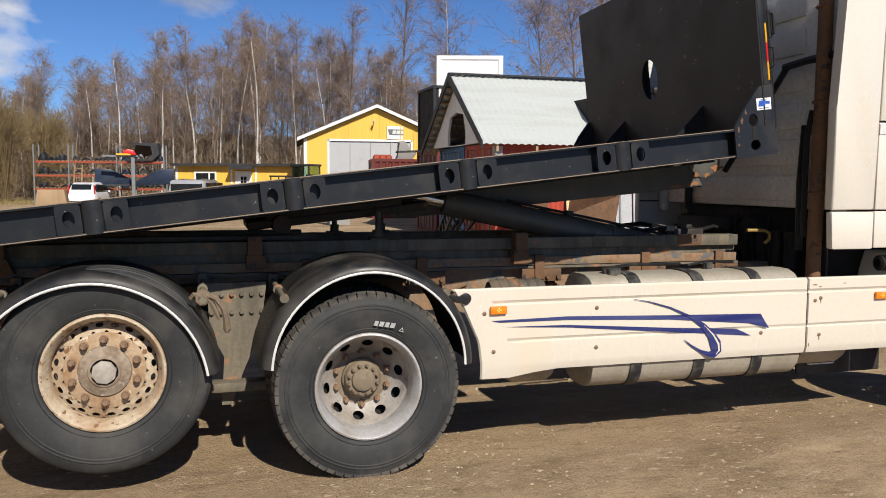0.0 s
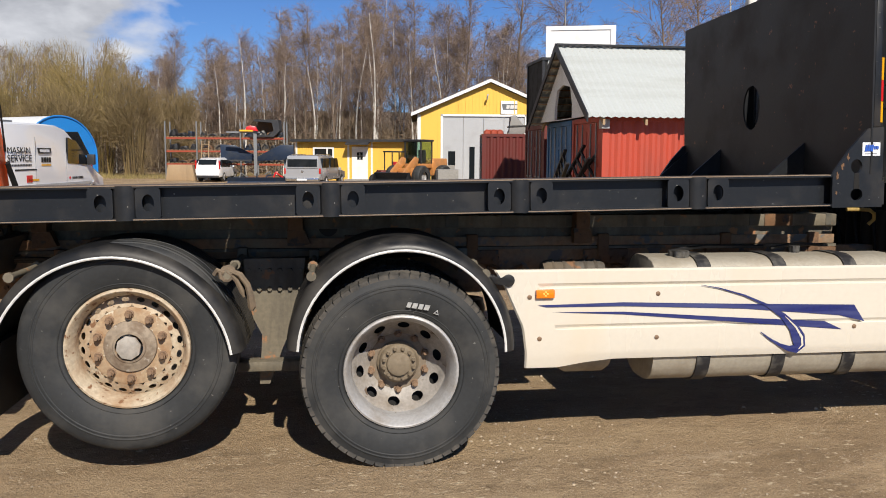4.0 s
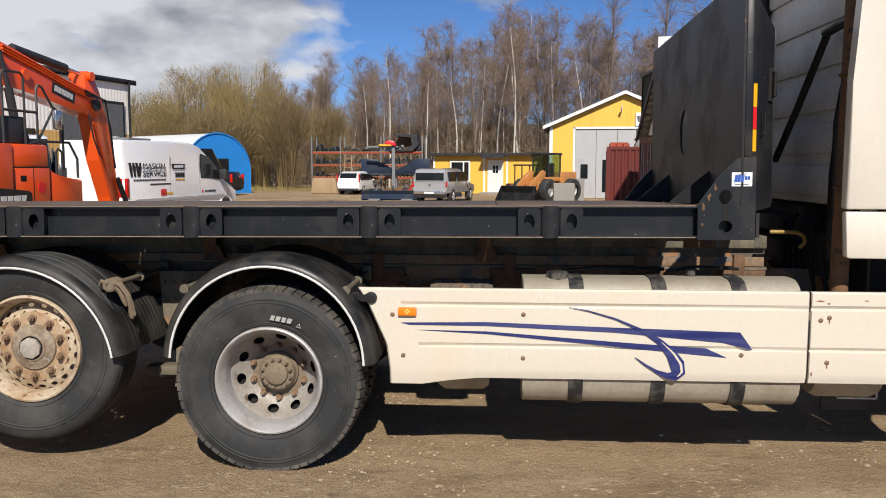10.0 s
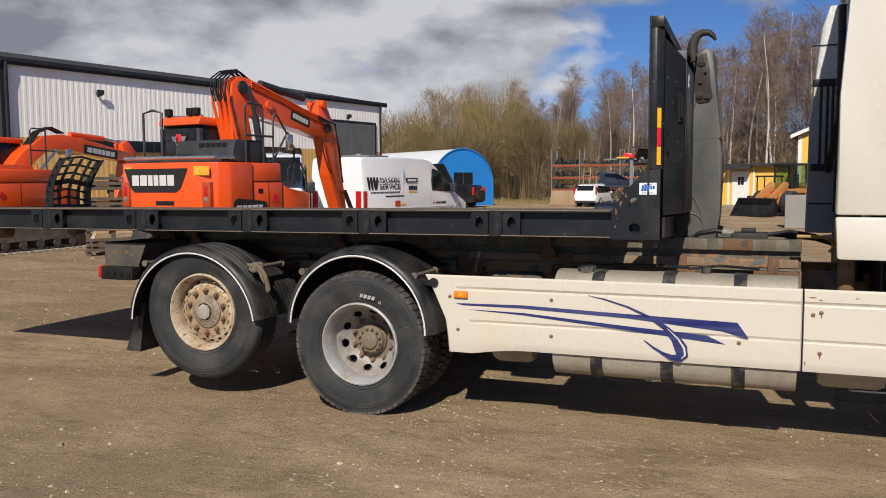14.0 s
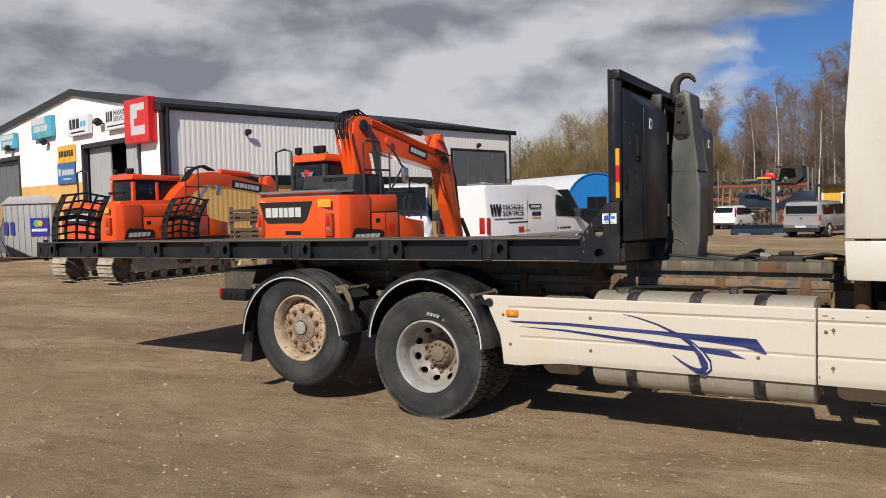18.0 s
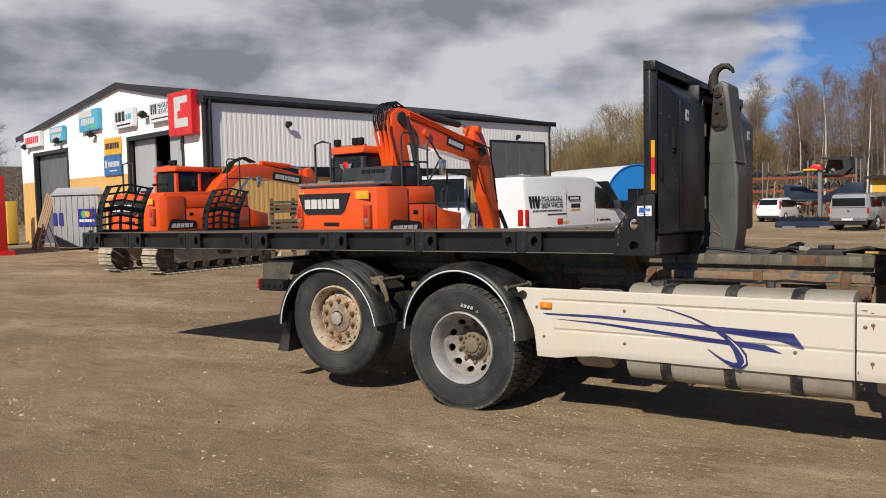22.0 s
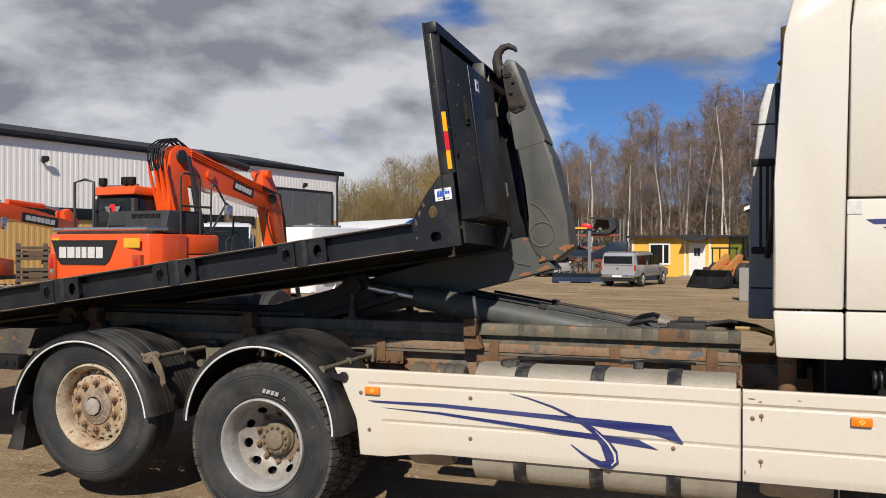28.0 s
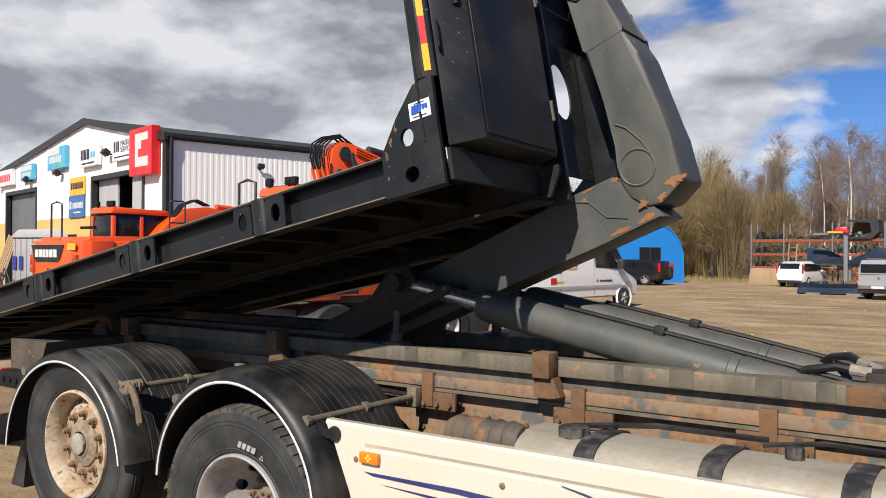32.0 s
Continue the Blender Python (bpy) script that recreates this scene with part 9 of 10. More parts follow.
ld = thing("step_ladder", pose(-29.3, 13.4, 0, 0, 0, 30), "small aluminium step ladder in front of a booth", "ladder")
for s in (-1, 1):
    bm = B()
    tb(bm, [(-0.35, s * 0.25, 0), (0, s * 0.2, 1.15)], 0.025, 6)
    tb(bm, [(0.4, s * 0.25, 0), (0, s * 0.2, 1.15)], 0.025, 6)
    part("rail", bm, CHROME, ld)
for k in range(4):
    bm = B()
    bx(bm, -0.33 + 0.08 * k, -0.24, 0.22 + 0.25 * k, -0.23 + 0.08 * k, 0.24, 0.25 + 0.25 * k)
    part("tread", bm, CHROME, ld, "", False)
sk_ = thing("red_skip", pose(-30.4, 9.35, 0, 0, 0, -12), "red steel skip with ribbed side", "skip")
bm = B()
bx(bm, -3.0, 0, 0.15, 1.6, 2.3, 3.1, 0.03)
part("body", bm, surf("bright_red_skip_paint", (0.70, 0.022, 0.018), (0.5, 0.025, 0.02), 0.5), sk_, "")
for k in range(6):
    bm = B()
    bx(bm, -2.6 + k * 0.8, -0.1, 0.1, -2.45 + k * 0.8, 0.02, 3.15)
    part("rib", bm, INK_RED, sk_, "", False)
bm = B()
bx(bm, 1.2, -0.2, 0.0, 1.75, 2.5, 0.18)
part("runner", bm, INK_RED, sk_, "", False)
bm = B()
bx(bm, -2.9, -0.2, 0.0, -2.4, 2.5, 0.18)
part("runner", bm, INK_RED, sk_, "", False)
bg_ = thing("white_big_bag", pose(-38.6, 16.6, 0), "white bulk bag beside a skip", "bag")
bm = B()
bx(bm, -0.4, -0.4, 0, 0.4, 0.4, 0.85, 0.12)
part("bag", bm, WHITE_WOOD, bg_)

yc = thing("yellow_cabinet", pose(-37.5, 16.35, 0, 0, 0, -8), "yellow steel cabinet standing by a hall", "cabinet")
bm = B()
bx(bm, -0.24, -0.25, 0.08, 0.24, 0.25, 2.2, 0.02)
part("body", bm, YELLOW_WOOD, yc)
bm = B()
bx(bm, -0.215, -0.265, 0.12, 0.215, -0.252, 2.14, 0.004)
part("door", bm, YELLOW_WOOD, yc, "flat yellow door", False)
bm = B()
bx(bm, -0.22, -0.22, 0.0, 0.22, 0.22, 0.08)
part("plinth", bm, DARK, yc, "", False)

# ---------- racks and implements ----------
rk = thing("pallet_rack", pose(-10.9, 50.6, 0, 0, 0, -6), "tall pallet rack with orange beams and machine parts", "rack")
RX = [0, 2.0, 4.8, 7.6]
for x in RX:
    for y in (0, 1.1):
        bm = B()
        bx(bm, x, y, 0, x + 0.08, y + 0.08, 3.75)
        part("upright", bm, RACK_GREY, rk, "grey upright", False)
for x0, x1, zs in ((0, 2.0, (0.95, 1.78, 2.62)), (2.0, 4.8, (0.95, 1.78, 2.62)), (4.8, 7.6, (0.95, 1.78, 2.62))):
    for z in zs:
        for y in (-0.04, 1.14):
            bm = B()
            bx(bm, x0 + 0.1, y, z, x1, y + 0.05, z + 0.11)
            part("beam", bm, RACK_ORANGE, rk, "orange rack beam", False)
        bm = B()
        for k in range(int((x1 - x0) / 0.25)):
            bx(bm, x0 + 0.15 + k * 0.25, -0.02, z + 0.13, x0 + 0.3 + k * 0.25, 1.12, z + 0.16)
        part("shelf", bm, PLANK, rk, "", False)
rnd = random.Random(21)
kinds = (("machine_part", BLACK_STEEL), ("machine_part", RUSTY_STEEL), ("machine_part", CONCRETE), ("machine_part", MACHINE_GREY), ("machine_part", FRAME_STEEL), ("machine_part", PLOW_BLUE))
for x0, x1, zs in ((0, 2.0, (0.0, 1.11, 1.94, 2.78)), (2.0, 4.8, (0.0, 1.11, 1.94, 2.78)), (4.8, 7.6, (0.0, 1.11, 1.94, 2.78))):
    for z in zs:
        x = x0 + 0.25
        while x < x1 - 0.4:
            w, h = rnd.uniform(0.3, 0.8), rnd.uniform(0.15, 0.5)
            nm, mt = rnd.choice(kinds)
            t_ = thing(nm, rk.matrix_basis @ pose(x + w / 2, 0.5, z), "worn steel machine part stored on a rack", "machine part", "parts on the rack")
            bm = B()
            pr(bm, [(-w / 2, 0), (w / 2, 0), (w / 2 * rnd.uniform(0.3, 1), h), (-w / 2 * rnd.uniform(0.3, 1), h * rnd.uniform(0.6, 1))], "y", -0.4, rnd.uniform(0.1, 0.4), 0.02)
            part("body", bm, mt, t_)
            bm = B()
            tb(bm, [(-w / 3, -0.42, h * 0.3), (0, -0.46, h * 0.8), (w / 3, -0.42, h * 0.35)], 0.04, 6)
            cy(bm, (w * 0.2, -0.42, h * 0.4), (w * 0.2, -0.3, h * 0.4), h * 0.25, None, 12)
            part("fitting", bm, MACHINE_GREY, t_)
            x += w + rnd.uniform(0.02, 0.15)
ps = thing("post_stand", pose(-4.9, 47.2, 0, 0, 0, 0), "grey-green steel post with a top beam and hanging gear", "stand")
bm = B()
bx(bm, -0.10, -0.10, 0, 0.10, 0.10, 2.95)
part("post", bm, RACK_GREY, ps, "", False)
bm = B()
bx(bm, -1.7, -0.09, 2.95, 0.3, 0.09, 3.04)
part("arm", bm, RACK_GREY, ps, "", False)
bm = B()
bx(bm, -0.9, -0.3, 3.04, -0.1, 0.3, 3.14)
part("yellow_tray", bm, INK_YELLOW, ps, "", False)
bm = B()
pr(bm, [(-0.55, 3.14), (0.2, 3.05), (0.05, 3.34), (-0.3, 3.40), (-0.5, 3.30)], "y", -0.3, 0.3, 0.03)
part("red_cover", bm, INK_RED, ps, "red cover on top")
bk = thing("loader_bucket", rk.matrix_basis @ pose(6.4, 0.3, 2.78), "dark loader bucket lying on a rack", "bucket")
bm = B()
pr(bm, [(-0.9, 0.0), (0.6, 0.0), (1.0, 0.4), (0.9, 1.1), (-0.6, 1.1), (-0.7, 1.0), (0.5, 0.9), (0.6, 0.4), (0.3, 0.12), (-0.9, 0.1)], "y", -0.5, 0.6)
part("shell", bm, MACHINE_GREY, bk, "", False)
bm = B()
pr(bm, [(-0.9, 0.0), (0.6, 0.0), (1.0, 0.4), (0.9, 1.1), (-0.5, 1.1)], "y", 0.5, 0.55)
part("cheek", bm, RUSTY_STEEL, bk, "", False)
for k, (x, y, a, fl) in enumerate(((-5.75, 48.6, 4, 1), (-4.0, 48.0, -8, -1), (-3.95, 38.4, 2, 1))):
    pw = thing("snow_plough", pose(x, y, 0, 0, 0, a), "dark blue snow plough blade on the ground" if k == 2 else "dark blue plough blade on a stand", "plough", "plough blades")
    z = 0.05 if k == 2 else 1.35
    bm = B()
    if k == 2:
        pr(bm, [(-0.2, 0.05), (0.1, 0.0), (0.2, 0.3), (0.05, 0.5), (-0.02, 0.5), (0.08, 0.3)], "x", -1.6, 1.4)
    else:
        pr(bm, [(-1.4 * fl, z), (0.9 * fl, z - 0.1), (1.0 * fl, z + 0.1), (-0.2 * fl, z + 0.7), (-0.5 * fl, z + 0.88), (-1.4 * fl, z + 0.92)], "y", -0.15, 0.2, 0.02)
    part("blade", bm, PLOW_BLUE, pw)
    for s in (-0.9, 0.8):
        bm = B()
        bx(bm, s - 0.06, 0.15, 0, s + 0.06, 0.3, max(0.4, z))
        bx(bm, s - 0.3, -0.3, 0, s + 0.3, 0.6, 0.08)
        part("leg", bm, RACK_GREY, pw, "", False)
    if k == 0:
        bm = B()
        bx(bm, -1.0, -0.2, z - 0.12, 0.8, 0.25, z - 0.02)
        part("cradle", bm, MACHINE_GREY, pw, "", False)
for k in range(7):
    x, y = -7 + rnd.uniform(0, 6.5), 44 + rnd.uniform(-0.8, 3.5)
    t_ = thing("ground_implement", pose(x, y, 0, 0, 0, rnd.uniform(0, 180)), "small dark steel implement lying on dirt", "implement", "implements by the racks")
    bm = B()
    pr(bm, [(-0.6, 0), (0.6, 0), (0.5, 0.3), (0.1, 0.45), (-0.5, 0.35)], "y", -0.3, 0.3, 0.02)
    part("body", bm, rnd.choice((PLOW_BLUE, BLACK_STEEL, RUSTY_STEEL, MACHINE_GREY)), t_)
    bm = B()
    tb(bm, [(-0.5, -0.32, 0.1), (-0.3, -0.36, 0.6), (0.2, -0.32, 0.3)], 0.05, 6)
    part("arm", bm, rnd.choice((RACK_GREY, INK_RED, BLACK_STEEL)), t_)
hp = thing("brown_bin", pose(-9.6, 48.9, 0), "brown wooden bin below a rack", "bin")
bm = B()
pr(bm, [(-0.9, 0), (0.9, 0), (0.7, 1.0), (-0.75, 1.0)], "y", -0.4, 0.4, 0.02)
part("body", bm, PLANK, hp)
ldd = thing("leaning_ladder", pose(-8.55, 49.9, 0, 0, 0, 0), "pale wooden ladder leaning on a rack", "ladder")
for s in (0, 0.45):
    bm = B()
    tb(bm, [(s, -0.3, 0), (s, 0.5, 2.5)], 0.035, 6)
    part("rail", bm, PLANK, ldd)
for j in range(8):
    bm = B()
    cy(bm, (0, -0.22 + j * 0.095, 0.25 + j * 0.29), (0.45, -0.22 + j * 0.095, 0.25 + j * 0.29), 0.02, None, 6)
    part("rung", bm, PLANK, ldd)

# ---------- wheel loader ----------
lo = thing("wheel_loader", pose(4.05, 36.89, 0, 0, 0, 230) @ Matrix.Diagonal((0.84, 0.84, 0.86, 1)), "faded orange wheel loader with a black bucket", "loader")
for x, s in ((1.2, -1), (1.2, 1), (-1.2, -1), (-1.2, 1)):
    bm = B()
    la(bm, [(0.32, -0.25), (0.62, -0.25), (0.68, -0.16), (0.68, 0.16), (0.62, 0.25), (0.32, 0.25)], (x, s * 0.95, 0.68), "y", 32)
    w_ = part("wheel", bm, TYRE, lo, "large loader tyre")
    bm = B()
    la(bm, [(0.33, s * 1.1), (0.28, s * 1.02), (0.1, s * 1.05), (0.0001, s * 1.08)], (x, 0, 0.68), "y", 24)
    part("rim", bm, RIM_SILVER, w_)
bm = B()
bx(bm, -2.1, -0.7, 0.75, -0.5, 0.7, 1.75, 0.08)
bx(bm, 0.2, -0.6, 0.6, 1.6, 0.6, 1.2, 0.05)
part("body", bm, LOADER, lo)
for x0, y0, x1, y1 in ((-0.5, -0.56, 0.62, -0.548), (-0.5, 0.548, 0.62, 0.56), (0.66, -0.5, 0.672, 0.5), (-0.512, -0.5, -0.5, 0.5)):
    bm = B()
    bx(bm, x0, y0, 1.45, x1, y1, 2.70)
    pane = part("window", bm, CLEAR_GREEN, lo, "green-tinted cab window", False)
    pane.visible_shadow = False
bm = B()
bx(bm, -0.55, -0.6, 1.2, 0.72, 0.6, 1.45, 0.03)
part("cab_base", bm, LOADER, lo, "orange lower part of the cab")
bm = B()
bx(bm, -0.35, -0.25, 1.46, 0.1, 0.25, 1.65, 0.04)
bx(bm, -0.38, -0.25, 1.62, -0.26, 0.25, 2.25, 0.04)
part("seat", bm, BLACK_TRIM, lo, "black operator's seat")
bm = B()
bx(bm, -0.62, -0.66, 2.71, 0.75, 0.66, 2.84, 0.04)
part("cab_roof", bm, BLACK_TRIM, lo, "dark cab roof")
for x in (-0.55, 0.62):
    for y in (-0.60, 0.53):
        bm = B()
        bx(bm, x, y, 1.45, x + 0.07, y + 0.07, 2.715)
        part("cab_pillar", bm, BLACK_TRIM, lo, "", False)
for s in (-1, 1):
    bm = B()
    pr(bm, [(0.8, 1.75), (1.1, 1.85), (2.2, 1.1), (2.7, 0.5), (2.5, 0.4), (2.0, 0.85), (0.9, 1.4)], "y", s * 0.45 - 0.07, s * 0.45 + 0.07, 0.02)
    part("lift_arm", bm, LOADER, lo, "orange lift arm")
bm = B()
pr(bm, [(2.55, 0.05), (3.5, 0.0), (3.52, 0.05), (2.8, 0.2), (2.7, 0.6), (2.85, 0.95), (2.75, 0.98), (2.5, 0.6)], "y", -1.2, 1.2)
bkt = part("bucket", bm, BLACK_STEEL, lo, "wide black loader bucket", False)
for s in (-1.2, 1.17):
    bm = B()
    pr(bm, [(2.55, 0.05), (3.5, 0.0), (2.85, 0.96), (2.6, 0.7)], "y", s, s + 0.03)
    part("cheek", bm, BLACK_STEEL, bkt, "", False)
rt = thing("compact_tractor", pose(2.9, 40.0, 0, 0, 0, 205) @ Matrix.Diagonal((0.82, 0.82, 0.82, 1)), "small dark red tractor behind a loader", "tractor")
bm = B()
bx(bm, -0.7, -0.35, 0.5, 1.0, 0.35, 1.05, 0.08)
part("body", bm, DARKRED_BOX, rt)
bm = B()
bx(bm, -0.55, -0.28, 1.05, -0.2, 0.28, 1.6, 0.06)
part("seat", bm, INK_RED, rt, "red seat back")
bm = B()
bx(bm, -0.95, -0.6, 2.2, 0.35, 0.6, 2.3, 0.04)
part("roof", bm, BLACK_TRIM, rt, "dark canopy roof")
for x in (-0.88, 0.22):
    for y in (-0.54, 0.48):
        bm = B()
        bx(bm, x, y, 1.0, x + 0.06, y + 0.06, 2.2)
        part("post", bm, BLACK_TRIM, rt)
for x, r in ((-0.7, 0.6), (0.9, 0.4)):
    for s in (-1, 1):
        bm = B()
        la(bm, [(r * 0.4, -0.14), (r, -0.12), (r, 0.12), (r * 0.4, 0.14)], (x, s * 0.65, r), "y", 20)
        part("wheel", bm, TYRE, rt)

# ---------- woods ----------


def stick_mesh(verts, faces, p, q, r0, r1, n=3):
    d = q - p
    if d.length < 1e-4:
        return
    u, v = frame_of(d)
    b = len(verts)
    for c, r in ((p, r0), (q, r1)):
        for k in range(n):
            a = 2 * math.pi * k / n
            verts.append(c + u * (r * math.cos(a)) + v * (r * math.sin(a)))
    for k in range(n):
        j = (k + 1) % n
        faces.append((b + k, b + j, b + n + j, b + n + k))


def sliver_mesh(p, d, ln, w, rng):
    """Thin three-cornered twigs: start points, directions, lengths and half widths."""
    n = len(p)
    side = np.cross(d, rng.normal(size=(n, 3)))
    side /= np.linalg.norm(side, axis=1)[:, None] + 1e-9
    w = np.asarray(w).reshape(-1, 1) * np.ones((n, 1))
    v = np.stack([p - side * w, p + side * w, p + d * ln[:, None]], 1).reshape(-1, 3)
    return v, np.arange(3 * n).reshape(-1, 3)


def unit(v):
    return v / (np.linalg.norm(v, axis=1)[:, None] + 1e-9)


def tree_meshes(seed, h, spread, bark, twig, low=0.3, dense=1.0):
    """Trunk and bare crown of one tree: limbs, branchlets and a haze of fine twigs."""
    rnd = random.Random(seed)
    rng = np.random.default_rng(seed)
    tv, tf = [], []
    pts, p, lean = [], Vector((0, 0, -0.1)), Vector((rnd.uniform(-0.05, 0.05), rnd.uniform(-0.05, 0.05), 1))
    n = 12
    for k in range(n + 1):
        pts.append(p.copy())
        lean = (lean + Vector((rnd.uniform(-0.06, 0.06), rnd.uniform(-0.06, 0.06), 0))).normalized()
        p = p + lean * (h / n)
    rad = lambda f: 0.014 + (h * 0.0068) * (1 - f) ** 0.85
    for k in range(n):
        stick_mesh(tv, tf, pts[k], pts[k + 1], rad(k / n), rad((k + 1) / n), 7)
    bv, bf, seg = [], [], []
    for _ in range(int(44 * dense)):
        f = low + (0.98 - low) * rnd.random() ** 0.75
        i = min(n - 1, int(f * n))
        base = pts[i].lerp(pts[i + 1], f * n - i)
        a = rnd.uniform(0, 2 * math.pi)
        ln = spread * (0.35 + 0.9 * math.sin(math.pi * min(1.0, (f - low) / (1 - low) * 0.85 + 0.18))) * rnd.uniform(0.55, 1.15)
        d = Vector((math.cos(a), math.sin(a), rnd.uniform(0.7, 1.6))).normalized()
        q, r = base, rad(f) * 0.4
        for s in range(4):
            d2 = (d + Vector((rnd.uniform(-0.25, 0.25), rnd.uniform(-0.25, 0.25), 0.1 - 0.12 * s))).normalized()
            e = q + d2 * ln / 4
            stick_mesh(bv, bf, q, e, r, r * 0.65, 3)
            seg.append((*q, *e))
            q, d, r = e, d2, r * 0.65
    seg = np.array(seg)
    pick = rng.integers(0, len(seg), int(640 * dense))
    u = rng.random((len(pick), 1))
    p0 = seg[pick, :3] * (1 - u) + seg[pick, 3:] * u
    d0 = unit(unit(seg[pick, 3:] - seg[pick, :3]) + rng.normal(0, 0.55, (len(pick), 3)) + np.array([0, 0, 0.1]))
    l0 = rng.uniform(0.5, 1.3, len(pick))
    v1, f1 = sliver_mesh(p0, d0, l0, 0.012, rng)
    pick = rng.integers(0, len(p0), int(2300 * dense))
    u = rng.uniform(0.1, 1, (len(pick), 1))
    p1 = p0[pick] + d0[pick] * l0[pick][:, None] * u
    d1 = unit(d0[pick] + rng.normal(0, 0.6, (len(pick), 3)) + np.array([0, 0, -0.25]))
    v2, f2 = sliver_mesh(p1, d1, rng.uniform(0.25, 0.8, len(pick)), 0.010, rng)
    b = np.array([list(v) for v in bv])
    cv = np.concatenate([b, v1, v2]).tolist()
    cf = [tuple(q) for q in bf] + (f1 + len(b)).tolist() + (f2 + len(b) + len(v1)).tolist()
    return (tv, tf, bark), (cv, cf, twig)


def plant(kind, label, trunk_, crown_, m, group):
    t_ = thing(kind, m, label, "tree", group)
    raw("trunk", *trunk_, t_)
    raw("crown", *crown_, t_)
    return t_


protos = []
for s in range(7):
    a, b = tree_meshes(100 + s, 13.0 + s * 0.55, 2.5, BIRCH if s < 5 else BARK, TWIG, 0.26)
    protos.append(plant("birch_tree", "bare birch with pale trunk at the edge of woods" if s < 5 else "bare reddish birch at the edge of woods", a, b, pose(-7 + s * 5.3, 62 + s, 0) @ Matrix.Diagonal((0.84, 0.84, 0.84, 1)), "birches at the wood edge"))
for s in range(3):
    a, b = tree_meshes(200 + s, 11.5 + s, 3.0, BARK, TWIG, 0.25, 1.25)
    protos.append(plant("bare_tree", "bare brown tree in the woods", a, b, pose(-9 + s * 13, 70 + s, 0) @ Matrix.Diagonal((0.86, 0.86, 0.86, 1)), "bare trees in the woods"))
rnd = random.Random(77)
for k in range(330):
    x = rnd.uniform(-64, 62)
    y = 60 + abs(x) * 0.02 + rnd.random() * 20
    if -28 < x < -10 and y < 66:
        y += 9
    if x < -36:
        y += 6
    pr_ = rnd.choice(protos[:7] if y < 68 or rnd.random() < 0.5 else protos)
    tall = 9.6 + 4.2 * math.exp(-((x - 8) / 15) ** 2) if x > -27 else 6.2
    sc_ = tall / 14.8 * rnd.uniform(0.72, 1.04) * (1 + (y - 66) * 0.012)
    o = copy_thing(pr_, pose(x, y, 0, 0, 0, rnd.uniform(0, 360)))
    o.scale = (sc_, sc_, sc_ * rnd.uniform(0.95, 1.1))
for x, y, sc_ in ((-60, 26, 0.62), (-64, 29, 0.66), (-70, 32, 0.7), (-67, 27, 0.6), (19, 40, 1.1), (22, 44, 1.2), (26, 47, 1.1), (16, 52, 1.1), (30, 50, 1.1), (13, 56, 1.1)):
    o = copy_thing(rnd.choice(protos), pose(x, y, 0, 0, 0, rnd.uniform(0, 360)))
    o.scale = (sc_, sc_, sc_)


def thicket(name, label, mat_, count, where, h0, h1, seed, fork=2, width=0.02):
    """Tufts of blades."""
    rnd = random.Random(seed)
    verts, faces = [], []
    for _ in range(count):
        x, y = where(rnd)
        p = Vector((x, y, -0.05))
        q = p + Vector((rnd.uniform(-0.5, 0.5), rnd.uniform(-0.5, 0.5), 1)).normalized() * rnd.uniform(h0, h1)
        w = Vector((rnd.uniform(-1, 1), rnd.uniform(-1, 1), 0)).normalized() * width
        b = len(verts)
        verts += [p - w, p + w, q]
        faces.append((b, b + 1, b + 2))
    return tagged(raw(name, verts, faces, mat_), label, "brush", "", "stuff")


def brush_belt(name, label, mat_, count, x0, x1, y0, y1, top, seed, ln=(0.6, 2.0), w=0.03):
    """A belt of tangled stems and twigs, thinning out towards its top."""
    rng = np.random.default_rng(seed)
    x, y = rng.uniform(x0, x1, count), rng.uniform(y0, y1, count)
    crest = top * (0.75 + 0.25 * np.sin(x * 0.21 + seed) * np.sin(x * 0.083 + 1.3 * seed) + 0.12 * np.sin(x * 0.9))
    z = crest * rng.random(count) ** 1.05
    d = unit(rng.normal(0, 0.5, (count, 3)) + np.array([0, 0, 0.75]))
    v, f = sliver_mesh(np.stack([x, y, z], 1), d, rng.uniform(*ln, count), w, rng)
    return tagged(raw(name, v.tolist(), f.tolist(), mat_), label, "brush", "", "stuff")


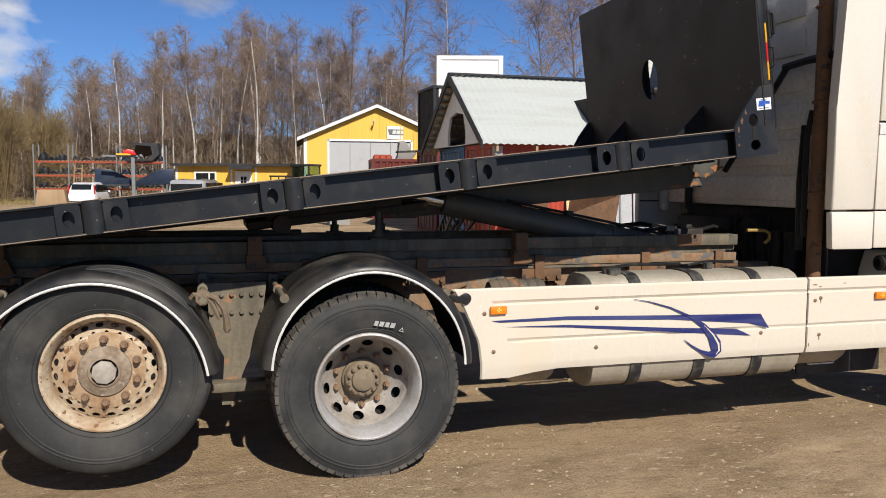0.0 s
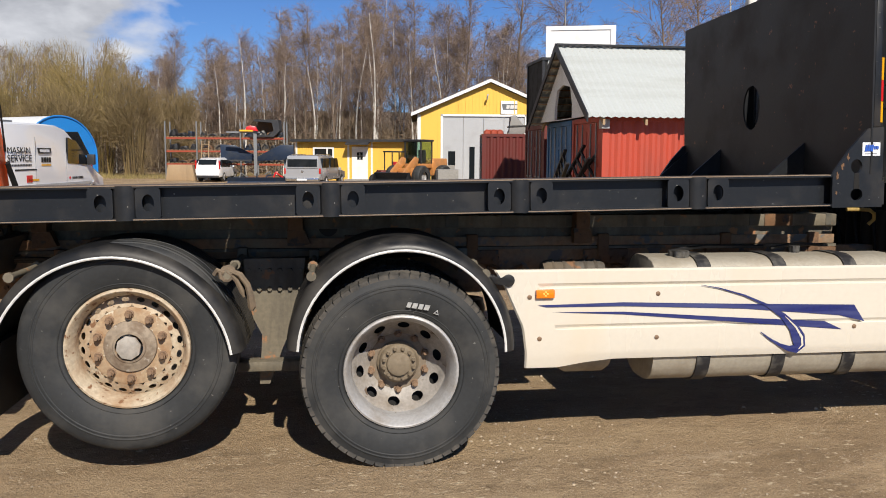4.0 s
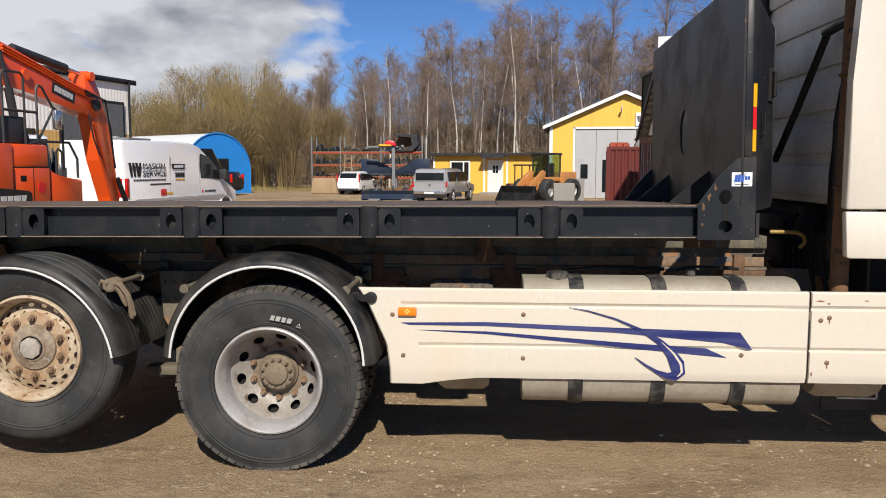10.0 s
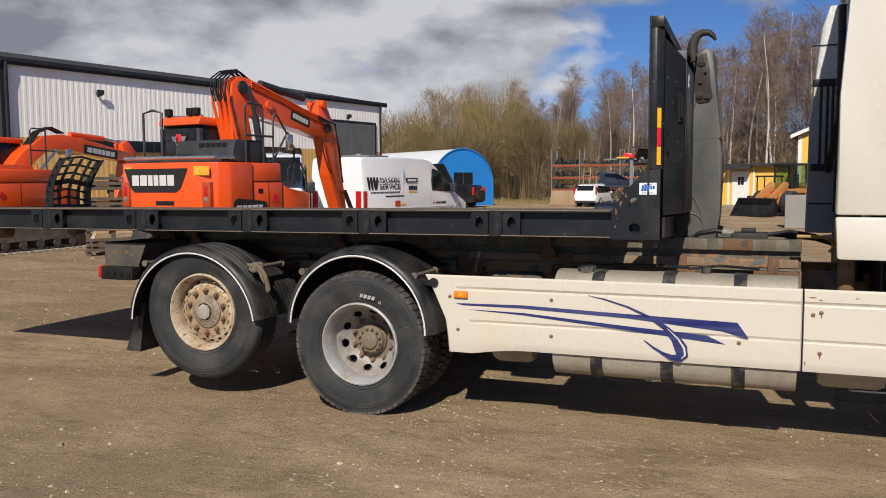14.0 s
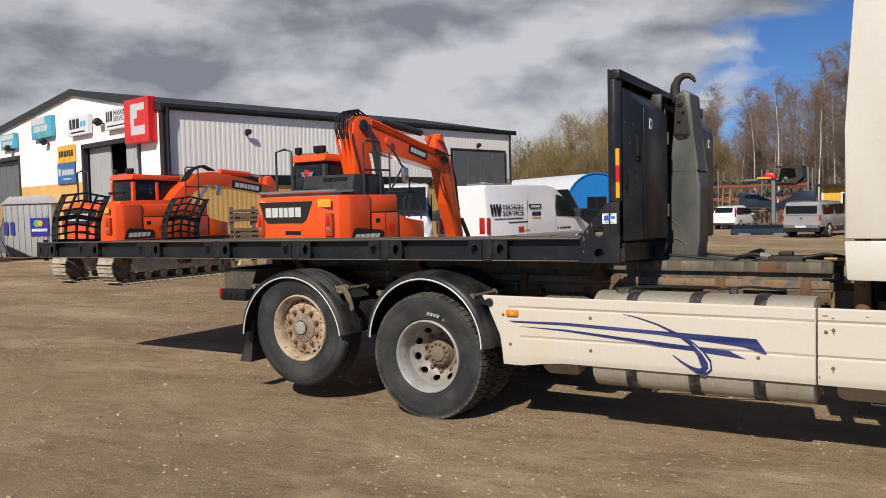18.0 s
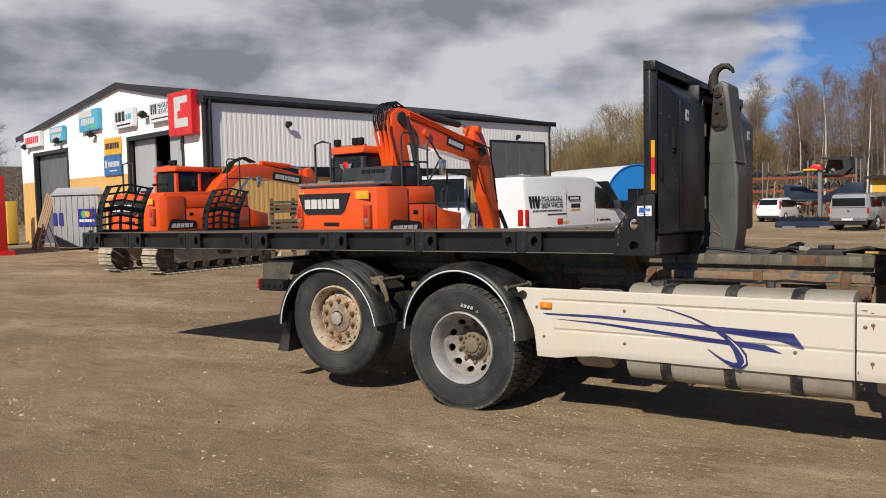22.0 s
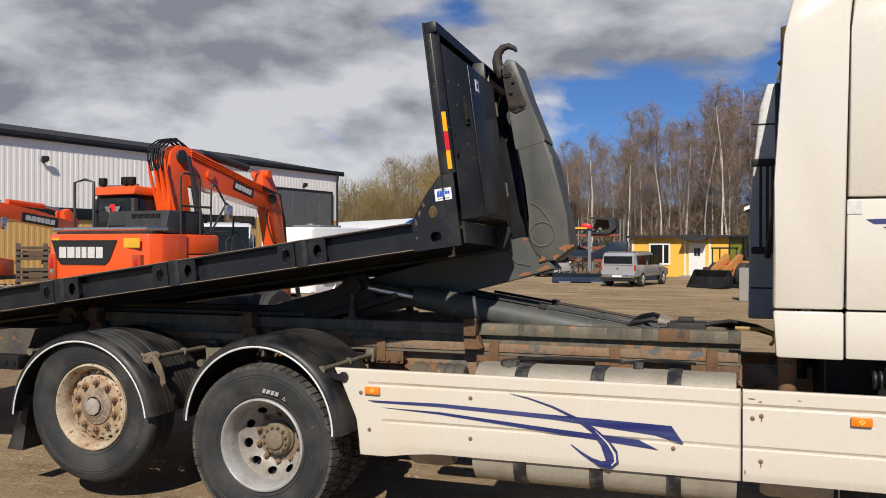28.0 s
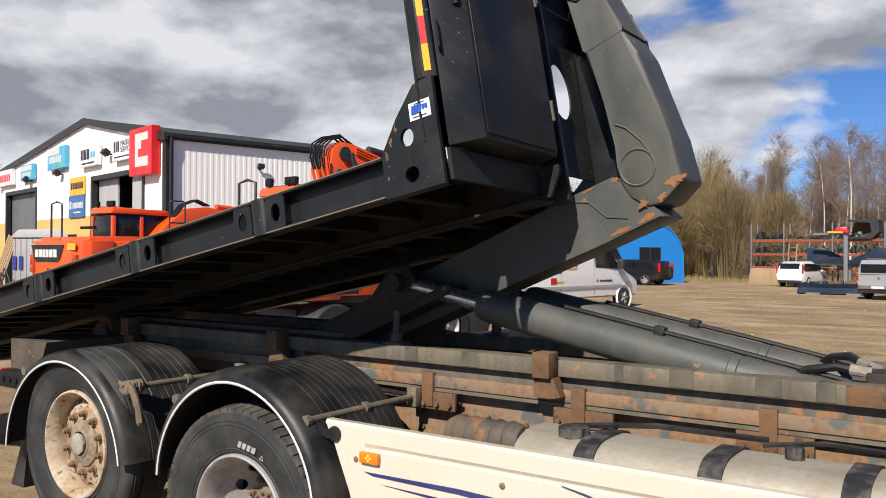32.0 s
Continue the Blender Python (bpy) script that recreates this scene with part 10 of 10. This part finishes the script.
def bush(name, label, mat_, count, centre, radii, seed, w=0.012):
    """A rounded shrub: twigs fanning up and out from stems within an uneven dome."""
    rng = np.random.default_rng(seed)
    c, r = np.array(centre), np.array(radii)
    lobes = unit(rng.normal(size=(14, 3)) * np.array([1, 1, 0.8])) * 0.62
    k = rng.integers(0, 14, count)
    u = lobes[k] + unit(rng.normal(size=(count, 3))) * (rng.random((count, 1)) ** 0.45) * 0.42
    p = c + u * r
    p[:, 2] = np.maximum(p[:, 2], rng.random(count) * 0.6)
    d = unit(u * 0.9 + rng.normal(0, 0.42, (count, 3)) + np.array([0, 0, 0.7]))
    v, f = sliver_mesh(p, d, rng.uniform(0.25, 0.8, count), w, rng)
    sv, sf = [], []
    rnd = random.Random(seed)
    for _ in range(26):
        a = rnd.uniform(0, 2 * math.pi)
        q = Vector((c[0] + 0.25 * r[0] * math.cos(a), c[1] + 0.25 * r[1] * math.sin(a), -0.1))
        e = Vector((c[0] + 0.7 * r[0] * math.cos(a) * rnd.random(), c[1] + 0.7 * r[1] * math.sin(a) * rnd.random(), c[2] + r[2] * rnd.uniform(0.2, 0.8)))
        stick_mesh(sv, sf, q, e, 0.05, 0.015, 3)
    sv = [list(q) for q in sv]
    t_ = thing(name, pose(c[0], c[1], 0), label, "bush", "willow bushes")
    base = np.array([c[0], c[1], 0.0])
    raw("trunk", (np.array(sv) - base).tolist(), sf, mat_, t_)
    raw("crown", (v - base).tolist(), f.tolist(), mat_, t_)
    return t_


brush_belt("undergrowth", "brown bare undergrowth along the wood edge", BRUSH, 42000, -62, 68, 61, 71, 5.6, 31, (0.5, 1.7), 0.016)
brush_belt("far_woods", "dense bare woods in the distance", BRUSH, 70000, -60, 80, 70, 86, 9.0, 32, (0.8, 2.4), 0.028)
brush_belt("far_woods", "dense bare woods beyond the hall", BRUSH, 7000, -100, -62, 14, 60, 5.5, 33, (0.8, 2.4), 0.035)
for k, (cx, cy_, rx, h, mt) in enumerate(((-17.6, 60.5, 3.7, 10.6, WILLOW), (-23.0, 60, 3.6, 9.9, WILLOW), (-14.6, 58.5, 2.4, 7.6, RUSTY_BRUSH), (-28.5, 63, 4.2, 8.6, WILLOW), (-20.6, 66, 3.6, 11.0, WILLOW), (-19.6, 57.5, 3.2, 6.4, RUSTY_BRUSH), (-12.6, 63.5, 2.4, 7.0, RUSTY_BRUSH), (-26, 57.5, 3.0, 5.4, RUSTY_BRUSH), (-31.5, 60, 3.4, 6.8, RUSTY_BRUSH))):
    bush("willow_bush", "budding yellow-green willow bush behind the tent" if mt is WILLOW else "rusty brown bare shrub behind the tent", mt, 10000, (cx, cy_, h * 0.5), (rx, rx * 0.8, h * 0.5), 50 + k)
thicket("verge_grass", "dry tufted grass at the yard's edge", GRASS, 9000, lambda r: (r.uniform(-30, 14), 52.5 + r.random() * 6), 0.12, 0.5, 61, 1, 0.02)

# bank behind the woods
n = 60
verts, faces = [], []
for k in range(n + 1):
    a = radians(-80 + 160 * k / n)
    for r, z in ((100, -0.2), (118, 6.5 + 1.5 * noise.noise((k * 0.2, 0, 0))), (160, 9.5 + 2.0 * noise.noise((k * 0.15, 3, 0))), (240, 11)):
        verts.append((r * math.sin(a), r * math.cos(a), z))
for k in range(n):
    for j in range(3):
        b = k * 4 + j
        faces.append((b, b + 4, b + 5, b + 1))
hb = raw("wooded_bank", verts, faces, surf("brown_wooded_slope", (0.11, 0.08, 0.05), (0.06, 0.05, 0.035), 1.0, 0, 1.2, 0.12, 0.6, 0.6, 0.5, None, 0.3))
hb.data.shade_smooth()
tagged(hb, "low brown wooded bank in the distance", "backdrop", "", "structure")

motions()
